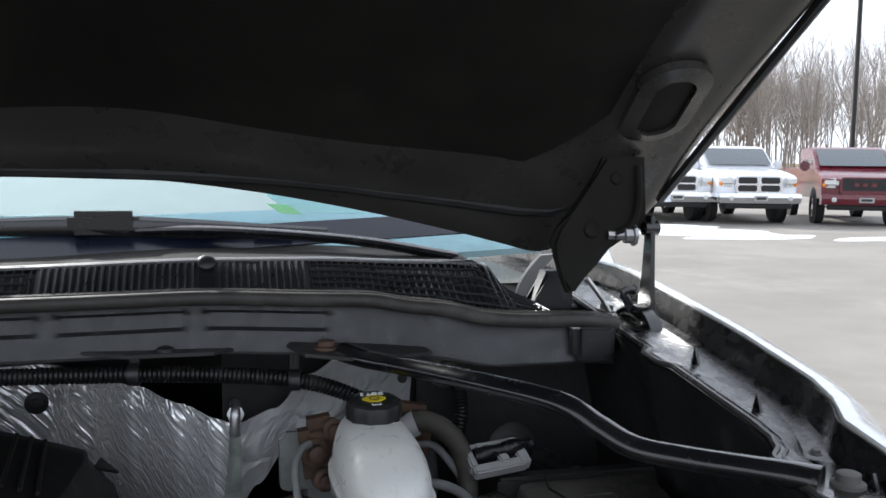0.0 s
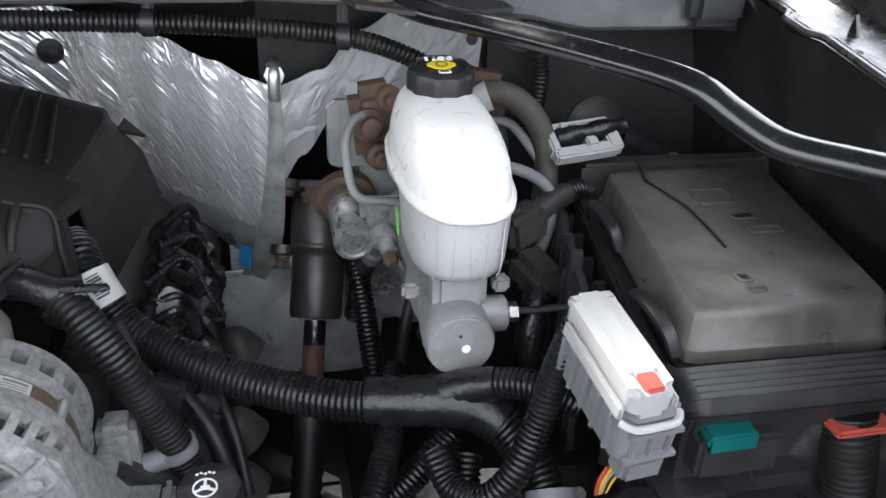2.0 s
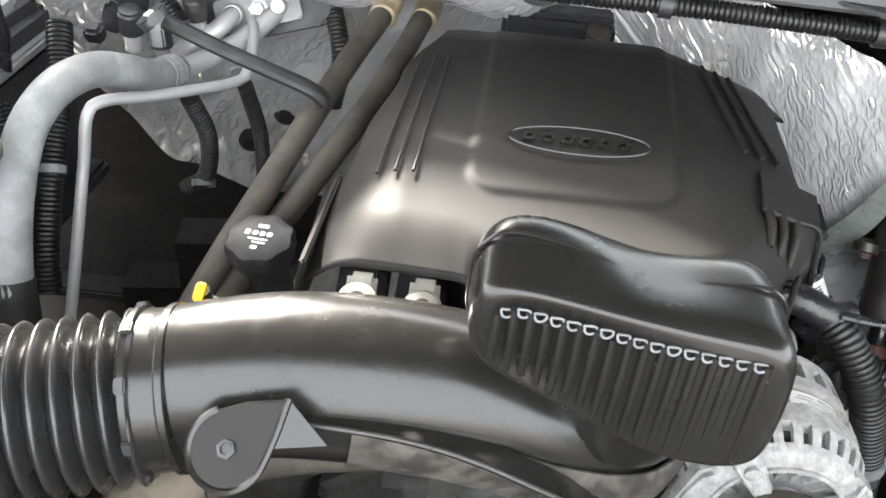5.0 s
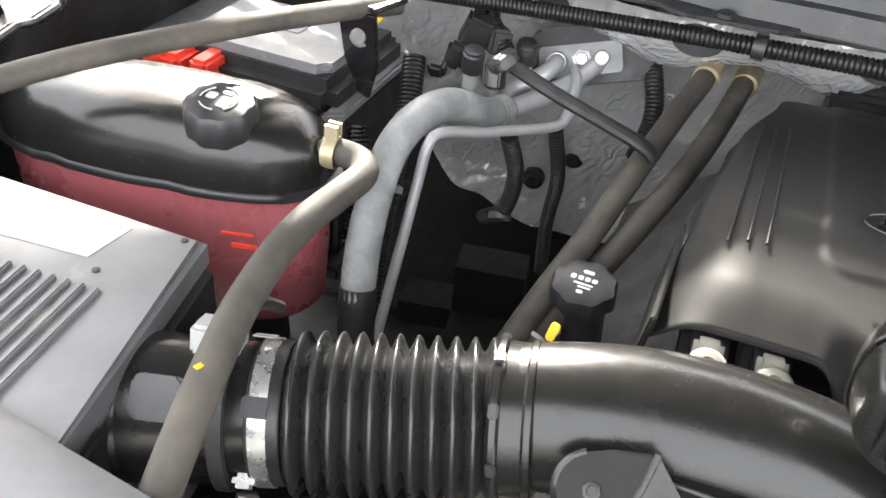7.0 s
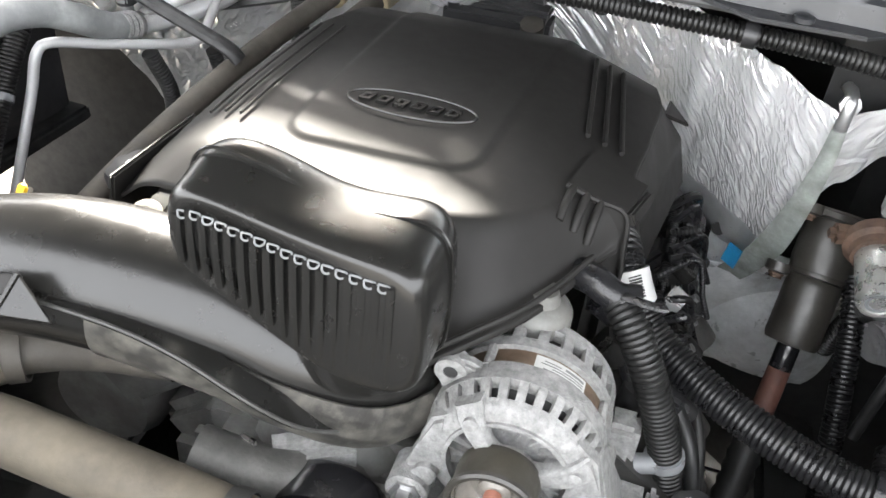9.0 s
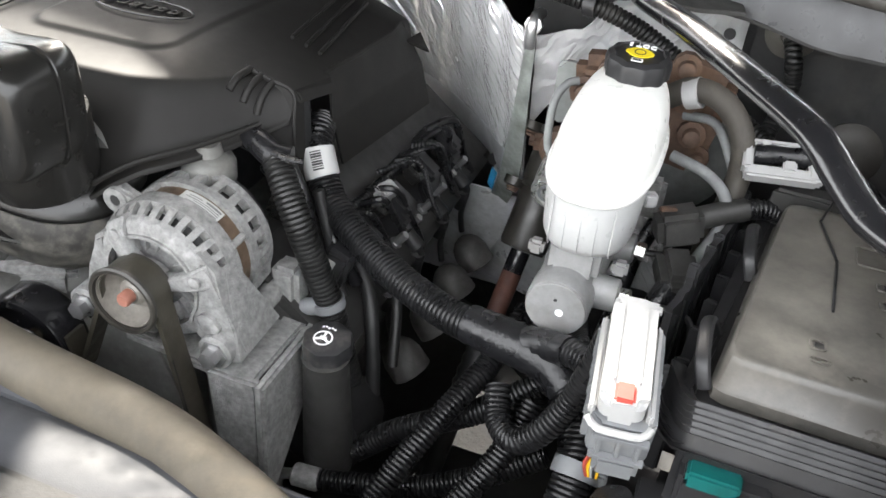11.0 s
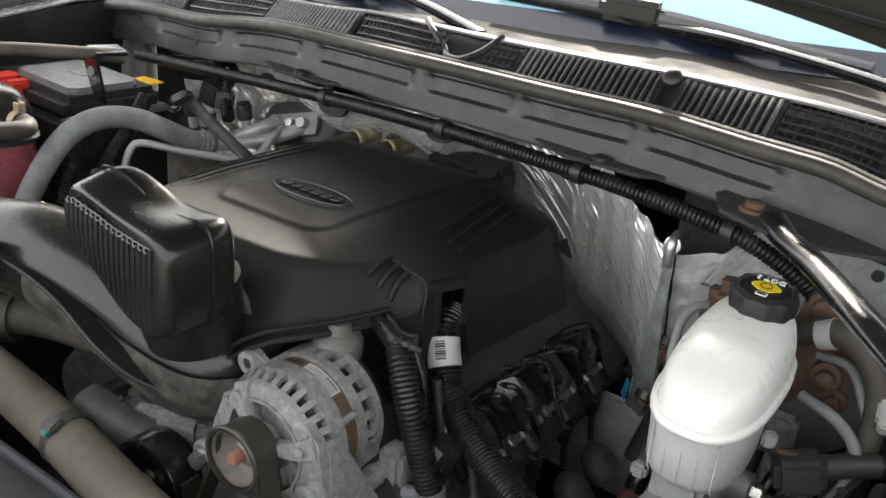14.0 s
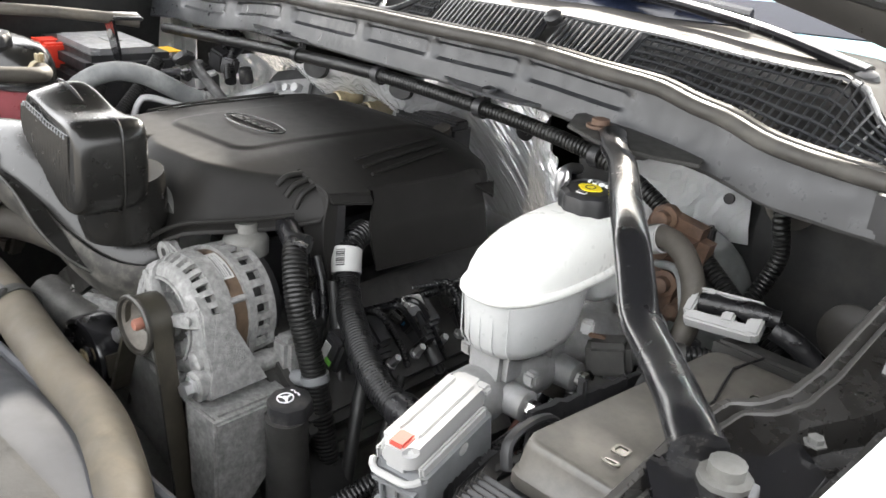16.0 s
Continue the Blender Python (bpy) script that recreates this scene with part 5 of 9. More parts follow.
    part("symbol_ring", ring(B(), q @ Vector((0, 0, 0.0009)), (0, -0.1, 1), 0.0042, 0.0052, 0.0004, 24), M_INK, cap)
    lettering("cap_text", "DOT 3", q @ Matrix.Translation((0, 0.0150, 0)) @ pose(0, 0, 0, 0, 0, 180), 0.0085, M_WHITEINK, cap)
    part("cap_mark", prism(B(), round_rect(0.010, 0.0055, 0.001), q @ Matrix.Translation((0, -0.0145, 0)), 0.0006), M_WHITEINK, cap)
    part("cap_mark_inner", prism(B(), round_rect(0.0075, 0.0032, 0.0006), q @ Matrix.Translation((0, -0.0145, 0.0003)), 0.0006), M_PLASTIC, cap)
    bm = sheet(B(), lambda u, v: Vector((cx - 0.0408 - 0.0008 * v, -0.046 + 0.010 * u + 0.003 * v, 1.052 + 0.022 * v)), 3, 3, 0.001)
    part("paint_mark", bm, M_GREENMARK, t, "dab of green inspection paint")

    m = thing("master_cylinder", (0.50, -0.05, 0.99), "cast aluminium brake master cylinder", "master cylinder")
    body = part("body", lathe(B(), (0.502, 0.10, 1.003), (-0.012, -1, -0.02), [(0.030, 0), (0.030, 0.05), (0.024, 0.06), (0.023, 0.12), (0.028, 0.13), (0.028, 0.17), (0.0265, 0.173), (0.0265, 0.205), (0.028, 0.208), (0.028, 0.231), (0.027, 0.2335)], 32), M_MC, m)
    part("end_plug", lathe(B(), (0.499, -0.1335, 0.998), (-0.012, -1, -0.02), [(0.0265, 0), (0.0265, 0.002), (0.026, 0.0025)], 32), M_MC, body)
    part("plug_hole", lathe(B(), (0.503, -0.1360, 0.996), (0, -1, 0), [(0.0035, 0), (0.0035, 0.0008), (0.002, 0.001)], 14), M_WHITEINK, body)
    part("plug_hole", lathe(B(), (0.498, -0.1360, 1.008), (0, -1, 0), [(0.0015, 0), (0.0015, 0.0008), (0.001, 0.001)], 10), M_INK, body)
    for y in (-0.115, -0.045):
        part("saddle", box(B(), (0.503, y + 0.02, 1.032), (0.044, 0.034, 0.036), (0, 0, 0), 0.006), M_MC, body)
    for x in (0.466, 0.541):
        part("saddle_lug", box(B(), (x, -0.09, 1.026), (0.014, 0.012, 0.014), (0, 0, 0), 0.003), M_MC, body)
    for y, z in ((-0.095, 1.000), (-0.015, 1.000)):
        part("port_boss", lathe(B(), (0.522, y, z), (1, 0, 0), [(0.016, 0), (0.015, 0.022), (0.012, 0.024)], 18), M_MC, body)
        part("port_nut", lathe(B(), (0.545, y, z), (1, 0, 0), [(0.0085, 0), (0.0085, 0.010), (0.006, 0.011)], 6), M_STEEL, body)
    part("mount_flange", box(B(), (0.502, 0.088, 1.003), (0.11, 0.014, 0.05), (0, 0, 0), 0.006), M_ALLOY, m)
    lines = thing("brake_line", (0.57, -0.09, 1.0), "black steel brake pipes from the master cylinder", "brake pipe")
    part("front_pipe", tube(B(), [(0.553, -0.095, 1.0), (0.575, -0.095, 1.0), (0.604, -0.10, 1.002), (0.612, -0.11, 0.99), (0.612, -0.13, 0.95)], 0.0032, 8, 0.005), M_RUBBER, lines)
    part("rear_pipe", tube(B(), [(0.553, -0.015, 1.0), (0.58, -0.016, 1.002), (0.60, -0.02, 0.99), (0.602, -0.04, 0.95), (0.60, -0.06, 0.9)], 0.0032, 8, 0.005), M_RUBBER, lines)
    ab = thing("brake_line", (0.45, 0.05, 1.05), "bent zinc-grey brake pipe by the booster", "brake pipe")
    part("pipe", tube(B(), [(0.450, 0.075, 1.115), (0.440, 0.070, 1.112), (0.432, 0.060, 1.095), (0.434, 0.045, 1.062), (0.442, 0.036, 1.050), (0.46, 0.032, 1.048), (0.49, 0.03, 1.045)], 0.0042, 10, 0.005), M_HOSEGREY, ab)
    part("pipe_right", tube(B(), [(0.555, 0.045, 1.075), (0.59, 0.03, 1.072), (0.612, 0.012, 1.06), (0.613, 0.0, 1.035), (0.60, -0.01, 1.0), (0.59, -0.03, 0.97)], 0.0055, 10, 0.005), M_HOSEGREY, ab)
    part("pipe_back", tube(B(), [(0.555, 0.085, 1.10), (0.585, 0.07, 1.105), (0.605, 0.05, 1.085), (0.62, 0.03, 1.06)], 0.0045, 10, 0.005), M_HOSEGREY, ab)
    b = thing("brake_booster", (0.52, 0.14, 1.0), "grey-green steel hydraulic brake booster with rusted bracket", "brake booster")
    part("shell", lathe(B(), (0.535, 0.20, 1.03), (0, -1, 0), [(0.085, 0), (0.088, 0.02), (0.080, 0.05), (0.05, 0.065), (0.03, 0.07)], 32), M_BOOSTER, b)
    m2 = Matrix.Translation((0.452, 0.122, 1.083)) @ pose(0, 0, 0, 86, 0, 6)
    plate = part("side_plate", prism(B(), round_rect(0.066, 0.066, 0.008), m2, 0.008, 0.003), M_BOOSTER, b, "grey flanged plate")
    for x, y, z, r in ((0.455, 0.085, 1.10, 0.016), (0.465, 0.08, 1.07, 0.013), (0.475, 0.085, 1.125, 0.012), (0.555, 0.09, 1.115, 0.018), (0.565, 0.085, 1.08, 0.014), (0.545, 0.10, 1.14, 0.014), (0.53, 0.09, 1.05, 0.016), (0.575, 0.10, 1.05, 0.013)):
        part("rusted_boss", lathe(B(), (x, y + 0.012, z), (0.1, -1, 0.1), [(r, 0), (r, 0.014), (r * 0.65, 0.016), (r * 0.6, 0.026), (r * 0.4, 0.028)], 10), M_RUST, b)
    part("rusted_casting", box(box(B(), (0.555, 0.112, 1.09), (0.07, 0.04, 0.11), (0, 10, 0), 0.012), (0.468, 0.112, 1.095), (0.05, 0.04, 0.08), (0, -8, 0), 0.012), M_RUST, b)
    hose = thing("rubber_hose", (0.58, 0.06, 1.08), "thick black vacuum hose bending over the booster", "hose")
    part("hose", tube(B(), [(0.535, 0.075, 1.118), (0.56, 0.068, 1.135), (0.59, 0.06, 1.13), (0.612, 0.05, 1.105), (0.618, 0.04, 1.07), (0.61, 0.02, 1.02), (0.60, 0.0, 0.96)], 0.0115, 14, 0.008), M_HOSEDUST, hose)
    part("spring_clip", ring(B(), (0.553, 0.069, 1.128), (0.9, -0.2, 0.4), 0.0122, 0.0145, 0.014, 18), M_WHITEPLUG, hose)
    s = thing("pressure_solenoid", (0.44, 0.09, 0.98), "silver cylindrical solenoid on a rusted bracket", "solenoid")
    d = Vector((0.014, -0.93, -0.22)).normalized()
    p = Vector((0.440, 0.070, 0.984))
    can = part("can", lathe(B(), p - d * 0.062, d, [(0.019, 0), (0.0205, 0.003), (0.0205, 0.058), (0.019, 0.062), (0.0165, 0.0625), (0.016, 0.060), (0.001, 0.060)], 28), M_CAN, s)
    part("stamped_ring", ring(B(), p - d * 0.0015, d, 0.009, 0.0125, 0.0008, 24), M_GREYPLUG, can)
    part("collar", lathe(B(), p - d * 0.085, d, [(0.026, 0), (0.031, 0.003), (0.031, 0.014), (0.026, 0.018), (0.0245, 0.026), (0.022, 0.027)], 20), M_RUST, s)
    part("collar_ear", box(B(), p - d * 0.078 + Vector((-0.03, 0.004, 0)), (0.03, 0.02, 0.02), (20, 0, 10), 0.006), M_RUST, s)
    part("side_fitting", lathe(B(), (0.462, 0.045, 1.01), (0.2, -0.8, -0.4), [(0.013, 0), (0.013, 0.012), (0.008, 0.014), (0.008, 0.024), (0.005, 0.026)], 12), M_ALLOY, s)
    part("copper_nut", lathe(B(), (0.466, 0.022, 0.997), (0.2, -0.8, -0.4), [(0.007, 0), (0.007, 0.008), (0.005, 0.012)], 6), M_RUST, s)
    st = thing("steering_shaft", (0.40, 0.15, 0.7), "steering shaft with black boot and red-brown tube", "steering shaft")
    dd = Vector((-0.018, -0.078, -0.123)).normalized()
    top = Vector((0.4185, 0.218, 0.950))
    part("flange", lathe(B(), top - dd * 0.030, dd, [(0.046, 0), (0.049, 0.003), (0.047, 0.009), (0.037, 0.011)], 32), M_SOOT, st, "sooty round flange")
    for a, b_ in (((0.381, 0.200, 0.985), 0.0075), ((0.372, 0.194, 0.908), 0.007)):
        lug = part("flange_lug", lathe(B(), Vector(a) - dd * 0.014, dd, [(0.014, 0), (0.014, 0.010), (0.011, 0.012)], 18), M_SOOT, st)
        part("flange_bolt", lathe(B(), Vector(a) - dd * 0.002, dd, [(b_ * 1.2, 0), (b_ * 1.2, 0.002), (b_, 0.003), (b_, 0.006), (b_ * 0.5, 0.0055)], 10), M_RUST, lug)
    part("upper_housing", lathe(B(), top - dd * 0.022, dd, [(0.031, 0), (0.0335, 0.008), (0.0330, 0.05), (0.0310, 0.060), (0.0270, 0.063)], 32), M_SOOT, st, "sooty black upper housing")
    part("boot", lathe(B(), top + dd * 0.036, dd, [(0.0300, 0), (0.0315, 0.003), (0.0310, 0.007), (0.0265, 0.009), (0.0285, 0.012), (0.0295, 0.018), (0.0295, 0.078), (0.0275, 0.084), (0.012, 0.085)], 32), M_SOOT, st, "smooth black rubber boot")
    low = top + dd * 0.122
    part("hose_beside", tube(B(), [(0.448, 0.190, 0.930), (0.455, 0.150, 0.885), (0.462, 0.110, 0.820), (0.470, 0.070, 0.730), (0.478, 0.040, 0.62)], 0.012, 12, 0.01, pitch=0.0052, depth=0.0012), M_CONDUIT, st, "ribbed black hose")
    part("coupling", lathe(B(), low, dd, [(0.0125, 0), (0.0125, 0.028), (0.0115, 0.030)], 16), M_PAINT, st)
    part("tube", lathe(B(), low + dd * 0.028, dd, [(0.0125, 0), (0.0125, 0.078), (0.010, 0.080)], 16), M_REDRUST, st, "dull red-brown shaft tube")
    part("lower_boot", lathe(B(), low + dd * 0.104, dd, [(0.0135, 0), (0.0165, 0.002)] + [(0.0165 + 0.0025 * (k % 2), 0.006 + 0.008 * k) for k in range(14)] + [(0.012, 0.120), (0.012, 0.26)], 18), M_RUBBER, st, "ribbed black lower boot")


# ---- fuse box and its plugs ----
def build_fuse_box():
    t = thing("fuse_box", (0.72, -0.1, 0.98), "black under-hood fuse box with a dusty lid", "fuse box")
    part("base", prism(B(), [(0.618, -0.272), (0.80, -0.275), (0.84, 0.05), (0.655, 0.055), (0.645, 0.04)], Matrix.Translation((0, 0, 0.88)), 0.158, 0.004), M_PLASTIC, t)
    lid_out = [(0.628, -0.238), (0.786, -0.243), (0.822, 0.010), (0.660, 0.012)]

    def inset(o, k, dz):
        cx = sum(p[0] for p in o) / 4
        cy = sum(p[1] for p in o) / 4
        return [Vector((cx + (x - cx) * k, cy + (y - cy) * k, dz)) for x, y in o]

    def rounded(o, k, z, r=0.012):
        c = inset(o, k, z)
        out = []
        for i in range(4):
            p, a, b = c[i], c[i - 1], c[(i + 1) % 4]
            p1, p2 = p + (a - p).normalized() * r, p + (b - p).normalized() * r
            out += [p1, p1 * 0.3 + p * 0.4 + p2 * 0.3, p2]
        return out
    bm = loft(B(), [rounded(lid_out, 1.015, 1.040), rounded(lid_out, 1.015, 1.050), rounded(lid_out, 0.99, 1.053), rounded(lid_out, 0.965, 1.071), rounded(lid_out, 0.955, 1.0755), rounded(lid_out, 0.935, 1.0775)])
    lid = part("lid", bm, M_LID, t, "dusty black lid with moulded marks")
    for a, b in (((0.700, 0.02), (0.690, -0.02)), ((0.690, -0.02), (0.703, -0.08)), ((0.703, -0.08), (0.700, -0.15)), ((0.765, 0.02), (0.770, 0.0))):
        part("moulded_line", tube(B(), [(a[0], a[1], 1.0790), ((a[0] + b[0]) / 2, (a[1] + b[1]) / 2, 1.0790), (b[0], b[1], 1.0790)], 0.0012, 5, 0.01), M_PLASTIC, lid)
    for x, y, w, h in ((0.735, -0.06, 0.034, 0.03), (0.742, -0.10, 0.020, 0.012), (0.748, -0.125, 0.030, 0.012), (0.690, -0.195, 0.012, 0.012), (0.692, -0.212, 0.014, 0.006)):
        bm = B()
        o, i = round_rect(w, h, 0.003, 3), round_rect(w - 0.004, h - 0.004, 0.002, 3)
        lo = [[bm.verts.new((x + a, y + b, z)) for a, b in q] for q, z in ((o, 1.0780), (o, 1.0796), (i, 1.0796), (i, 1.0780))]
        for p, q in zip(lo, lo[1:]):
            for k in range(len(p)):
                bm.faces.new((p[k], p[(k + 1) % len(p)], q[(k + 1) % len(p)], q[k]))
        part("moulded_mark", bm, M_LID, lid)
    part("lock_mark", box(B(), (0.691, -0.197, 1.0792), (0.006, 0.006, 0.001)), M_PLASTIC, lid)
    part("warning_mark", box(B(), (0.742, -0.10, 1.0792), (0.010, 0.005, 0.001)), M_PLASTIC, lid)
    def band(u, v):
        x = 0.600 + 0.215 * u
        bend = max(0.0, (0.622 - x) / 0.022)
        return Vector((x, -0.255 - 0.028 * v - 0.004 * u + 0.05 * bend * bend, 1.049 - 0.005 * v - 0.012 * bend + 0.0012 * math.cos(v * 31.4)))
    front = part("front_rim", sheet(B(), band, 40, 40, 0.012), M_PLASTIC, t, "ribbed front rim")
    part("rim_skirt", box(B(), (0.715, -0.276, 1.024), (0.19, 0.008, 0.032), (8, 0, -1), 0.003), M_PLASTIC, t)
    part("back_rim", prism(B(), [(0.650, 0.030), (0.850, 0.024), (0.854, 0.044), (0.660, 0.052)], Matrix.Translation((0, 0, 1.030)), 0.044, 0.003), M_DUSTY, t)
    part("left_rim", prism(B(), [(0.606, -0.25), (0.618, -0.25), (0.662, 0.04), (0.648, 0.04)], Matrix.Translation((0, 0, 1.00)), 0.040, 0.003), M_PLASTIC, t)
    for y in (-0.20, -0.05):
        x = 0.618 + (y + 0.25) * 0.14
        bm = tube(B(), [(x, y - 0.035, 1.045), (x - 0.006, y - 0.028, 1.062), (x - 0.008, y, 1.066), (x - 0.006, y + 0.026, 1.060), (x + 0.002, y + 0.034, 1.042)], 0.0055, 8, 0.006, flat=0.6)
        part("latch", bm, M_PLASTIC, t)
    for k in range(6):
        y = -0.19 + 0.042 * k
        x = 0.600 + (y + 0.25) * 0.14
        part("side_rib", box(B(), (x, y, 0.97), (0.012, 0.006, 0.12), (0, 0, -8), 0.002), M_PLASTIC, t)
    part("teal_lock", box(B(), (0.645, -0.283, 1.012), (0.036, 0.018, 0.014), (0, 0, 0), 0.002), M_TEAL, t, "teal connector lock")
    part("socket", box(B(), (0.653, -0.278, 0.998), (0.060, 0.024, 0.032), (0, 0, 0), 0.003), M_PLASTIC, t)
    part("orange_seal", box(B(), (0.742, -0.286, 1.010), (0.046, 0.018, 0.006), (0, 0, 0), 0.002), M_RED, t)
    for x, z, wd in ((0.625, 0.965, 0.05), (0.69, 0.975, 0.04), (0.70, 0.945, 0.07)):
        part("case_ledge", box(B(), (x, -0.275, z), (wd, 0.034, 0.008), (0, 0, 0), 0.002), M_PLASTIC, t)
    part("lower_case", box(B(), (0.70, -0.20, 0.80), (0.16, 0.12, 0.16), (0, 0, 0), 0.01), M_PLASTIC, t)
    for x in (0.64, 0.69, 0.74):
        part("case_rib", box(B(), (x, -0.262, 0.93), (0.006, 0.012, 0.09), (0, 0, 0), 0.002), M_PLASTIC, t)

    c = thing("wiring_connector", (0.578, -0.255, 1.0), "white and grey multi-pin wiring connector with red latch", "connector")
    mt = pose(0.571, -0.255, 1.046, 10, 0, 7) @ Matrix.Diagonal((0.92, 0.95, 0.8, 1))

    def C(name, bm, mat, parent=c, lab=""):
        bmesh.ops.transform(bm, matrix=mt, verts=bm.verts)
        return part(name, bm, mat, parent, lab)
    shell = C("shell", prism(B(), round_rect(0.046, 0.098, 0.008), Matrix.Translation((0.004, 0, -0.030)), 0.045, 0.003), M_GREYPLUG)
    for k in range(5):
        C("shell_rib", box(B(), (-0.021, -0.036 + 0.018 * k, -0.006), (0.006, 0.004, 0.040), (0, 0, 0), 0.001), M_GREYPLUG, shell)
    for k in range(3):
        C("shell_rib", box(B(), (-0.010 + 0.014 * k, -0.050, -0.012), (0.004, 0.006, 0.034), (0, 0, 0), 0.001), M_GREYPLUG, shell)
    for z in (0.004, -0.024):
        C("shell_band", box(B(), (0.004, -0.052, z), (0.040, 0.005, 0.004)), M_GREYPLUG, shell)
    C("foot", box(box(B(), (0.006, -0.040, -0.044), (0.034, 0.022, 0.026), (0, 0, 0), 0.004), (0.006, -0.036, -0.058), (0.026, 0.016, 0.012), (0, 0, 0), 0.003), M_GREYPLUG)
    cover = C("cover", prism(B(), round_rect(0.034, 0.100, 0.009), Matrix.Translation((0.0, 0.004, 0.014)), 0.026, 0.006, 3), M_WHITEPLUG, c, "white domed cover")
    C("cover_ridge", box(box(B(), (-0.009, 0.008, 0.0405), (0.003, 0.070, 0.003), (0, 0, 0), 0.001), (0.009, 0.008, 0.0405), (0.003, 0.070, 0.003), (0, 0, 0), 0.001), M_WHITEPLUG, cover)
    C("lever", box(box(B(), (-0.020, 0.0, 0.018), (0.005, 0.085, 0.014), (0, 0, 0), 0.002), (0.021, 0.0, 0.018), (0.005, 0.085, 0.014), (0, 0, 0), 0.002), M_WHITEPLUG)
    C("lever_bar", tube(B(), [(-0.022, -0.045, 0.014), (-0.015, -0.053, 0.014), (0.0, -0.054, 0.014), (0.017, -0.053, 0.014), (0.023, -0.045, 0.014)], 0.003, 8, 0.006), M_WHITEPLUG)
    C("end_lip", box(B(), (0.002, 0.050, 0.034), (0.036, 0.012, 0.010), (0, 0, 0), 0.003), M_WHITEPLUG)
    C("pivot", lathe(B(), (0.024, 0.005, 0.008), (1, 0, 0), [(0.006, 0), (0.006, 0.003), (0.003, 0.004)], 16), M_WHITEPLUG)
    C("red_latch", box(B(), (0.0, -0.036, 0.040), (0.015, 0.017, 0.006), (0, 0, 0), 0.002), M_RED, c, "faded red locking tab")
    for k, mat in enumerate((M_RED, M_YELTAG, M_WHITEPLUG, M_INK, M_YELTAG)):
        C("wire", tube(B(), [(-0.012 + 0.004 * k, -0.036, -0.055), (-0.014 + 0.003 * k, -0.034, -0.075), (-0.010 + 0.002 * k, -0.030, -0.10)], 0.0016, 6, 0.008), mat)

    p = thing("wiring_connector", (0.65, 0.025, 1.07), "small white clip over a black plug beside the fuse box", "connector")
    mw = Matrix.Translation((0.650, 0.044, 1.094)) @ pose(0, 0, 0, 32, -4, 6)
    bm = B()
    for c2, sz in (((0, 0.013, 0.004), (0.062, 0.006, 0.014)), ((0, -0.016, 0.002), (0.064, 0.012, 0.014)), ((-0.030, 0, 0.003), (0.009, 0.030, 0.015)), ((0.029, -0.004, 0.003), (0.014, 0.034, 0.014)), ((0.006, -0.010, 0.006), (0.012, 0.012, 0.012)), ((-0.016, 0.010, 0.008), (0.010, 0.010, 0.010))):
        box(bm, c2, sz, (0, 0, 0), 0.002)
    bmesh.ops.transform(bm, matrix=mw, verts=bm.verts)
    part("clip", bm, M_WHITEPLUG, p, "white open frame clip")
    part("plug", tube(B(), [mw @ Vector(q) for q in ((-0.024, 0.003, 0.004), (0.0, 0.003, 0.006), (0.022, 0.004, 0.006), (0.046, 0.006, 0.003))], lambda q: 0.0090 + 0.001 * math.sin(q * 12), 14, 0.004), M_TAPE, p)
    part("lead", tube(B(), [(0.692, 0.050, 1.094), (0.715, 0.054, 1.085), (0.75, 0.064, 1.06), (0.78, 0.09, 1.03)], 0.010, 12, 0.008), M_TAPE, p)
    part("blue_boot", lathe(B(), (0.745, 0.05, 1.06), (0.6, 0.7, -0.2), [(0.012, 0), (0.011, 0.03), (0.008, 0.034)], 16), M_BOOSTER, p)


def build_pressure_switch():
    t = thing("pressure_switch", (0.585, -0.02, 1.0), "dusty grey sensor plug wrapped in tape beside the reservoir", "sensor")
    part("body", box(B(), (0.578, -0.022, 1.042), (0.042, 0.030, 0.034), (0, -12, 24), 0.006), M_DUSTY, t)
    part("neck", tube(B(), [(0.592, -0.010, 1.046), (0.612, 0.004, 1.050), (0.632, 0.018, 1.052)], 0.011, 12, 0.006), M_DUSTY, t)
    part("lead", tube(B(), [(0.625, 0.012, 1.051), (0.645, 0.026, 1.052), (0.662, 0.038, 1.045)], 0.009, 12, pitch=0.0047, depth=0.0012), M_CONDUIT, t)
    part("lower_block", box(B(), (0.588, -0.045, 1.005), (0.036, 0.05, 0.032), (10, 0, 20), 0.008), M_DUSTY, t)
    part("tail", tube(B(), [(0.585, -0.06, 1.0), (0.578, -0.075, 0.985), (0.572, -0.085, 0.96), (0.575, -0.09, 0.92)], 0.012, 12, 0.006), M_TAPE, t)
    part("clip", box(B(), (0.548, -0.018, 1.058), (0.012, 0.010, 0.014), (0, 0, 20), 0.002), M_WHITEPLUG, t)
    part("copper_tab", box(B(), (0.566, -0.030, 1.060), (0.016, 0.006, 0.003), (0, 0, 30), 0.001), M_RUST, t)
    w = thing("side_wall", (0.60, -0.06, 0.95), "rough black ribbed plastic wall beside the fuse box", "plastic shroud")
    part("panel", sheet(B(), lambda u, v: Vector((0.592 + 0.045 * u + 0.004 * noise.noise(Vector((u * 14, v * 9, 3))), -0.16 + 0.22 * u, 0.90 + 0.145 * v + 0.004 * noise.noise(Vector((u * 20, 0, 7))))), 30, 14, 0.006), M_PLASTIC, w)
    for k in range(9):
        u = 0.06 + 0.11 * k
        part("rib", box(B(), (0.588 + 0.045 * u, -0.16 + 0.22 * u, 0.975 + 0.012 * (k % 3)), (0.010, 0.005, 0.12 - 0.02 * (k % 2)), (4 * (k % 3) - 4, 0, -12), 0.002), M_PLASTIC, w)


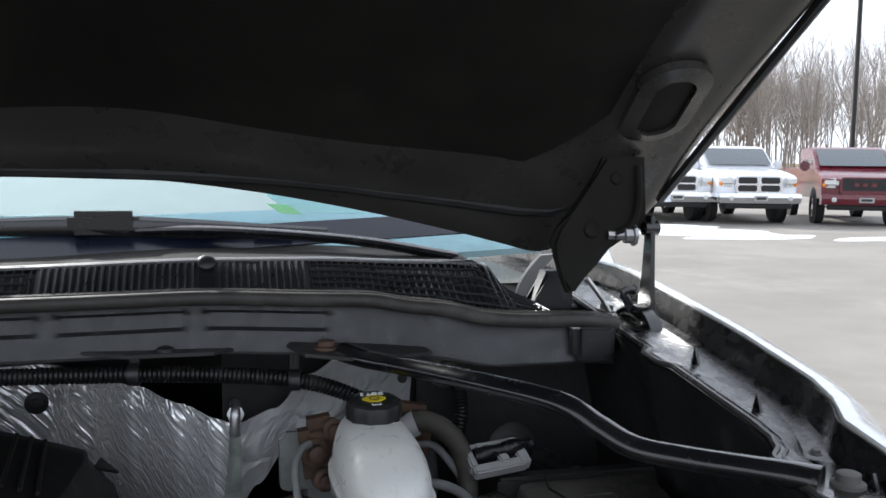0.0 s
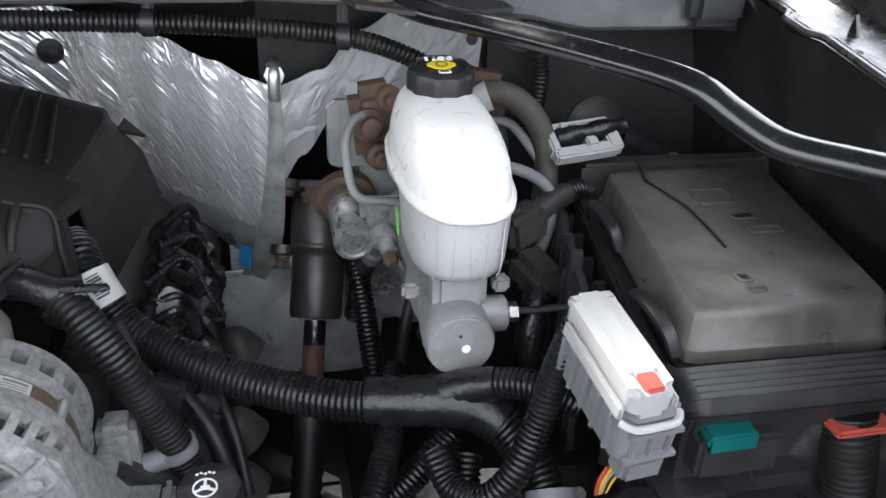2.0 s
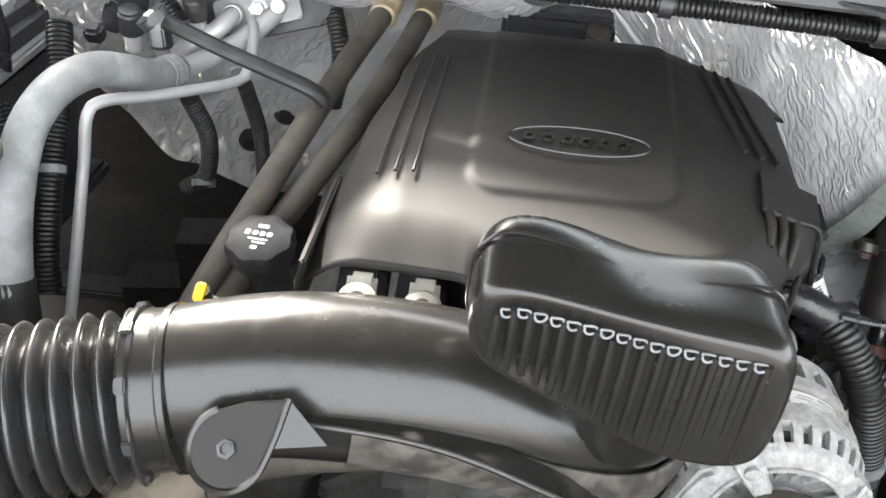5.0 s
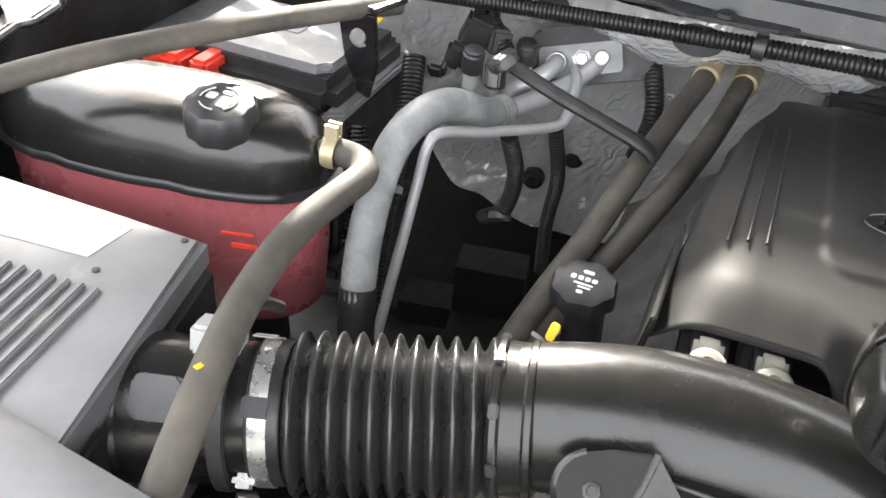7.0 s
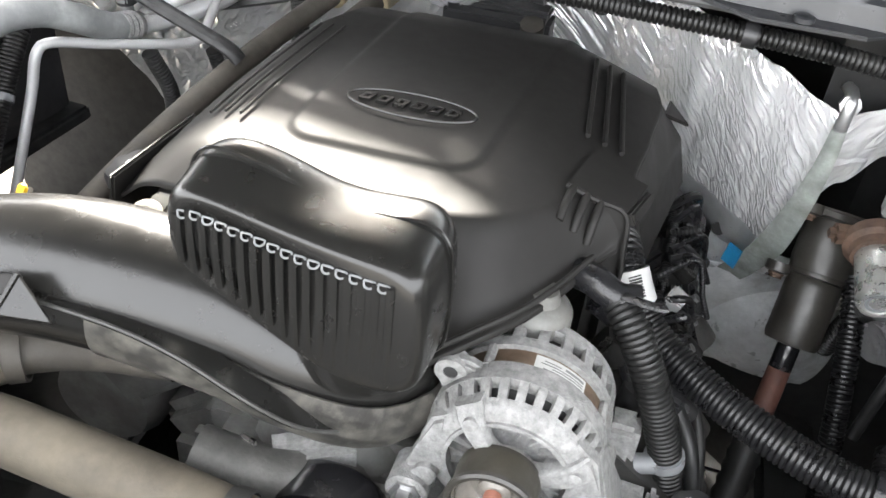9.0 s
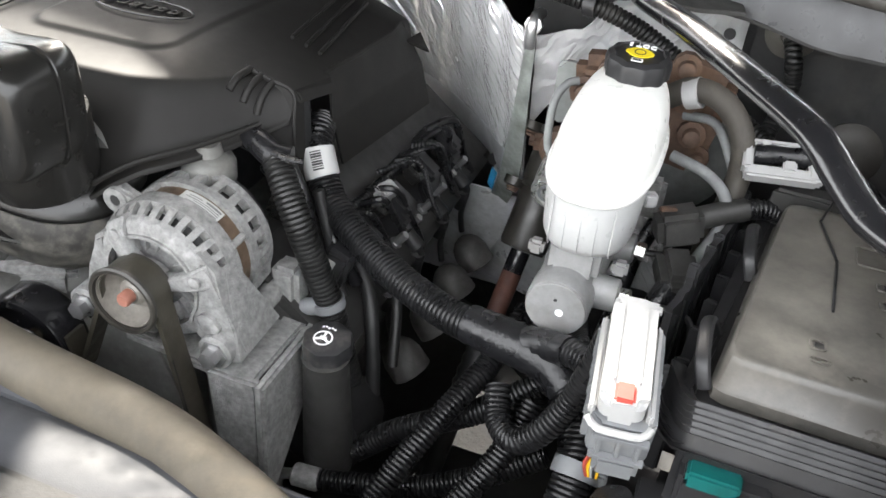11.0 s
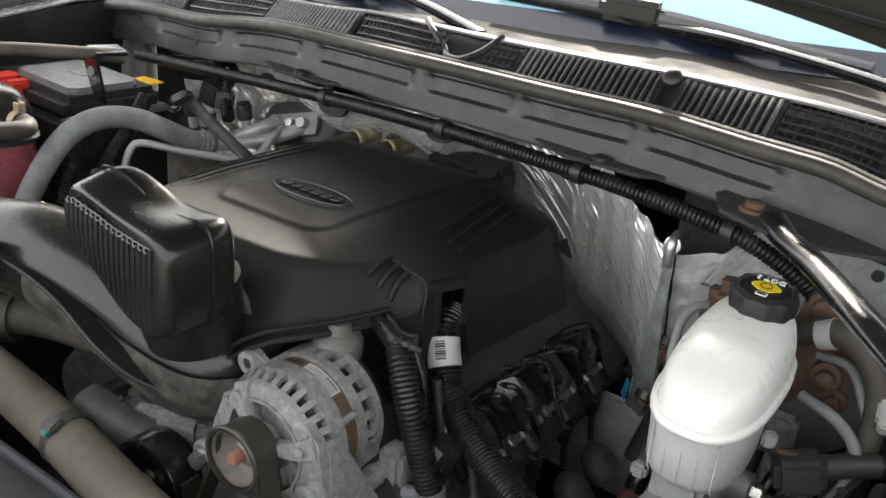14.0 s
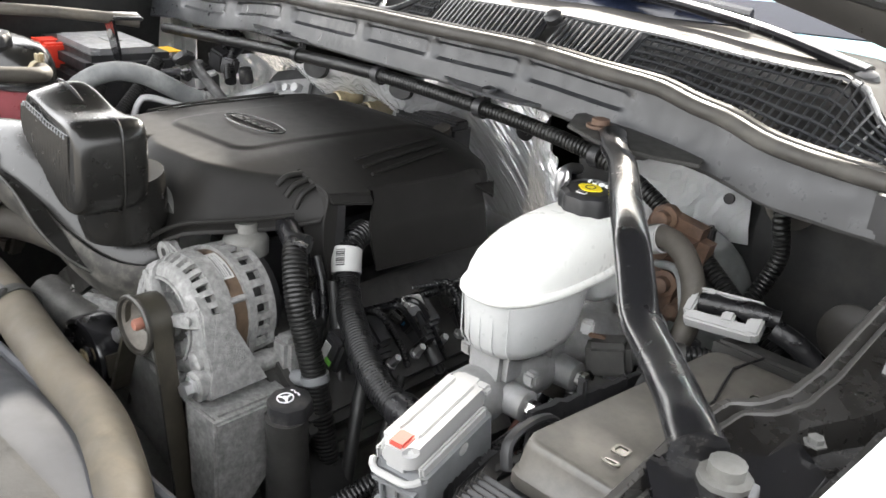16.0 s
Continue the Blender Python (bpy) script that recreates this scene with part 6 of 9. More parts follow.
# ---- wiring harness ----
def build_harness():
    t = thing("wiring_harness", (0.45, -0.13, 0.95), "thick black corrugated harness taped at a branch", "wiring harness")
    part("main_run", tube(B(), [(0.196, 0.024, 1.030), (0.204, 0.000, 1.026), (0.213, -0.018, 1.012), (0.226, -0.030, 0.993), (0.248, -0.046, 0.975), (0.288, -0.07, 0.962), (0.34, -0.10, 0.955), (0.40, -0.127, 0.952), (0.455, -0.142, 0.955), (0.48, -0.148, 0.958)], 0.0155, 18, pitch=0.0050, depth=0.0013), M_CONDUIT, t)
    part("tape_wrap", tube(B(), [(0.425, -0.134, 0.954), (0.455, -0.142, 0.956), (0.485, -0.148, 0.957), (0.510, -0.155, 0.953), (0.528, -0.168, 0.944)], lambda s: 0.0182 + 0.0022 * math.sin(s * 3.1) + 0.0006 * math.sin(s * 60), 20, 0.005), M_TAPE, t, "shiny wrinkled tape")
    part("branch_tape", tube(B(), [(0.478, -0.147, 0.962), (0.498, -0.152, 0.971), (0.522, -0.165, 0.982)], lambda s: 0.0150 - 0.002 * s + 0.0005 * math.sin(s * 40), 18, 0.005), M_TAPE, t)
    part("upper_branch", tube(B(), [(0.480, -0.146, 0.962), (0.50, -0.152, 0.972), (0.53, -0.170, 0.985), (0.555, -0.19, 0.99), (0.575, -0.205, 0.985)], 0.0115, 16, pitch=0.0047, depth=0.0013), M_CONDUIT, t)
    part("lower_branch", tube(B(), [(0.50, -0.150, 0.955), (0.525, -0.165, 0.945), (0.545, -0.19, 0.925), (0.552, -0.222, 0.900), (0.545, -0.26, 0.86), (0.53, -0.29, 0.80)], 0.0165, 18, pitch=0.0050, depth=0.0013), M_CONDUIT, t)
    part("plug_branch", tube(B(), [(0.568, -0.215, 1.075), (0.556, -0.215, 1.055), (0.548, -0.212, 1.02), (0.538, -0.215, 0.98), (0.52, -0.225, 0.945), (0.50, -0.225, 0.925), (0.48, -0.205, 0.92), (0.47, -0.18, 0.935)], 0.0105, 16, pitch=0.0046, depth=0.0012), M_CONDUIT, t)
    part("grey_clamp", ring(B(), (0.5535, -0.215, 0.915), (-0.05, -0.75, -0.65), 0.0175, 0.0205, 0.014, 24), M_GREYPLUG, t)
    part("clamp_ear", box(B(), (0.574, -0.222, 0.912), (0.010, 0.010, 0.014), (0, 0, 0), 0.002), M_GREYPLUG, t)
    for pts, r in (([(0.46, -0.05, 0.92), (0.445, -0.12, 0.90), (0.41, -0.20, 0.86), (0.38, -0.26, 0.80), (0.37, -0.28, 0.72)], 0.011), ([(0.50, -0.17, 0.92), (0.485, -0.21, 0.88), (0.45, -0.26, 0.83), (0.43, -0.30, 0.78)], 0.011), ([(0.53, -0.12, 0.95), (0.51, -0.05, 0.93), (0.50, 0.0, 0.92), (0.52, 0.04, 0.9)], 0.009)):
        part("branch", tube(B(), pts, r, 14, pitch=0.0047, depth=0.0013), M_CONDUIT, t)
    part("fuse_box_loop", tube(B(), [(0.60, -0.29, 0.94), (0.625, -0.30, 0.915), (0.66, -0.305, 0.905), (0.70, -0.30, 0.915), (0.725, -0.285, 0.94)], 0.016, 18, pitch=0.0050, depth=0.0013), M_CONDUIT, t)
    part("loop_tape", tube(B(), [(0.585, -0.285, 0.965), (0.592, -0.287, 0.95), (0.605, -0.292, 0.935)], 0.015, 14, 0.006), M_TAPE, t)
    part("orange_branch", tube(B(), [(0.742, -0.272, 1.012), (0.744, -0.280, 0.985), (0.748, -0.284, 0.95), (0.753, -0.284, 0.88)], 0.019, 18, pitch=0.0050, depth=0.0013), M_CONDUITDUST, t)

    a = thing("wiring_conduit", (0.25, -0.1, 0.95), "dusty corrugated conduit behind the alternator", "conduit")
    part("conduit", tube(B(), [(0.205, -0.09, 1.045), (0.222, -0.105, 1.030), (0.245, -0.118, 0.995), (0.263, -0.118, 0.95), (0.276, -0.116, 0.912), (0.286, -0.115, 0.87), (0.30, -0.11, 0.80)], 0.0135, 16, pitch=0.0049, depth=0.0012), M_CONDUITDUST, a)
    part("grey_clamp", ring(B(), (0.274, -0.116, 0.916), (0.25, 0, -1), 0.0142, 0.017, 0.009, 24), M_GREYPLUG, a)
    part("top_tape", tube(B(), [(0.165, -0.075, 1.05), (0.185, -0.085, 1.052), (0.205, -0.092, 1.046), (0.222, -0.088, 1.045)], 0.013, 12, 0.006), M_TAPE, a)
    part("strap_end", tube(B(), [(0.21, -0.10, 1.055), (0.232, -0.108, 1.058), (0.242, -0.104, 1.056)], 0.005, 8, 0.004, flat=0.5), M_TAPE, a)
    lab = thing("wire_tag", (0.225, -0.03, 1.0), "white barcode tag wrapped round the harness", "tag")
    wrap = part("wrap", tube(B(), [(0.2105, -0.0165, 1.020), (0.217, -0.0230, 1.008), (0.224, -0.0285, 0.996)], 0.0182, 20, 0.004), M_LABEL, lab)
    run = Vector((0.0135, -0.012, -0.024)).normalized()
    out = Vector((0.25, -0.80, 0.50))
    out = (out - run * out.dot(run)).normalized()
    side = run.cross(out)
    for k in range(8):
        c = Vector((0.2125, -0.0185, 1.0165)) + run * (0.0026 * k) + out * 0.0183
        part("bar", tube(B(), [c - side * 0.0055 - out * 0.0008, c, c + side * 0.0055 - out * 0.0008], 0.0006 + 0.0003 * (k % 3), 6, 0.003), M_INK, wrap)


# ---- engine cover and block ----
FRONT_Y = [(-0.2, -0.140), (-0.075, -0.155), (-0.05, -0.185), (-0.02, -0.198), (0.08, -0.195), (0.112, -0.183), (0.13, -0.168), (0.15, -0.140), (0.165, -0.108), (0.178, -0.072), (0.19, -0.050), (0.205, -0.038), (0.22, -0.030)]
FRONT_Z = [(-0.2, 1.062), (-0.186, 1.080), (-0.170, 1.093), (-0.10, 1.099), (-0.068, 1.099), (-0.045, 1.020), (0.06, 1.012), (0.09, 1.034), (0.112, 1.050), (0.13, 1.055), (0.165, 1.056), (0.178, 1.055), (0.19, 1.062), (0.21, 1.070)]

WALL_RUN = [(0.05, 0.070), (0.12, 0.076), (0.14, 0.090), (0.152, 0.094), (0.165, 0.070), (0.178, 0.036), (0.19, 0.015), (0.22, 0.008)]


def cover_z(x, y):
    """The top of the engine cover: nearly flat, with a shoulder and a flared wall along its front."""
    z = 1.1195 - 0.006 * y + 0.010 * x
    if y > 0.19:
        z -= 0.05 * ((y - 0.19) / 0.13) ** 1.6
    z -= 0.031 * (math.hypot(y + 0.005, 0.022) - y - 0.027)
    e = max(0.0, -x - 0.13) / 0.06
    z -= 0.030 * e * e + 0.175 * (x - 0.105 + math.hypot(x - 0.105, 0.012))
    s = (y - eased(FRONT_Y, x)) / (eased(WALL_RUN, x) if x > -0.05 else 0.05)
    if s < 1:
        k = max(0.0, s)
        if x > -0.05:
            q = max(0.0, (k - 0.08) / 0.92)
            k = 0.13 * min(1.0, k / 0.4) + 0.87 * q * q * (3 - 2 * q)
        else:
            k = math.sin(1.5708 * k)
        z = z * k + eased(FRONT_Z, x) * (1 - k)
    return z


COVER_L = [(-0.21, -0.196), (-0.145, -0.190), (-0.03, -0.176), (0.09, -0.155), (0.20, -0.124), (0.27, -0.092), (0.33, -0.07)]
COVER_R = [(-0.21, 0.196), (-0.1, 0.198), (0.0, 0.204), (0.1, 0.208), (0.2, 0.200), (0.27, 0.165), (0.33, 0.10)]


def panel_edge(x, y):
    """Distance inside (plus) or outside (minus) the raised name panel's outline."""
    v = (y + 0.066) / 0.245
    left, right = -0.083 + 0.012 * v, 0.072 + 0.022 * v
    d = min(x - left, right - x, y + 0.068)
    r = 0.022
    for cx, sx in ((left, 1), (right, -1)):
        px, py = (x - cx) * sx, y + 0.068
        if px < r and py < r:
            d = min(d, r - math.hypot(r - px, r - py))
    return d


def build_engine_cover():
    t = thing("engine_cover", (0, 0.05, 1.0), "satin black plastic engine cover with oval name badge", "engine cover")

    def shell(u, v):
        yb = -0.21 + 0.54 * v
        xl, xr = lerp_table(COVER_L, yb), lerp_table(COVER_R, yb)
        x = xl + (xr - xl) * u
        f = eased(FRONT_Y, x)
        y = f + (0.33 - f) * v
        z = cover_z(x, y)
        d = panel_edge(x, y)
        z += 0.0030 / (1 + math.exp(-(d + 0.004) / 0.0012)) - 0.0030
        return Vector((x, y, z))
    nu, nv = 150, 170
    bm = B()
    vs = [[bm.verts.new(shell(i / nu, j / nv)) for j in range(nv + 1)] for i in range(nu + 1)]
    for i in range(nu):
        for j in range(nv):
            bm.faces.new((vs[i][j], vs[i + 1][j], vs[i + 1][j + 1], vs[i][j + 1]))
    edge = [vs[i][0] for i in range(nu + 1)] + [vs[nu][j] for j in range(1, nv + 1)] + [vs[i][nv] for i in range(nu - 1, -1, -1)] + [vs[0][j] for j in range(nv - 1, 0, -1)]
    c = Vector((0.0, 0.06, 1.05))
    prev = edge
    for out, down in ((0.004, 0.006), (0.008, 0.022), (0.010, 0.034), (0.016, 0.036), (0.016, 0.044), (0.010, 0.046)):
        nxt = []
        for k, v in enumerate(edge):
            d = (v.co - c)
            d.z = 0
            d.normalize()
            fr = 0.10 + 0.65 * min(1.0, max(0.0, (v.co.y + 0.10) / 0.12))
            if v.co.x > 0.12 and v.co.y < 0.22:
                fr = 0.10
            nxt.append(bm.verts.new(v.co + d * out * fr + Vector((0, 0, -down * fr))))
        n = len(edge)
        for k in range(n):
            bm.faces.new((prev[k], prev[(k + 1) % n], nxt[(k + 1) % n], nxt[k]))
        prev = nxt
    part("shell", bm, M_COVER, t, "", 50)

    badge = part("badge_oval", tube(B(), [(0.058 * math.cos(2 * math.pi * k / 40) + 0.001, 0.002 + 0.0215 * math.sin(2 * math.pi * k / 40), cover_z(0.058 * math.cos(2 * math.pi * k / 40), 0.002) + 0.0028) for k in range(41)], 0.0011, 6, 0.004), M_GLOSSY, t, "raised oval badge with plain bars")
    for k in range(6):
        x = -0.040 + 0.0155 * k
        z = cover_z(x, 0.0) + 0.0016
        o = [(-0.0062, -0.006), (0.0038, -0.006), (0.0072, 0.006), (-0.0028, 0.006)]
        i = [(a * 0.45, b * 0.45) for a, b in o]
        bm = B()
        lo = [[bm.verts.new((x + a, 0.003 - 0.02 * x + b, zz)) for a, b in q] for q, zz in ((o, z - 0.001), (o, z + 0.002), (i, z + 0.002), (i, z - 0.001))]
        for p, q in zip(lo, lo[1:]):
            for m_ in range(4):
                bm.faces.new((p[m_], p[(m_ + 1) % 4], q[(m_ + 1) % 4], q[m_]))
        part("badge_bar", bm, M_GLOSSY, badge)
    for k in range(3):
        a = Vector((0.152 + 0.012 * k, -0.040, 1.103 - 0.0040 * k))
        x1, y1 = a.x - 0.004, a.y - 0.034 + 0.004 * k
        low = Vector((x1, y1, cover_z(x1, y1) - 0.003))
        mid = (a + low) / 2 + Vector((0, -0.004, 0.004))
        part("vent_fin", tube(B(), [a, mid, low], 0.0036, 10, 0.005), M_COVER, t)
    lip = [(x / 1000, eased(FRONT_Y, x / 1000) - 0.0012, eased(FRONT_Z, x / 1000) + 0.0075) for x in range(-20, 186, 8)]
    part("front_lip", tube(B(), lip, 0.0026, 8, 0.008), M_COVER, t)
    for s, xs in ((1, (0.150, 0.166, 0.182)), (-1, (-0.128, -0.142, -0.156))):
        for x in xs:
            y0, y1 = (0.045, 0.20) if s > 0 else (-0.06, 0.14)
            pts = [(x * (1 - 0.1 * q), y0 + (y1 - y0) * q, cover_z(x * (1 - 0.1 * q), y0 + (y1 - y0) * q) + 0.0008) for q in (0, 0.25, 0.5, 0.75, 1)]
            part("side_rib", tube(B(), pts, 0.0024 if s > 0 else 0.0014, 8, 0.015), M_COVER, t)
    # bracket with slot and side flank
    bm = prism(B(), [(0.147, -0.041), (0.198, -0.038), (0.210, 0.016), (0.158, 0.020)], Matrix.Translation((0, 0, 1.0)), 0.001)
    for v in bm.verts:
        v.co.z = cover_z(v.co.x, max(0.0, v.co.y)) + (0.0015 if v.co.z > 1.0005 else -0.012)
    part("bracket_top", bm, M_COVER, t)

    def slab(name, corners, th, lab="", mat=M_COVER):
        a = [Vector(p) for p in corners]
        nrm = (a[1] - a[0]).cross(a[2] - a[0]).normalized() * th
        bm2 = loft(B(), [a, [p - nrm for p in a]])
        bmesh.ops.bevel(bm2, geom=bm2.edges[:], offset=0.002, segments=2, affect="EDGES", clamp_overlap=True)
        return part(name, bm2, mat, t, lab)
    face = [Vector(p) for p in ((0.148, -0.041, 1.105), (0.172, -0.040, 1.097), (0.197, -0.038, 1.088), (0.2035, -0.047, 1.030), (0.207, -0.039, 0.982), (0.183, -0.045, 0.988), (0.181, -0.054, 1.030), (0.178, -0.062, 1.054), (0.166, -0.066, 1.072), (0.152, -0.058, 1.090))]
    part("pillar_front", loft(B(), [face, [p + Vector((0.003, 0.014, 0.001)) for p in face]]), M_COVER, t)
    slab("pillar_side", [(0.198, -0.036, 1.086), (0.208, -0.037, 0.981), (0.209, -0.018, 0.985), (0.203, -0.014, 1.080)], 0.004, "", M_PLASTIC)
    part("pillar_edge", tube(B(), [(0.146, -0.041, 1.105), (0.172, -0.041, 1.097), (0.197, -0.039, 1.088), (0.2015, -0.046, 1.058), (0.204, -0.048, 1.030), (0.207, -0.041, 0.981)], 0.0022, 6, 0.006), M_COVER, t)
    slab("pillar_top", [(0.195, -0.039, 1.087), (0.207, 0.018, 1.078), (0.212, 0.018, 1.069), (0.201, -0.039, 1.077)], 0.008)

    def flank(u, v):
        top = shell(1.0, 0.20 + 0.52 * u) + Vector((-0.001, 0, 0.0005))
        mid = Vector((0.213 + 0.023 * u, 0.016 + 0.190 * u, 1.038 + 0.002 * u))
        low = Vector((0.222 + 0.028 * u, 0.024 + 0.182 * u, 0.985 + 0.004 * u))
        crown = top + Vector((0.006, 0.001, -0.012))
        stops = [top, crown, mid, low]
        at_v = (0.0, 0.12, 0.55, 1.0)
        for i in range(3):
            if v <= at_v[i + 1] or i == 2:
                w = (v - at_v[i]) / (at_v[i + 1] - at_v[i])
                return stops[i] + (stops[i + 1] - stops[i]) * w
    part("side_flank", sheet(B(), flank, 40, 24, 0.003), M_COVER, t, "deep side flank over the coils", 30)
    bm = loft(B(), [[flank(0.0, q / 12) for q in range(13)] + [flank(0.0, q / 12) + Vector((-0.008, 0.010, 0)) for q in range(12, -1, -1)], [flank(0.0, q / 12) + Vector((-0.002, 0.010, 0)) for q in range(13)] + [flank(0.0, q / 12) + Vector((-0.010, 0.018, 0)) for q in range(12, -1, -1)]])
    part("flank_front", bm, M_PLASTIC, t)
    rear_low = [flank(1.0, q / 8) for q in range(9)]
    part("flank_rear", loft(B(), [rear_low, [p + Vector((-0.035, 0.012, 0.0)) for p in rear_low], [p + Vector((-0.035, 0.008, 0.0)) for p in rear_low], [p + Vector((-0.001, -0.004, 0.0)) for p in rear_low]], False), M_PLASTIC, t)
    part("flank_ear", prism(B(), [(0.0, 0.0), (0.030, 0.012), (0.004, 0.040)], Matrix.Translation((0.212, 0.205, 1.060)) @ pose(0, 0, 0, 0, 24, 0), 0.004, 0.001), M_COVER, t)
    slab("tunnel_side", [(-0.198, -0.150, 1.090), (-0.192, -0.03, 1.088), (-0.200, -0.03, 1.03), (-0.206, -0.150, 1.03)], 0.005)
    rear = thing("rear_intake_housing", (0.0, 0.34, 1.0), "dusty black housing behind the engine cover", "intake housing")
    part("housing", box(box(box(B(), (0.0, 0.350, 1.065), (0.13, 0.05, 0.045), (0, 0, 0), 0.006), (0.0, 0.352, 1.090), (0.125, 0.03, 0.010), (0, 0, 0), 0.003), (-0.052, 0.345, 1.092), (0.022, 0.036, 0.016), (0, 0, 0), 0.004), M_PLASTIC, rear)
    part("boss", lathe(B(), (0.045, 0.328, 1.070), (0, -0.4, 1), [(0.014, 0), (0.014, 0.016), (0.008, 0.018)], 16), M_HOSEDUST, rear)
    part("post", box(B(), (0, 0.36, 0.93), (0.1, 0.04, 0.22), (0, 0, 0), 0.01), M_DARK, rear)


def build_engine():
    t = thing("engine_block", (0.02, 0.1, 0.6), "grimy cast aluminium V8 engine", "engine")
    part("block", box(B(), (0.02, 0.10, 0.74), (0.36, 0.52, 0.30), (0, 0, 0), 0.03), M_ALLOYDK, t)
    part("intake_manifold", box(B(), (0.0, 0.09, 0.985), (0.26, 0.42, 0.13), (0, 0, 0), 0.03), M_PLASTIC, t)
    for s in (1, -1):
        m = pose(0.02 + s * 0.205, 0.10, 0.885, 0, s * 38, 0)
        bm = box(B(), (0, 0, 0), (0.15, 0.50, 0.07), (0, 0, 0), 0.012)
        bmesh.ops.transform(bm, matrix=m, verts=bm.verts)
        part("valve_cover", bm, M_ALLOYDK if s < 0 else M_DUSTY, t, "sooty valve cover")
        bm = box(B(), (0.02, 0, -0.1), (0.15, 0.49, 0.10), (0, 0, 0), 0.012)
        bmesh.ops.transform(bm, matrix=m, verts=bm.verts)
        part("cylinder_head", bm, M_ALLOYDK, t)
    part("front_cover", box(B(), (0.04, -0.175, 0.76), (0.30, 0.05, 0.30), (0, 0, 0), 0.02), M_ALLOYDK, t)
    part("water_pump", lathe(B(), (0.0, -0.16, 0.86), (0, -1, 0), [(0.075, 0), (0.07, 0.03), (0.05, 0.05), (0.045, 0.07)], 26), M_ALLOYDK, t)
    neck = part("thermostat_neck", tube(B(), [(0.03, -0.19, 0.88), (0.0, -0.225, 0.895), (-0.04, -0.245, 0.91), (-0.085, -0.25, 0.92)], 0.024, 16, 0.01), M_CASTDK, t, "cast water neck")
    part("neck_flange", box(B(), (0.0, -0.21, 0.905), (0.085, 0.03, 0.05), (0, 0, 30), 0.01), M_ALLOY, neck)
    for x, y, z in ((-0.045, -0.235, 0.925), (0.03, -0.225, 0.90)):
        part("neck_bolt", bolt(B(), (x, y, z), (-0.3, -0.8, 0.3), 0.008, 0.010), M_STEEL, neck)
    part("throttle_body", lathe(B(), (0.03, -0.10, 1.02), (0, -1, 0), [(0.052, 0), (0.052, 0.05), (0.058, 0.052), (0.058, 0.065)], 28), M_ALLOYDK, t)
    for k, x in enumerate((-0.155, -0.11)):
        part("intake_runner", box(B(), (x, -0.10, 1.058), (0.036, 0.11, 0.045), (20, 0, 0), 0.008), M_PLASTIC, t)
        part("runner_bolt_boss", box(lathe(B(), (x + 0.002, -0.166, 1.064), (0, -0.42, 0.9), [(0.014, 0), (0.014, 0.016), (0.011, 0.019), (0.006, 0.0195), (0.005, 0.016)], 22), (x + 0.002, -0.150, 1.070), (0.022, 0.024, 0.014), (25, 0, 0), 0.004), M_BOSS, t)
    part("belt_cover_left", box(B(), (-0.08, -0.19, 0.82), (0.12, 0.05, 0.10), (0, 0, 0), 0.02), M_ALLOYDK, t)
    part("crossover_cap", lathe(B(), (0.150, -0.118, 1.022), (0, 0, 1), [(0.026, 0), (0.026, 0.016), (0.023, 0.022), (0.015, 0.026), (0.012, 0.036)], 26), M_ALLOYDK, t, "chalky grey round cap")
    part("oil_pan", box(B(), (0.02, 0.12, 0.53), (0.30, 0.45, 0.14), (0, 0, 0), 0.03), M_DARK, t)
    # ignition coils on the driver-side valve cover
    for k, y in enumerate((-0.020, 0.065, 0.147, 0.226)):
        cpos = Vector((0.250, y, 0.908))
        c = thing("ignition_coil", cpos, "black ignition coil with a plug lead boot", "ignition coil", "coils on the valve cover")
        m = pose(*cpos, 0, 38, 0)

        def C(name, bm, mat, parent=c, lab=""):
            bmesh.ops.transform(bm, matrix=m, verts=bm.verts)
            return part(name, bm, mat, parent, lab)
        body = C("body", box(box(B(), (0, 0, 0.012), (0.062, 0.034, 0.034), (0, 0, 0), 0.006), (0.0, 0, 0.034), (0.040, 0.026, 0.018), (0, 0, 0), 0.005), M_PLASTIC)
        C("core", box(B(), (-0.004, 0, 0.016), (0.026, 0.046, 0.026), (0, 0, 0), 0.003), M_DARK, body)
        for sx, sy in ((0.036, 0.02), (0.036, -0.022)):
            C("coil_bolt", bolt(B(), (sx, sy, 0.0), (0, 0, 1), 0.0052, 0.020), M_ZINC, c)
        C("tower", lathe(B(), (0.038, 0, 0.006), (1, 0, -0.1), [(0.010, 0), (0.010, 0.022), (0.008, 0.024)], 16), M_RUBBER, c)
        part("lead", tube(B(), [m @ Vector((0.058, 0, 0.004)), (0.303, y + 0.006, 0.862), (0.297, y + 0.018, 0.84), (0.292, y + 0.026, 0.81), (0.296, y + 0.026, 0.785)], 0.0042, 10, 0.008), M_RUBBER, c)
        part("boot", tube(B(), [(0.299, y + 0.004, 0.866), (0.294, y + 0.018, 0.846), (0.288, y + 0.026, 0.824)], 0.0085, 12, 0.006), M_RUBBER, c)
        sh = thing("plug_heat_shield", (0.310, y + 0.02, 0.76), "grey domed metal heat shield on a spark plug boot", "heat shield", "plug shields")
        part("sleeve", lathe(B(), (0.326, y + 0.024, 0.740), (-0.55, 0.05, 0.65), [(0.025, 0), (0.0245, 0.022), (0.021, 0.034), (0.014, 0.042), (0.006, 0.046)], 24), M_CASTDK, sh)
    plug = thing("wiring_connector", (0.243, 0.085, 0.92), "white plug with a blue lock on the coils", "connector")
    m = pose(0.260, 0.052, 0.942, 0, 24, -20)
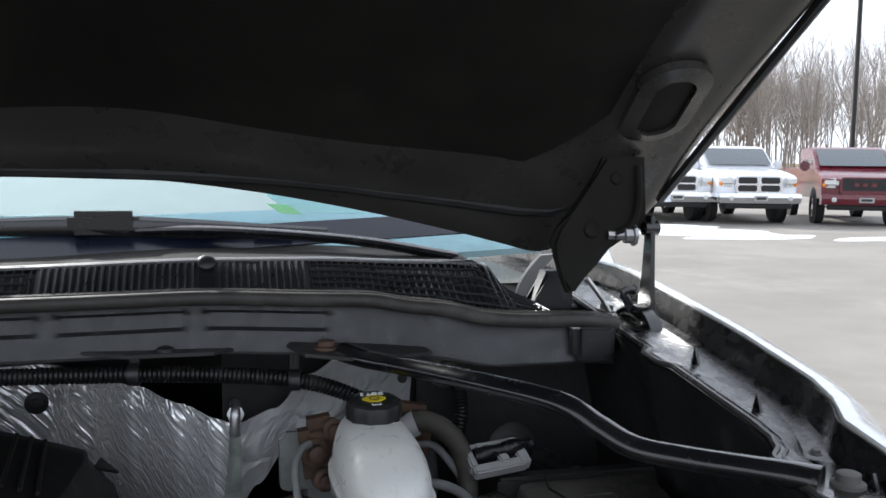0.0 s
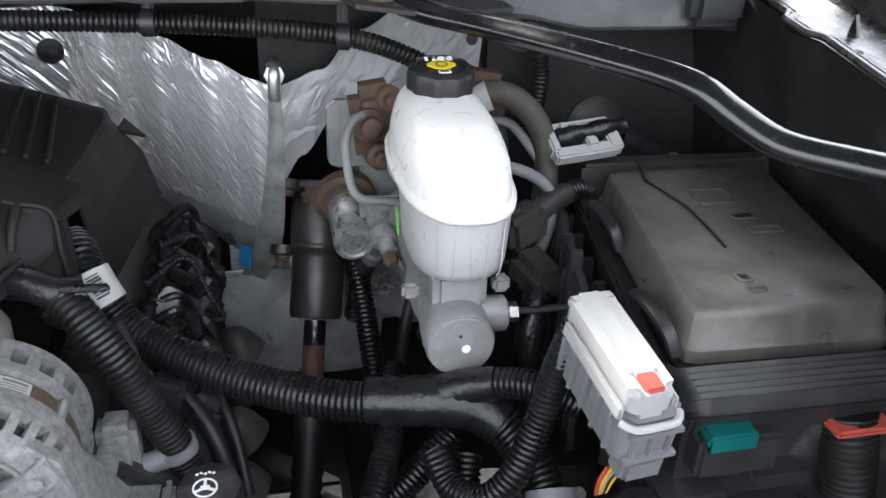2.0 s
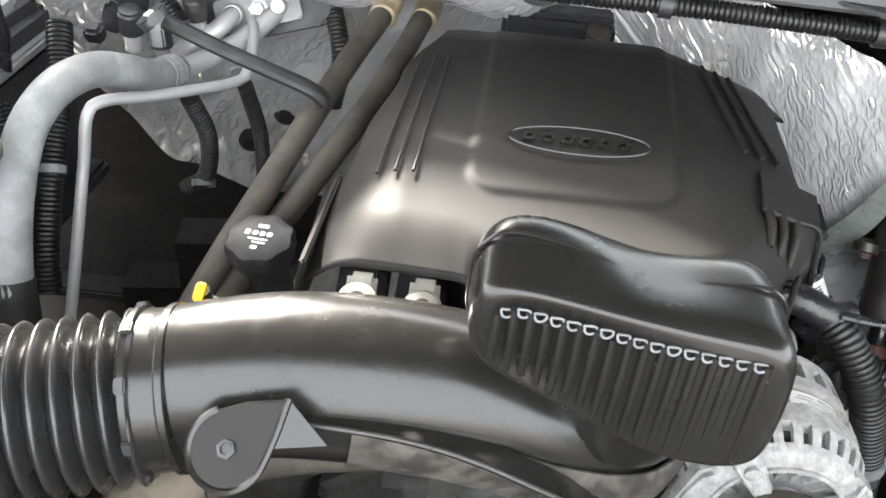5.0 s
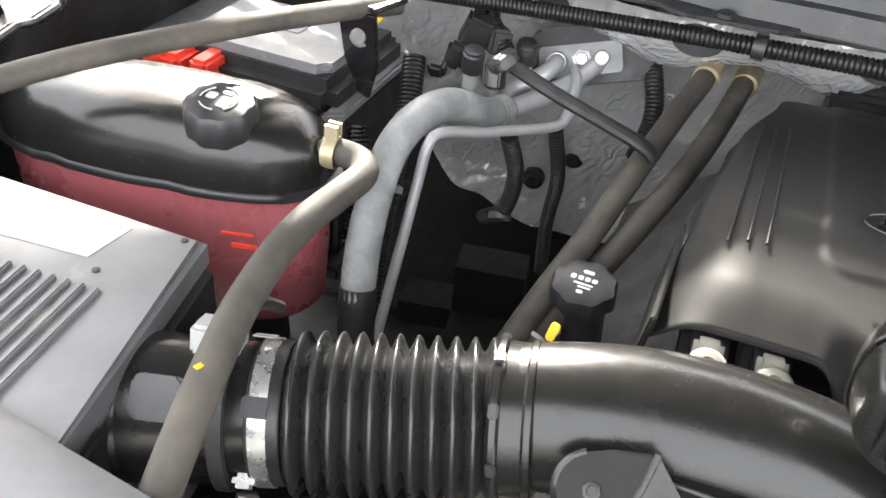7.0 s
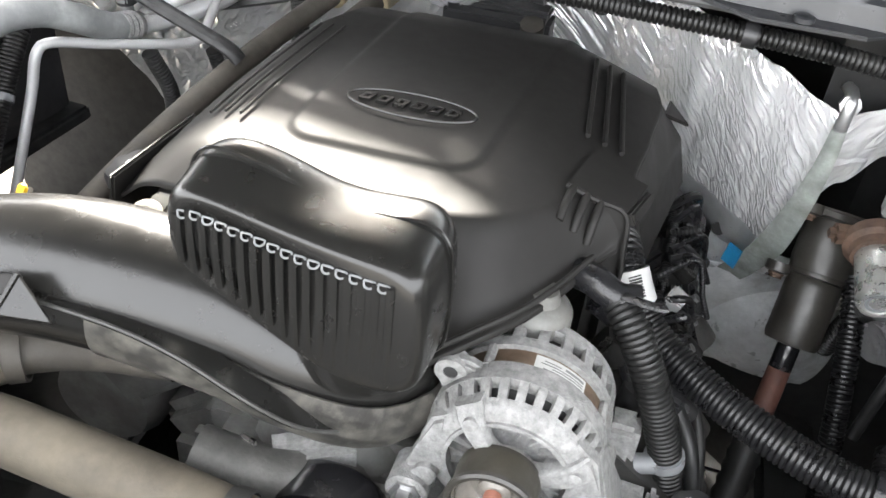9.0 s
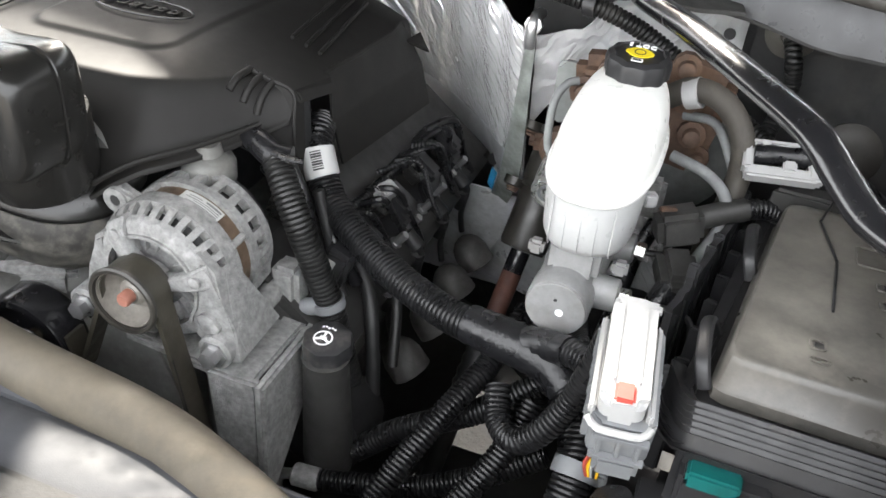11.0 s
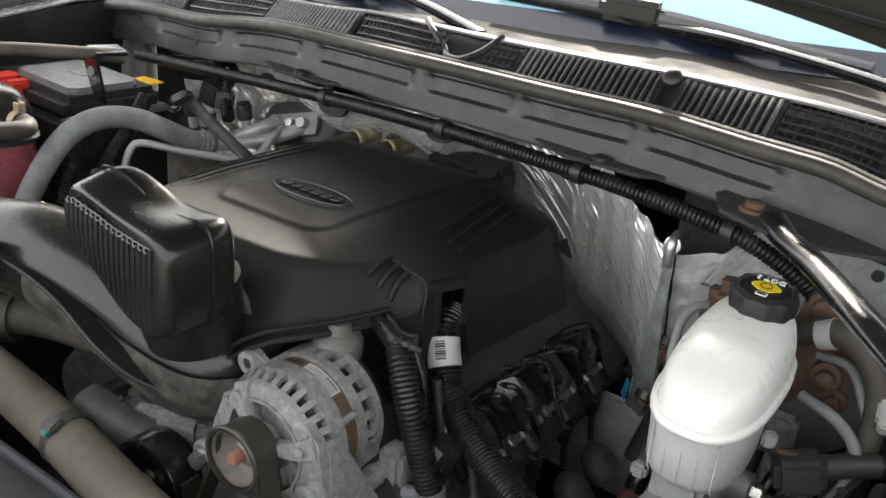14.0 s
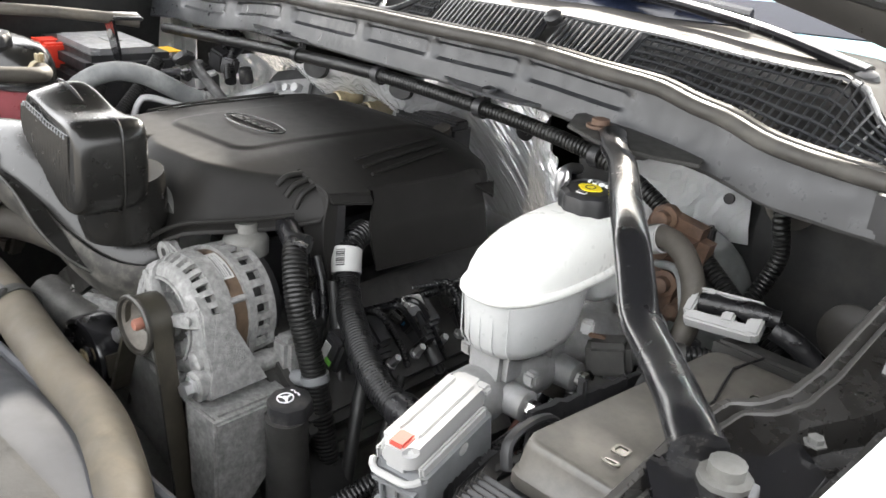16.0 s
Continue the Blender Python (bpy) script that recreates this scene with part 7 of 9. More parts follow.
    for nm, cc, ss, mt in (("housing", (0, 0, 0), (0.018, 0.022, 0.030), M_WHITEPLUG), ("latch", (-0.004, -0.012, 0.006), (0.010, 0.006, 0.016), M_WHITEPLUG), ("lock", (0.002, -0.003, -0.019), (0.018, 0.020, 0.010), M_BLUEPLUG)):
        bm = box(B(), cc, ss, (0, 0, 0), 0.002)
        bmesh.ops.transform(bm, matrix=m, verts=bm.verts)
        part(nm, bm, mt, plug)
    for k, mt in enumerate((M_RED, M_INK, M_REDCAP)):
        part("wire", tube(B(), [m @ Vector((-0.004 + 0.004 * k, 0, -0.022)), m @ Vector((-0.002 + 0.004 * k, -0.002, -0.034)), m @ Vector((0.004 + 0.002 * k, 0.004, -0.046))], 0.0016, 6, 0.006), mt, plug)
    cw = thing("wiring_conduit", (0.25, 0.1, 0.93), "thin conduit running along the coils", "conduit")
    part("conduit", tube(B(), [(0.235, -0.03, 0.945), (0.245, 0.03, 0.945), (0.250, 0.10, 0.946), (0.252, 0.17, 0.944), (0.250, 0.25, 0.935)], 0.0055, 12, pitch=0.005, depth=0.001), M_CONDUIT, cw)
    part("stub", tube(B(), [(0.250, 0.11, 0.957), (0.262, 0.115, 0.948), (0.275, 0.12, 0.938)], 0.006, 10, pitch=0.005, depth=0.001), M_CONDUIT, cw)
    part("brass_bolt", bolt(B(), (0.278, 0.088, 0.866), (0.6, 0, 0.8), 0.006, 0.010), M_BRASS, cw)
    wires = thing("wiring_conduit", (0.27, -0.06, 0.9), "bundle of loose black leads beside the alternator", "conduit")
    for pts, r in (([(0.235, -0.06, 1.0), (0.25, -0.065, 0.95), (0.265, -0.07, 0.90), (0.29, -0.08, 0.85)], 0.006), ([(0.25, -0.03, 0.93), (0.285, -0.05, 0.90), (0.305, -0.075, 0.87), (0.32, -0.10, 0.80), (0.325, -0.11, 0.74)], 0.008), ([(0.30, 0.0, 0.88), (0.315, -0.03, 0.85), (0.325, -0.06, 0.80)], 0.006), ([(0.24, -0.09, 0.96), (0.235, -0.085, 0.91), (0.245, -0.08, 0.86)], 0.012)):
        part("lead", tube(B(), pts, r, 10, 0.008), M_RUBBER, wires)
    lo = thing("wiring_conduit", (0.27, 0.12, 0.93), "tangle of thin black leads over the ignition coils", "conduit")
    rnd = random.Random(12)
    for k in range(9):
        y = -0.02 + 0.030 * k
        dy, dz = rnd.uniform(0.02, 0.055), rnd.uniform(-0.006, 0.012)
        a = Vector((0.240 + rnd.uniform(0, 0.012), y, 0.948 + dz))
        b = Vector((0.285 + rnd.uniform(-0.012, 0.012), y + dy, 0.905 + dz))
        m2 = (a + b) / 2 + Vector((0.010, rnd.uniform(-0.015, 0.015), 0.022 + rnd.uniform(0, 0.012)))
        part("lead", tube(B(), [a, m2, b, b + Vector((0.012, 0.006, -0.03))], rnd.choice((0.0028, 0.0040, 0.0055)), 8, 0.006, pitch=0.0045 if k % 3 == 0 else 0.0, depth=0.0008 if k % 3 == 0 else 0.0), M_TAPE if k % 2 else M_CONDUIT, lo)
    for c2, sz, rt in (((0.266, 0.020, 0.944), (0.022, 0.018, 0.016), (10, 30, 15)), ((0.270, 0.115, 0.940), (0.024, 0.020, 0.018), (-8, 34, -12)), ((0.268, 0.190, 0.936), (0.020, 0.022, 0.016), (6, 30, 8))):
        part("plug", box(B(), c2, sz, rt, 0.003), M_GLOSSY, lo)
    for pts, r in (([(0.190, -0.085, 1.03), (0.212, -0.078, 1.005), (0.225, -0.080, 0.975), (0.240, -0.088, 0.945)], 0.0075), ([(0.205, -0.060, 1.02), (0.222, -0.064, 0.99), (0.232, -0.070, 0.955), (0.236, -0.085, 0.93)], 0.006), ([(0.228, -0.050, 0.985), (0.246, -0.060, 0.958), (0.262, -0.064, 0.935), (0.280, -0.060, 0.90)], 0.007)):
        part("lead", tube(B(), pts, r, 10, 0.006), M_TAPE, lo)
    part("plug", box(B(), (0.214, -0.088, 0.995), (0.030, 0.024, 0.040), (12, 20, 10), 0.005), M_GLOSSY, lo)
    sens = thing("sensor_plug", (0.262, -0.085, 0.93), "black sensor plug with a white and lime label", "sensor")
    part("body", box(B(), (0.262, -0.072, 0.925), (0.030, 0.026, 0.05), (0, 20, 0), 0.005), M_PLASTIC, sens)
    part("label", box(B(), (0.258, -0.0865, 0.928), (0.010, 0.001, 0.026), (0, 24, 0)), M_LABEL, sens)
    part("lime_mark", box(B(), (0.263, -0.0868, 0.916), (0.010, 0.001, 0.007), (0, 24, 0)), M_GREENMARK, sens)
    noz = thing("hose_fitting", (0.262, -0.15, 0.91), "grey spring clip and rusty fitting by the alternator", "fitting")
    part("clip", lathe(B(), (0.252, -0.125, 0.905), (0.9, 0.1, 0.25), [(0.009, 0), (0.009, 0.018), (0.006, 0.02)], 12), M_GREYPLUG, noz)
    part("fitting", lathe(B(), (0.236, -0.128, 0.90), (0.9, 0.1, 0.25), [(0.007, 0), (0.007, 0.016)], 8), M_RUST, noz)


# ---- alternator, belt, power steering ----
def build_alternator():
    cx, cz = 0.156, 0.971
    ax = Vector((0, 1, 0))
    t = thing("alternator", (cx, -0.17, cz - 0.07), "corroded cast aluminium alternator with brown core band", "alternator")

    def around(a, r, y):
        return Vector((cx + r * math.cos(a), y, cz + r * math.sin(a)))

    def bar(name, a, w, rings, parent, th=0.006):
        """A cast bar at angle a that follows (radius, y) stations."""
        side = Vector((-math.sin(a), 0, math.cos(a))) * w
        loops = []
        for (r, y), (r2, y2) in zip(rings, [(r - th * n0, y + th * n1) for (r, y), n0, n1 in zip(rings, (1, 1, 0.8), (0.0, 0.2, 0.6))]):
            p, q = around(a, r, y), around(a, r2, y2)
            loops.append([p - side, p + side, q + side, q - side])
        return part(name, loft(B(), loops), M_ALLOY, parent)
    fh = part("front_housing", ring(B(), (cx, -0.1955, cz), ax, 0.060, 0.0742, 0.0235, 64), M_ALLOY, t)
    part("winding_core", lathe(B(), (cx, -0.206, cz), ax, [(0.050, 0), (0.056, 0.002), (0.0655, 0.014), (0.066, 0.030)], 44), M_DARK, fh)
    n = 30
    for k in range(n):
        a = 2 * math.pi * (k + 0.5) / n
        bar("vent_bar", a, 0.0036 if 0.25 < a < 2.0 or 3.4 < a < 4.2 else 0.0052, [(0.0742, -0.193), (0.0722, -0.204), (0.0655, -0.2165)], fh)
    part("front_dome", lathe(B(), (cx, 0, cz), ax, [(0.0670, -0.2135), (0.0655, -0.2185), (0.0620, -0.2215), (0.0585, -0.2230), (0.0545, -0.2240), (0.0500, -0.2240), (0.0488, -0.2215), (0.0495, -0.2150), (0.0580, -0.2130), (0.0640, -0.2110)], 64), M_ALLOY, fh)
    part("air_ring", ring(B(), (cx, -0.2265, cz), ax, 0.0490, 0.0525, 0.004, 56), M_ALLOY, fh)
    for a0, w in ((124, 0.0105), (20, 0.0105), (252, 0.012)):
        a = radians(a0)
        side = Vector((-math.sin(a), 0, math.cos(a))) * w
        loops = []
        for r, y, f in ((0.018, -0.230, 0.85), (0.034, -0.2315, 0.7), (0.048, -0.2310, 0.85), (0.060, -0.2265, 1.1), (0.069, -0.2185, 1.2)):
            p = around(a, r, y)
            loops.append([p - side * f, p - side * f * 0.8 - Vector((0, 0.0025, 0)), p + side * f * 0.8 - Vector((0, 0.0025, 0)), p + side * f, p + side * f + Vector((0, 0.009, 0)), p - side * f + Vector((0, 0.009, 0))])
        spoke = part("spoke", loft(B(), loops), M_ALLOY, fh)
        part("spoke_bolt", lathe(B(), around(a, 0.057, -0.2285), (0, -1, 0), [(0.0065, 0), (0.0065, 0.003), (0.0045, 0.004)], 10), M_ALLOY, spoke)
    part("bearing_hub", lathe(B(), (cx, -0.232, cz), ax, [(0.014, 0), (0.022, 0.001), (0.024, 0.012)], 28), M_ALLOY, fh)
    part("rotor_disc", lathe(B(), (cx, -0.212, cz), ax, [(0.012, 0), (0.049, 0), (0.049, 0.002)], 36), M_DARK, t)
    for k in range(18):
        a = 2 * math.pi * k / 18
        bm = box(B(), (0, 0, 0), (0.018, 0.007, 0.0016), (0, 0, 0), 0.0005)
        bmesh.ops.transform(bm, matrix=Matrix.Translation(around(a, 0.0395, -0.2165)) @ pose(0, 0, 0, 0, -math.degrees(a) + 14, 0), verts=bm.verts)
        part("fan_blade", bm, M_ALLOY, t)
    part("stator_band", lathe(B(), (cx, -0.173, cz), ax, [(0.066, 0), (0.0695, 0.001), (0.0695, 0.027), (0.066, 0.028)], 56), M_BROWN, t, "brown varnished core band")
    for a0 in (118, 28, -62):
        part("tie_bolt", tube(B(), [around(radians(a0), 0.0715, -0.175), around(radians(a0), 0.0715, -0.16), around(radians(a0), 0.0715, -0.145)], 0.0042, 8, 0.02), M_ALLOY, t)
    rh = part("rear_housing", ring(B(), (cx, -0.147, cz), ax, 0.060, 0.0745, 0.013, 56), M_ALLOY, t)
    part("rear_rim", ring(B(), (cx, -0.112, cz), ax, 0.052, 0.0735, 0.012, 56), M_ALLOY, rh)
    part("winding_core", lathe(B(), (cx, -0.145, cz), ax, [(0.062, 0), (0.062, 0.04)], 36), M_DARK, rh)
    for k in range(22):
        a = 2 * math.pi * (k + 0.3) / 22
        bar("vent_bar", a, 0.0046, [(0.0745, -0.136), (0.0742, -0.122), (0.0735, -0.108)], rh)
    part("rear_cap", lathe(B(), (cx, -0.100, cz), ax, [(0.058, 0), (0.060, 0.004), (0.060, 0.022), (0.05, 0.028)], 32), M_PLASTIC, t)

    def wrap(a0, a1, y0, y1, r, mat, name, lab=""):
        bm = sheet(B(), lambda u, v: around(a0 + (a1 - a0) * u, r, y0 + (y1 - y0) * v), 10, 2, 0.0005)
        return part(name, bm, mat, t, lab)
    label = wrap(radians(50), radians(88), -0.170, -0.150, 0.0702, M_LABEL, "label", "white printed label")
    for a0, da, v0, v1 in ((52, 30, 0.003, 0.0042), (52, 24, 0.0065, 0.0077), (52, 32, 0.010, 0.0112), (52, 15, 0.0135, 0.0165), (70, 12, 0.0135, 0.0147)):
        r, a = 0.0707, radians(a0)
        bm = sheet(B(), lambda u, v: around(a + radians(da) * u, r, -0.170 + v0 + (v1 - v0) * v), 3, 1, 0.0003)
        part("label_bar", bm, M_GREYINK, label)
    # mounting ear and legs
    ear = part("mounting_ear", prism(B(), [(-0.062, 0.022), (-0.025, 0.060), (-0.046, 0.068), (-0.060, 0.069), (-0.072, 0.060), (-0.073, 0.046)], Matrix.Translation((cx, -0.169, cz)) @ pose(0, 0, 0, 90, 0, 0), 0.016, 0.004), M_ALLOY, t)
    part("ear_boss", ring(B(), (cx - 0.0604, -0.188, cz + 0.056), (0, 1, 0), 0.0062, 0.0135, 0.020, 24), M_ALLOY, ear)
    # black disc for the shade inside the ear's bore
    part("ear_hole", lathe(B(), (cx - 0.0604, -0.186, cz + 0.056), (0, -1, 0), [(0.0064, 0), (0.0064, 0.0008), (0.005, 0.001)], 16), M_INK, ear)

    def plate(name, pts, y, th, bev=0.004):
        return part(name, prism(B(), pts, Matrix.Translation((cx, y, cz)) @ pose(0, 0, 0, 90, 0, 0), th, bev), M_ALLOY, t)
    plate("mounting_leg", [(0.050, 0.045), (0.068, 0.028), (0.078, -0.005), (0.094, -0.056), (0.050, -0.062), (0.038, -0.050), (0.056, -0.012)], -0.203, 0.020)
    plate("mounting_leg", [(-0.050, 0.040), (-0.066, 0.030), (-0.076, -0.006), (-0.086, -0.050), (-0.070, -0.062), (-0.054, -0.050), (-0.058, -0.012)], -0.203, 0.020)
    for x, z in ((0.060, -0.030), (-0.064, -0.030)):
        part("leg_boss", lathe(B(), (cx + x, -0.222, cz + z), (0, -1, 0), [(0.011, 0), (0.011, 0.006), (0.008, 0.008)], 16), M_ALLOY, t)
    side = [Vector(p) for p in ((cx + 0.070, -0.202, cz + 0.022), (cx + 0.073, -0.182, cz + 0.018), (cx + 0.092, -0.138, cz - 0.060), (cx + 0.094, -0.230, cz - 0.060))]
    part("mounting_foot", loft(B(), [side, [p - Vector((0.010, 0, 0.003)) for p in side]]), M_ALLOY, t)
    # the casting is drawn in towards its front and axis
    drawn = set()
    for ob in t.children_recursive:
        if ob.data.name not in drawn:
            drawn.add(ob.data.name)
            for v in ob.data.vertices:
                dy = v.co.y + 0.212
                k = 0.91 if v.co.z > cz - 0.03 else 0.96
                v.co.x = cx + (v.co.x - cx) * k
                v.co.z = cz + (v.co.z - cz) * k
                if dy > 0:
                    v.co.y = dy * 0.74 - 0.212
    pulley = part("pulley", lathe(B(), (cx - 0.003, -0.229, cz + 0.002), -ax, [(0.014, 0), (0.0300, 0.002), (0.0300, 0.028), (0.0330, 0.029), (0.0338, 0.033), (0.0322, 0.0350), (0.0292, 0.0345), (0.0285, 0.008)], 52), M_SOOT, t, "black grooved belt pulley")
    part("pulley_cup", lathe(B(), (cx - 0.003, -0.241, cz + 0.002), -ax, [(0.009, -0.004), (0.021, -0.003), (0.0272, 0.006), (0.0282, 0.019), (0.0274, 0.0195), (0.0258, 0.007), (0.0195, 0.0), (0.010, -0.0005)], 44), M_CUP, pulley, "dull beige pulley cup")
    part("hub_nut", lathe(B(), (cx - 0.003, -0.241, cz + 0.002), -ax, [(0.0125, 0), (0.0125, 0.007), (0.0095, 0.009), (0.0085, 0.010)], 18), M_CUP, pulley)
    part("hub_end", lathe(B(), (cx - 0.003, -0.248, cz + 0.002), -ax, [(0.0066, 0), (0.0066, 0.012), (0.0052, 0.014), (0.002, 0.0135)], 14), M_SHAFTEND, pulley, "salmon red shaft end")

    k = thing("alternator_bracket", (0.22, -0.2, 0.8), "corroded cast aluminium alternator bracket", "bracket")
    bm = prism(B(), [(0.065, -0.222), (0.262, -0.240), (0.264, -0.142), (0.10, -0.13)], Matrix.Translation((0, 0, 0.890)), 0.012, 0.003)
    part("top_plate", bm, M_ALLOY, k)
    bm = prism(B(), [(0.215, 0.905), (0.268, 0.905), (0.268, 0.78), (0.24, 0.755), (0.222, 0.80)], Matrix.Translation((0, -0.232, 0)) @ pose(0, 0, 0, 90, 0, 0), 0.010, 0.003)
    part("front_web", bm, M_ALLOY, k)
    part("side_plate", prism(B(), [(-0.245, 0.905), (-0.145, 0.905), (-0.16, 0.83), (-0.225, 0.76), (-0.245, 0.77)], Matrix.Translation((0.266, 0, 0)) @ pose(0, 0, 0, 90, 0, 90), 0.010, 0.003), M_ALLOY, k)
    bm = prism(B(), [(0.045, 0.905), (0.15, 0.905), (0.18, 0.83), (0.15, 0.77), (0.09, 0.80), (0.05, 0.86)], Matrix.Translation((0, -0.215, 0)) @ pose(0, 0, 0, 90, 0, 0), 0.012, 0.003)
    part("inner_web", bm, M_ALLOYDK, k)
    for x, z in ((0.223, 0.921), (0.086, 0.928)):
        b = part("bolt_boss", lathe(B(), (x, -0.205, z), (0, -1, 0), [(0.017, 0), (0.017, 0.030), (0.014, 0.032)], 20), M_ALLOY, k)
        part("bolt", lathe(B(), (x, -0.236, z), (0, -1, 0), [(0.0135, 0), (0.0135, 0.003), (0.009, 0.004), (0.009, 0.013), (0.007, 0.014)], 6), M_ZINC, b)
    part("through_bolt", tube(B(), [(0.223, -0.21, 0.921), (0.223, -0.15, 0.921), (0.225, -0.10, 0.921)], 0.012, 12, 0.03), M_ALLOY, k)
    part("rear_lug", box(B(), (0.235, -0.12, 0.925), (0.03, 0.03, 0.05), (0, 0, 0), 0.006), M_ALLOY, k)

    s = thing("belt_tensioner", (0.035, -0.24, 0.85), "smooth black idler pulley on the belt tensioner", "idler pulley")
    part("pulley", lathe(B(), (0.026, -0.222, 0.876), -ax, [(0.020, 0), (0.047, 0.001), (0.0495, 0.004), (0.0500, 0.010), (0.0500, 0.034), (0.0485, 0.039), (0.043, 0.0405), (0.040, 0.038), (0.036, 0.033), (0.014, 0.033), (0.012, 0.036)], 52), M_PAINT, s)
    part("bolt", lathe(B(), (0.026, -0.257, 0.876), -ax, [(0.011, 0), (0.011, 0.003), (0.007, 0.004), (0.007, 0.009), (0.006, 0.010)], 6), M_BRASS, s)
    part("arm", box(B(), (0.02, -0.195, 0.84), (0.05, 0.02, 0.12), (0, 20, 0), 0.008), M_ALLOYDK, s)
    bl = thing("serpentine_belt", (0.15, -0.24, 0.8), "black ribbed serpentine belt", "belt")

    def belt(arc, name):
        bm = B()
        loops = []
        for i, (x, z) in enumerate(arc):
            a, b = arc[max(0, i - 1)], arc[min(len(arc) - 1, i + 1)]
            d = Vector((b[0] - a[0], 0, b[1] - a[1])).normalized()
            n = Vector((-d.z, 0, d.x))
            p = Vector((x, 0, z))
            loops.append([bm.verts.new(p + n * h + Vector((0, y, 0))) for h, y in ((-0.0, -0.257), (0.0045, -0.257), (0.0045, -0.235), (0.0, -0.235))])
        for a, b in zip(loops, loops[1:]):
            for q in range(4):
                bm.faces.new((a[q], a[(q + 1) % 4], b[(q + 1) % 4], b[q]))
        bm.faces.new(loops[0][::-1])
        bm.faces.new(loops[-1])
        return part(name, bm, M_BELT, bl)
    px, pz, pr = cx - 0.003, cz + 0.002, 0.0306
    arc = [(0.236, 0.70), (0.216, 0.80)] + [(px + pr * math.cos(radians(a)), pz + pr * math.sin(radians(a))) for a in range(-5, 200, 8)] + [(0.098, 0.90), (0.082, 0.86)]
    belt(arc, "upper_span")
    belt([(0.085, 0.875), (0.080, 0.89), (0.078, 0.90)], "idler_span")
    part("belt_groove", tube(B(), [(0.2355, -0.2585, 0.70), (0.2155, -0.2585, 0.80), (0.1955, -0.2585, 0.92)], 0.0008, 5, 0.05), M_DARK, bl)
    d = thing("crank_pulley", (0.06, -0.23, 0.68), "dark crankshaft pulley below the alternator", "pulley")
    part("disc", lathe(B(), (0.05, -0.20, 0.66), -ax, [(0.04, 0), (0.10, 0.002), (0.10, 0.05), (0.09, 0.052), (0.08, 0.03), (0.03, 0.03)], 40), M_ALLOYDK, d)

    p = thing("power_steering_reservoir", (0.303, -0.17, 0.75), "black power steering reservoir with a symbol cap", "fluid reservoir")
    part("body", lathe(B(), (0.303, -0.168, 0.745), (0, -0.05, 1), [(0.024, 0), (0.026, 0.02), (0.0225, 0.12), (0.0225, 0.155), (0.0235, 0.157)], 28), M_DUSTY, p)
    up = Vector((0.0, -0.10, 1)).normalized()
    cap = part("cap", lathe(B(), (0.303, -0.171, 0.902), up, [(0.0215, 0), (0.0235, 0.002), (0.0235, 0.015), (0.0225, 0.018), (0.020, 0.019)], 48, lobes=8, lobe=0.03), M_PLASTIC, p, "black cap with a steering wheel symbol")
    top = Vector((0.303, -0.171, 0.902)) + up * 0.0193
    part("wheel_symbol", ring(B(), top + Vector((-0.003, -0.003, 0.0003)), up, 0.0078, 0.0092, 0.0005, 30), M_WHITEINK, cap)
    q = Matrix.Translation(top + Vector((-0.003, -0.003, 0.0003))) @ pose(0, 0, 0, 5.7, 0, 0)
    for a in (90, 205, 335):
        bm = box(B(), (0.004, 0, 0.0003), (0.008, 0.0022, 0.0006))
        bmesh.ops.transform(bm, matrix=q @ pose(0, 0, 0, 0, 0, a), verts=bm.verts)
        part("symbol_spoke", bm, M_WHITEINK, cap)
    part("symbol_hub", prism(B(), round_rect(0.007, 0.004, 0.0015), q, 0.0007), M_WHITEINK, cap)
    for k2 in range(5):
        bm = box(B(), (-0.006 + 0.003 * k2, 0.0135 + 0.001 * (k2 % 2), 0.0003), (0.0022, 0.0016, 0.0006), (0, 0, 30 - 60 * (k2 % 2)))
        bmesh.ops.transform(bm, matrix=q, verts=bm.verts)
        part("symbol_wave", bm, M_WHITEINK, cap)
    part("pump", lathe(B(), (0.285, -0.10, 0.77), -ax, [(0.05, 0), (0.05, 0.06), (0.04, 0.065)], 24), M_DARK, p)
    h = thing("hydraulic_hose", (0.32, -0.2, 0.76), "steel fitting and corrugated power steering hose", "hose")
    part("pipe", tube(B(), [(0.262, -0.20, 0.70), (0.262, -0.205, 0.735), (0.268, -0.207, 0.753), (0.285, -0.206, 0.760)], 0.006, 10, 0.006), M_ALLOYDK, h)
    part("fitting", lathe(B(), (0.283, -0.206, 0.760), (1, 0.05, 0.05), [(0.010, 0), (0.012, 0.002), (0.012, 0.026), (0.010, 0.030)], 16), M_ALLOY, h)
    part("hose", tube(B(), [(0.312, -0.204, 0.762), (0.36, -0.198, 0.772), (0.41, -0.19, 0.785), (0.47, -0.17, 0.81), (0.52, -0.15, 0.84)], 0.0105, 14, pitch=0.0047, depth=0.0013), M_CONDUIT, h)
    part("second_hose", tube(B(), [(0.33, -0.16, 0.77), (0.37, -0.155, 0.81), (0.42, -0.15, 0.845), (0.46, -0.14, 0.87), (0.50, -0.12, 0.90)], 0.012, 14, pitch=0.0047, depth=0.0013), M_CONDUIT, h)


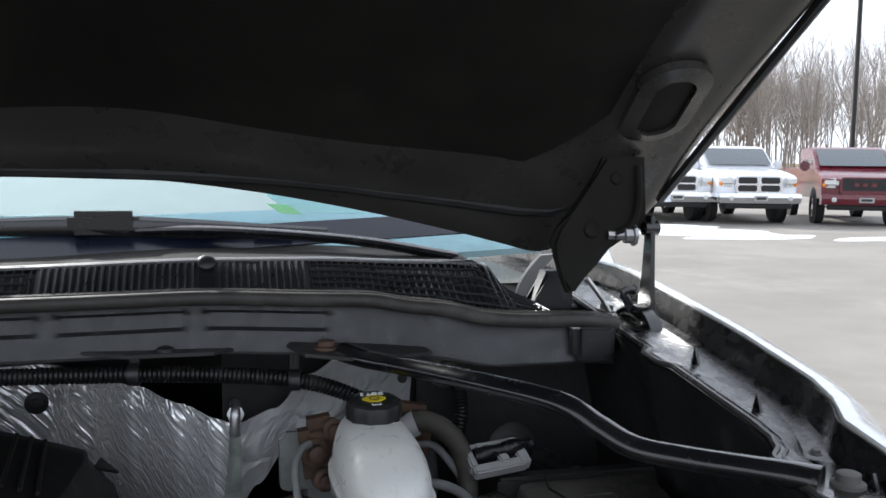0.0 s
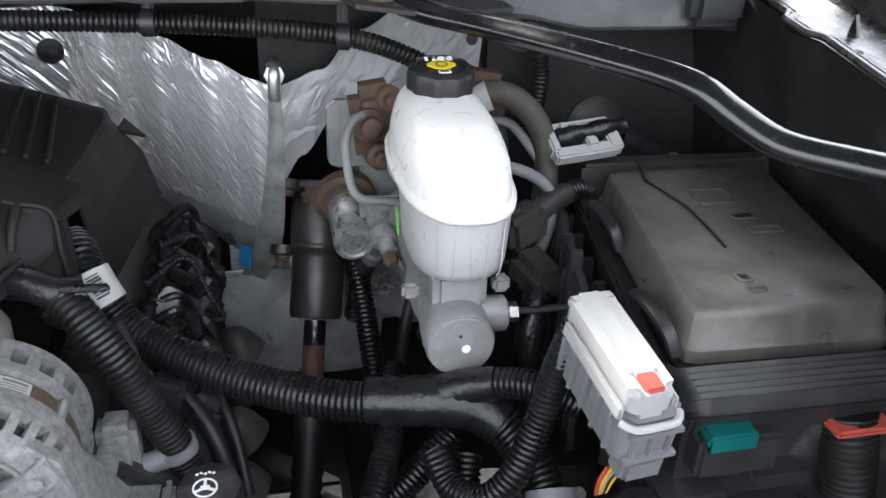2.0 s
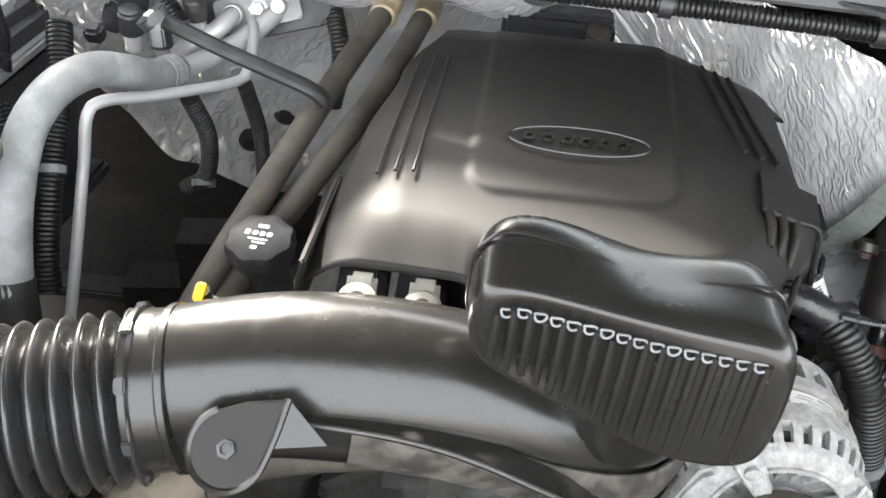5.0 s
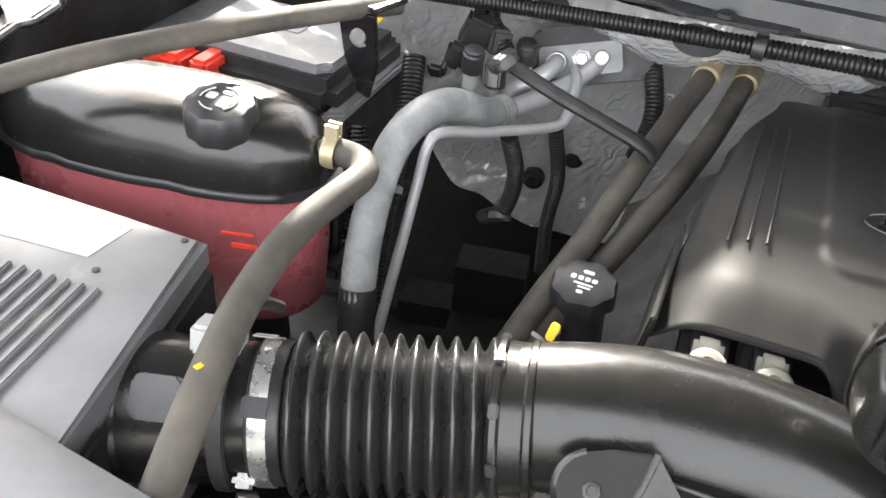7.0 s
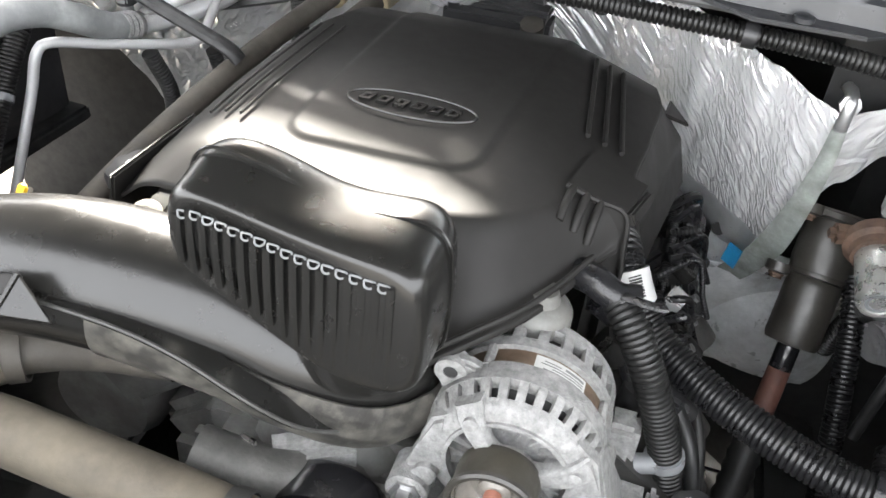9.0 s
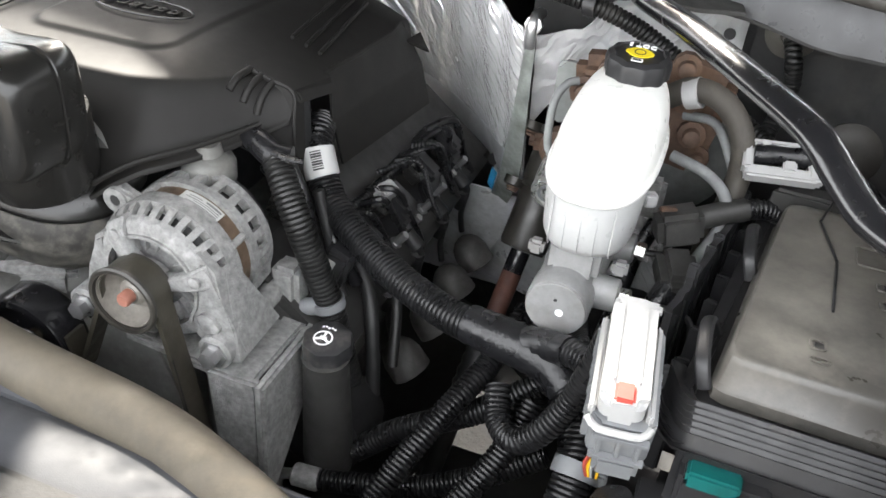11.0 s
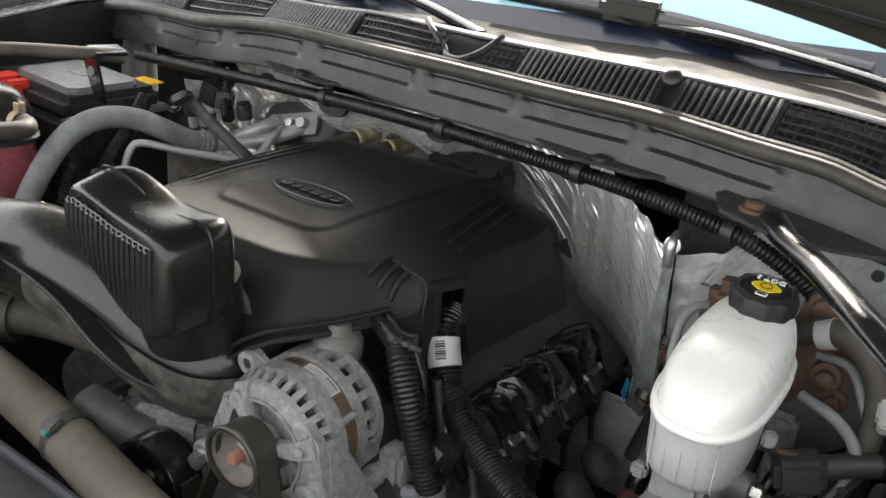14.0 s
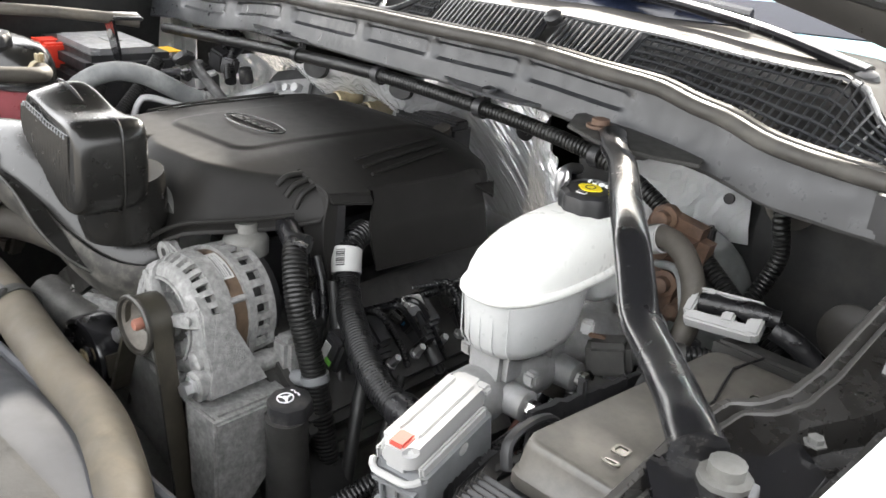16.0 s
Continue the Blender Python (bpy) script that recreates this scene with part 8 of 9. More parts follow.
# ---- intake ----
def build_intake():
    t = thing("intake_resonator", (0.02, -0.25, 1.08), "glossy black blow-moulded intake resonator with ribbed face", "intake resonator")
    # front outline (x, z), y depth from front to back
    top = [(-0.078, 1.158), (-0.073, 1.172), (-0.058, 1.180), (-0.020, 1.178), (0.02, 1.175), (0.06, 1.175), (0.084, 1.176), (0.097, 1.168), (0.102, 1.150)]
    low = [(0.103, 1.098), (0.097, 1.082), (0.080, 1.074), (0.050, 1.072), (0.020, 1.079), (-0.016, 1.095), (-0.050, 1.109), (-0.070, 1.117), (-0.078, 1.131)]
    o = top + low
    cx = sum(p[0] for p in o) / len(o)
    cz = sum(p[1] for p in o) / len(o)

    def front_y(x):
        return -0.2735 - 0.135 * (x - cx)

    def rng(k, back, wave=0.0):
        out = []
        for x, z in o:
            up = wave * (0.011 * math.exp(-((x + 0.042) / 0.030) ** 2) - 0.007 * math.exp(-((x - 0.030) / 0.034) ** 2)) if z > 1.14 else 0.0
            out.append(Vector((cx + (x - cx) * k, front_y(x) * (1 - back / 0.09) + (-0.194 - 0.03 * (x - cx)) * back / 0.09 + 0.03 * (z - cz), cz + (z - cz) * k + up)))
        return out
    bm = loft(B(), [rng(0.55, 0.001), rng(0.86, 0.0), rng(0.93, 0.001), rng(0.985, 0.006), rng(1.005, 0.014), rng(1.012, 0.034, 0.4), rng(1.016, 0.048, 0.8), rng(1.012, 0.064, 1.0), rng(0.985, 0.078, 1.0), rng(0.90, 0.086, 0.9), rng(0.5, 0.088, 0.4)])
    body = part("body", bm, M_GLOSSY, t, "", 60)
    body.modifiers.new("rounding", "SUBSURF").levels = 2
    body.modifiers["rounding"].render_levels = 2
    seam_line = rng(1.010, 0.050, 0.82)
    part("seam", tube(B(), seam_line + [seam_line[0]], 0.0013, 6, 0.005), M_GLOSSY, body)
    for k in range(17):
        x = -0.063 + 0.143 * k / 16
        zt = lerp_table(top, x) - 0.0125
        zl = lerp_table(sorted(low), x) + 0.012
        y = front_y(x) - 0.001
        part("face_rib", tube(B(), [(x, y, zl), (x, y - 0.0015, (zt + zl) / 2), (x, y, zt)], 0.0028, 7, 0.012), M_GLOSSY, body)
        if k < 16:
            part("rib_end", tube(B(), [(x + 0.0015, y - 0.001, zt + 0.0005), (x + 0.0022, y - 0.0025, zt - 0.0022), (x + 0.0045, y - 0.003, zt - 0.0032), (x + 0.0074, y - 0.0025, zt - 0.0022), (x + 0.0081, y - 0.001, zt + 0.0003), (x + 0.0015, y - 0.001, zt + 0.0008)], 0.0007, 5, 0.001), M_GREYPLUG, body)
    part("outlet", lathe(B(), (0.035, -0.205, 1.07), (0, 0.1, -1), [(0.05, -0.03), (0.05, 0.02), (0.046, 0.04)], 28), M_GLOSSY, t)

    d = thing("intake_duct", (-0.15, -0.24, 1.0), "black plastic intake elbow duct with a mounting tab", "intake duct")
    line = [(-0.272, -0.238, 1.043), (-0.23, -0.230, 1.050), (-0.18, -0.222, 1.053), (-0.12, -0.215, 1.048), (-0.06, -0.207, 1.034), (-0.015, -0.201, 1.014), (0.02, -0.190, 0.996), (0.04, -0.175, 0.988), (0.045, -0.15, 0.990)]
    part("elbow", tube(B(), line, lambda s: 0.050 + 0.006 * math.sin(3.14 * min(1, s * 1.1)), 40, 0.008, flat=1.0), M_GLOSSY, d, "smooth satin elbow")
    rim = spline([(-0.190, -0.281, 1.074), (-0.166, -0.280, 1.072), (-0.12, -0.279, 1.068), (-0.084, -0.279, 1.061), (-0.05, -0.281, 1.051), (-0.025, -0.283, 1.041), (0.0, -0.279, 1.025), (0.014, -0.271, 1.011), (0.032, -0.25, 0.990), (0.05, -0.215, 0.972)], 0.01)
    core = [p + Vector((-0.004, 0.022, 0.0)) for p in rim]
    k = min(len(rim), len(core)) - 1
    part("lower_flange", sheet(B(), lambda u, v: core[int(round(u * k))] * (1 - v) + rim[int(round(u * k))] * v, k, 4, 0.0035), M_GLOSSY, d, "moulded flange along the duct")
    # thin paler tube that paints the highlight along the flange
    part("flange_edge", tube(B(), rim[::2], 0.0016, 6, 0.008), M_DUSTY, d, "flange edge, paler to stand for a highlight")
    line2 = spline(line, 0.008)

    def belly(u, v):
        i = min(len(line2) - 2, int(0.36 * len(line2) + u * 0.63 * (len(line2) - 2)))
        p = line2[i]
        dr = (line2[i + 1] - line2[max(0, i - 1)]).normalized()
        side = dr.cross(Vector((0, 0, 1))).normalized()
        up = side.cross(dr)
        a = radians(14 - 148 * v)
        r = 0.0574 + 0.003 * math.sin(3.14 * v) * min(1.0, u * 3)
        return p + side * r * math.cos(a) + up * r * math.sin(a)
    part("belly", sheet(B(), belly, 50, 14, 0.002), M_BELLY, d, "dust-streaked lower half")
    part("collar", lathe(B(), (-0.282, -0.240, 1.039), (0.97, 0.15, 0.13), [(0.054, 0), (0.0565, 0.002), (0.0565, 0.006), (0.054, 0.008), (0.053, 0.022), (0.056, 0.024), (0.056, 0.028), (0.052, 0.030)], 44), M_GLOSSY, d)
    for k in range(9):
        a = radians(-30 + 40 * k)
        m = Matrix.Translation((-0.281, -0.240, 1.039)) @ turn_to((0.97, 0.15, 0.13))
        bm = box(B(), (0.0565 * math.cos(a), 0.0565 * math.sin(a), 0.003), (0.004, 0.010, 0.007), (0, 0, math.degrees(a)), 0.001)
        bmesh.ops.transform(bm, matrix=m, verts=bm.verts)
        part("collar_tooth", bm, M_PLASTIC, d)
    m = Matrix.Translation((-0.206, -0.303, 1.070)) @ pose(0, 0, 0, 40, -6, -8)
    disc = [(0.0235 * math.cos(radians(a)), 0.0235 * math.sin(radians(a))) for a in range(115, 345, 12)]
    tab = part("mounting_tab", prism(B(), disc + [(0.027, 0.010), (0.031, 0.033), (0.006, 0.028)], m, 0.004, 0.0015), M_COVER, d)
    part("tab_rim", tube(B(), [m @ Vector((x, y, 0.003)) for x, y in disc + [(0.027, 0.010), (0.031, 0.033)]], 0.0022, 6, 0.005), M_GLOSSY, tab)
    part("tab_bolt", lathe(B(), m @ Vector((0, 0, 0.004)), m.to_3x3() @ Vector((0, 0, 1)), [(0.006, 0), (0.006, 0.0015), (0.0035, 0.002), (0.0035, 0.0005)], 6), M_PLASTIC, tab)
    e = [m @ Vector(p) for p in ((0.031, 0.033, 0.004), (0.026, 0.004, 0.004), (0.052, 0.010, -0.018))]
    bm = loft(B(), [e, [p + Vector((0, 0.003, -0.004)) for p in e]])
    part("tab_web", bm, M_GLOSSY, d)

    b = thing("intake_bellows", (-0.35, -0.27, 0.98), "black rubber bellows on the intake pipe", "bellows")
    p0, p1 = Vector((-0.278, -0.239, 1.035)), Vector((-0.418, -0.281, 1.026))
    n = 11
    L = (p1 - p0).length
    u = (p1 - p0) / L
    w = L / n
    for k in range(n):
        part("fold", lathe(B(), p0 + u * w * k, u, [(0.0475 + 0.0110 * math.sin(math.pi * q / 12) ** 1.7, w * q / 12) for q in range(13)], 56), M_BELLOWS, b, "", 80)
    part("cuff", lathe(B(), p1, u, [(0.0495, 0), (0.0510, 0.002), (0.0510, 0.022), (0.049, 0.023)], 56), M_RUBBER, b)
    ax = (p1 - p0).normalized()
    cl = thing("hose_clamp", p1, "stainless worm-drive hose clamp round the bellows", "hose clamp")
    q = p1 + ax * 0.008
    part("band", ring(B(), q, ax, 0.0512, 0.0522, 0.012, 56), M_CAN, cl)
    sc = Vector((-0.4275, -0.3345, 1.008))
    part("screw_housing", box(B(), sc, (0.015, 0.010, 0.018), (35, 0, 15), 0.003), M_CAN, cl)
    part("screw", lathe(B(), sc + Vector((0.004, -0.004, -0.007)), (0.1, -0.55, -0.8), [(0.0080, 0), (0.0080, 0.005), (0.0065, 0.007)], 6), M_STEEL, cl)
    part("band_clip", box(B(), q + Vector((0, -0.035, 0.039)), (0.018, 0.014, 0.004), (40, 0, 15), 0.001), M_PLASTIC, cl)

    a = thing("air_flow_sensor", (-0.47, -0.29, 1.0), "dark air flow sensor housing with a white plug", "air flow sensor")
    e = p1 + ax * 0.02
    part("pipe", tube(B(), [e, e + ax * 0.05, e + ax * 0.10, e + ax * 0.14 + Vector((0, -0.01, 0))], lambda q: 0.048 + 0.006 * min(1.0, 2 * q), 36, 0.01), M_GLOSSY, a)
    part("flange", ring(B(), e + ax * 0.016, ax, 0.046, 0.056, 0.010, 48), M_DUSTY, a)
    mm = Matrix.Translation(e + ax * 0.055 + Vector((0, -0.036, 0.040))) @ pose(0, 0, 0, 45, 0, 14)
    part("module", prism(B(), round_rect(0.034, 0.030, 0.006), mm @ Matrix.Translation((0.004, 0.004, -0.004)), 0.010, 0.002), M_PLASTIC, a, "flat grey-black sensor module")
    part("plug", box(box(B(), e + ax * 0.038 + Vector((0, 0.018, 0.052)), (0.034, 0.028, 0.026), (-20, 0, 14), 0.003), e + ax * 0.03 + Vector((0, 0.025, 0.066)), (0.020, 0.018, 0.010), (-20, 0, 14), 0.002), M_WHITEPLUG, a)
    part("plug_wire", tube(B(), [e + ax * 0.03 + Vector((0, 0.03, 0.062)), e + ax * 0.025 + Vector((0, 0.05, 0.06)), e + ax * 0.02 + Vector((0, 0.07, 0.04))], 0.005, 8, 0.01), M_RUBBER, a)
    part("label", box(B(), e + ax * 0.012 + Vector((0, 0.03, 0.046)), (0.016, 0.012, 0.001), (-35, 0, 14)), M_LABEL, a)

    x = thing("air_filter_box", (-0.68, -0.33, 0.95), "grey air filter box with ribbed lid and paper label", "air filter box")

    out = [(-0.535, -0.195), (-0.80, -0.182), (-0.82, -0.50), (-0.50, -0.50), (-0.505, -0.40)]
    bm = prism(B(), out, Matrix.Translation((0, 0, 1.055)), 0.030, 0.006)
    lid = part("lid", bm, M_AIRBOX, x, "smooth grey lid")
    part("lower_case", prism(B(), [(px * 0.985 - 0.008, py * 0.985) for px, py in out], Matrix.Translation((0, 0, 0.86)), 0.198, 0.01), M_PLASTIC, x)
    part("label", prism(B(), [(-0.592, -0.208), (-0.76, -0.200), (-0.75, -0.258), (-0.600, -0.252)], Matrix.Translation((0, 0, 1.0852)), 0.0006), M_LABEL, x, "blank white paper label")
    for k in range(14):
        xx = -0.565 - 0.0125 * k
        part("lid_rib", box(B(), (xx, -0.355, 1.0865), (0.005, 0.150, 0.006), (0, 0, 3), 0.0015), M_AIRBOX, lid)
    for px, py in ((-0.548, -0.205), (-0.585, -0.262)):
        part("lid_screw", lathe(B(), (px, py, 1.085), (0, 0, 1), [(0.003, 0), (0.003, 0.001), (0.002, 0.0012)], 10), M_INK, lid)
    part("snout", tube(B(), [(-0.500, -0.305, 1.020), (-0.535, -0.315, 1.018), (-0.57, -0.325, 1.015), (-0.61, -0.335, 1.01)], lambda q: 0.050 + 0.008 * min(1.0, 3 * q), 36, 0.006), M_GLOSSY, x)


# ---- passenger side ----
def build_passenger_side():
    t = thing("coolant_tank", (-0.62, -0.08, 0.95), "coolant expansion tank, black dome over red body", "coolant tank")

    def blob(z, k, yk=1.0, n=48):
        out = []
        for i in range(n):
            a = 2 * math.pi * i / n
            c, s = math.cos(a), math.sin(a)
            x = abs(c) ** 0.75 * (1 if c > 0 else -1)
            y = abs(s) ** 0.75 * (1 if s > 0 else -1)
            bx = -0.655 + 0.160 * k * x
            by = -0.068 + 0.062 * k * yk * y + 0.012 * x
            scallop = 1 - 0.05 * (math.cos((bx + 0.50) * 55) > 0.75)
            out.append(Vector((bx, -0.068 + 0.012 * x + (by - (-0.068 + 0.012 * x)) * scallop, z)))
        return out
    part("dome", loft(B(), [blob(1.070, 1.0), blob(1.085, 1.0), blob(1.103, 0.97), blob(1.118, 0.90), blob(1.128, 0.78), blob(1.132, 0.5)]), M_GLOSSY, t, "smooth black upper half", 60)
    part("seam", loft(B(), [blob(1.064, 1.0), blob(1.066, 1.035), blob(1.072, 1.035), blob(1.074, 1.0)]), M_PLASTIC, t, "", 60)
    part("body", loft(B(), [blob(0.92, 0.86), blob(0.93, 0.92), blob(1.0, 0.95), blob(1.066, 0.965)]), M_COOLANT, t, "translucent red lower half", 60)
    part("level_bar", box(box(B(), (-0.545, -0.137, 1.048), (0.028, 0.002, 0.002), (0, 0, 12)), (-0.54, -0.136, 1.036), (0.022, 0.002, 0.004), (0, 0, 12)), M_REDCAP, t)
    cap = part("cap", lathe(B(), (-0.580, -0.090, 1.117), (0.03, -0.12, 1), [(0.029, 0), (0.031, 0.003), (0.031, 0.024), (0.028, 0.029), (0.020, 0.031)], 64, lobes=10, lobe=0.035), M_PLASTIC, t, "ribbed black pressure cap")
    mc = Matrix.Translation(Vector((-0.580, -0.090, 1.117)) + Vector((0.03, -0.12, 1)).normalized() * 0.0312) @ pose(0, 0, 0, 6.8, 1.7, 0)
    for dx, dy, w, h in ((-0.008, 0.002, 0.009, 0.009), (0.003, 0.010, 0.010, 0.005), (0.007, -0.006, 0.011, 0.009)):
        part("cap_mark", prism(B(), round_rect(w, h, 0.002), mc @ Matrix.Translation((dx, dy, 0)), 0.0006), M_LABEL, cap)
    for a0 in (-50, 40, 130, 220):
        pts = [mc @ Vector((0.0165 * math.cos(radians(a0 + q)), 0.0165 * math.sin(radians(a0 + q)), 0.0004)) for q in (0, 15, 30, 45, 60)]
        part("cap_arc", tube(B(), pts, 0.0007, 5, 0.003), M_LABEL, cap)
    part("spout", lathe(B(), (-0.512, -0.060, 1.100), (1, 0.05, 0), [(0.010, 0), (0.010, 0.02), (0.011, 0.022)], 16), M_PLASTIC, t)
    h = thing("coolant_hose", (-0.46, -0.15, 1.05), "dusty tan coolant hose from the expansion tank", "hose")
    part("hose", tube(B(), [(-0.503, -0.058, 1.100), (-0.483, -0.055, 1.100), (-0.464, -0.062, 1.100), (-0.453, -0.083, 1.102), (-0.456, -0.12, 1.105), (-0.462, -0.17, 1.108), (-0.462, -0.22, 1.109), (-0.456, -0.28, 1.107), (-0.446, -0.34, 1.098), (-0.436, -0.40, 1.08), (-0.43, -0.45, 1.05)], 0.0125, 16, 0.008), M_HOSEDUST, h)
    part("spring_clip", ring(B(), (-0.500, -0.0575, 1.100), (1, 0.05, 0), 0.0128, 0.0148, 0.012, 20), M_BRASS, h)
    part("clip_ear", box(box(B(), (-0.494, -0.058, 1.120), (0.012, 0.003, 0.012)), (-0.494, -0.050, 1.120), (0.012, 0.003, 0.012)), M_BRASS, h)
    part("yellow_mark", box(B(), (-0.4475, -0.335, 1.1105), (0.004, 0.014, 0.001), (-12, 0, -15)), M_YELTAG, h)

    b = thing("battery", (-0.66, 0.145, 0.9), "black battery under a grey cover with red terminal", "battery")
    part("case", box(B(), (-0.67, 0.145, 0.98), (0.27, 0.18, 0.17), (0, 0, -4), 0.008), M_PLASTIC, b)
    cover = part("cover", box(B(), (-0.665, 0.145, 1.082), (0.25, 0.17, 0.04), (0, 0, -4), 0.012), M_PLASTIC, b, "moulded cover")
    part("cover_step", prism(B(), round_rect(0.17, 0.12, 0.012), Matrix.Translation((-0.640, 0.135, 1.101)) @ pose(0, 0, 0, 0, 0, -4), 0.012, 0.005), M_AIRBOX, cover)
    part("cover_mark", prism(B(), round_rect(0.04, 0.03, 0.003), Matrix.Translation((-0.640, 0.145, 1.1132)) @ pose(0, 0, 0, 0, 0, -4), 0.001), M_GREYINK, cover)
    part("cover_flange", prism(B(), [(-0.555, 0.045), (-0.535, 0.055), (-0.525, 0.225), (-0.545, 0.225)], Matrix.Translation((0, 0, 1.062)), 0.012, 0.003), M_AIRBOX, b)
    part("red_terminal", box(box(B(), (-0.735, 0.065, 1.075), (0.05, 0.05, 0.055), (0, 0, -4), 0.006), (-0.69, 0.060, 1.08), (0.022, 0.04, 0.045), (0, 0, -4), 0.004), M_REDCAP, b, "bright red terminal cover")
    part("tray", box(B(), (-0.67, 0.145, 0.885), (0.30, 0.21, 0.02), (0, 0, -4), 0.005), M_DARK, b)
    part("warning_label", box(B(), (-0.60, 0.240, 1.095), (0.05, 0.03, 0.002), (0, 0, 0)), M_YELTAG, b, "yellow warning label")
    part("front_label", box(B(), (-0.60, 0.053, 1.0), (0.08, 0.001, 0.05), (0, 0, -4)), M_GREYINK, b)

    a = thing("air_conditioning_hose", (-0.44, 0.05, 1.0), "chalky grey air conditioning hose with crimped ferrule", "hose")
    part("hose", tube(B(), [(-0.412, 0.190, 1.042), (-0.418, 0.165, 1.052), (-0.427, 0.13, 1.072), (-0.437, 0.095, 1.090), (-0.447, 0.055, 1.098), (-0.456, 0.02, 1.092), (-0.461, -0.015, 1.072), (-0.460, -0.055, 1.030), (-0.455, -0.085, 0.985), (-0.450, -0.10, 0.93)], 0.0165, 20, 0.008), M_HOSEGREY, a)
    part("sleeve", tube(B(), [(-0.455, -0.085, 0.983), (-0.451, -0.098, 0.945), (-0.446, -0.11, 0.90), (-0.44, -0.12, 0.85)], 0.0175, 18, 0.01), M_RUBBER, a)
    part("ferrule", lathe(B(), (-0.4125, 0.186, 1.043), (0.18, 0.95, -0.25), [(0.0175, 0), (0.0185, 0.004), (0.0165, 0.008), (0.0185, 0.012), (0.0165, 0.016), (0.0185, 0.020), (0.0165, 0.028), (0.012, 0.032)], 24), M_ALLOY, a)
    part("pipe", tube(B(), [(-0.405, 0.215, 1.036), (-0.385, 0.25, 1.035), (-0.35, 0.30, 1.045), (-0.325, 0.345, 1.06)], 0.011, 14, 0.01), M_PIPE, a)
    v = part("service_valve", lathe(B(), (-0.425, 0.225, 1.03), (0, -0.1, 1), [(0.008, 0), (0.008, 0.03), (0.0115, 0.032), (0.0115, 0.055), (0.010, 0.058)], 16), M_MC, a)
    part("valve_cap", lathe(B(), (-0.425, 0.2235, 1.058), (0, -0.1, 1), [(0.0125, 0), (0.0125, 0.024), (0.010, 0.027)], 18), M_PLASTIC, v)
    s = thing("air_conditioning_pipe", (-0.43, 0.15, 0.95), "thin bare aluminium air conditioning pipe", "pipe")
    part("pipe", tube(B(), [(-0.352, 0.318, 1.055), (-0.342, 0.285, 1.052), (-0.341, 0.252, 1.028), (-0.352, 0.232, 1.018), (-0.41, 0.158, 1.034), (-0.445, 0.112, 1.047), (-0.456, 0.095, 1.040), (-0.460, 0.080, 1.0), (-0.463, 0.055, 0.95), (-0.466, 0.03, 0.90), (-0.47, 0.0, 0.84)], 0.0060, 12, 0.008), M_PIPE, s)
    e = thing("expansion_block", (-0.36, 0.33, 1.04), "cast aluminium air conditioning block on a rubber pad", "pipe block")
    mb = Matrix.Translation((-0.350, 0.345, 1.055)) @ pose(0, 0, 0, 62, -14, 10)
    part("pad", prism(B(), round_rect(0.150, 0.072, 0.02), mb @ Matrix.Translation((0.012, 0.006, -0.012)), 0.016, 0.004), M_RUBBER, e)
    plate = part("plate", prism(B(), round_rect(0.100, 0.038, 0.005), mb @ Matrix.Translation((0, 0, 0.004)), 0.008, 0.002), M_MC, e)
    part("plate_bolt", bolt(B(), mb @ Vector((0.002, 0, 0.012)), mb.to_3x3() @ Vector((0, 0, 1)), 0.008, 0.012), M_ZINC, plate)
    for x, r in ((-0.028, 0.0135), (0.026, 0.0095)):
        part("port", lathe(B(), mb @ Vector((x, 0, 0.010)), mb.to_3x3() @ Vector((0, -0.1, 1)), [(r, 0), (r, 0.012), (r * 0.85, 0.016)], 18), M_PIPE, e)
    part("suction_pipe", tube(B(), [mb @ Vector((-0.028, 0, 0.018)), mb @ Vector((-0.030, -0.006, 0.036)), mb @ Vector((-0.046, -0.018, 0.046)), (-0.415, 0.270, 1.035), (-0.420, 0.24, 1.032)], 0.0105, 14, 0.008), M_PIPE, e)
    for p, q in (((-0.405, 0.285, 1.045), (0, -0.15, 1)), ((-0.452, 0.215, 1.055), (0.1, -0.2, 1))):
        v = part("valve", lathe(B(), p, q, [(0.0085, 0), (0.0085, 0.02), (0.012, 0.021), (0.012, 0.024)], 16), M_PIPE, e)
        part("valve_cap", lathe(B(), Vector(p) + Vector(q).normalized() * 0.022, q, [(0.0128, 0), (0.0128, 0.022), (0.011, 0.024), (0.011, 0.027), (0.008, 0.028)], 14), M_PLASTIC, v)
    bl = thing("relay_plugs", (-0.45, 0.26, 1.08), "cluster of black wiring plugs beside the battery", "connector")
    for c2, sz, rt in (((-0.462, 0.262, 1.100), (0.034, 0.026, 0.040), (10, 20, 15)), ((-0.438, 0.268, 1.092), (0.026, 0.030, 0.030), (-8, 10, 30)), ((-0.478, 0.235, 1.078), (0.022, 0.022, 0.028), (0, 15, 10)), ((-0.49, 0.21, 1.07), (0.020, 0.018, 0.020), (20, 0, 0))):
        part("plug", box(B(), c2, sz, rt, 0.004), M_PLASTIC, bl)
    for pts in ([(-0.455, 0.27, 1.115), (-0.48, 0.30, 1.135), (-0.53, 0.31, 1.145), (-0.60, 0.30, 1.14)], [(-0.445, 0.275, 1.105), (-0.465, 0.315, 1.125), (-0.51, 0.335, 1.135), (-0.58, 0.33, 1.13)]):
        part("lead", tube(B(), pts, 0.0075, 10, 0.008), M_TAPE, bl)
    hh = thing("heater_hose", (-0.2, 0.15, 1.0), "two dusty heater hoses running beside the engine cover", "hose")
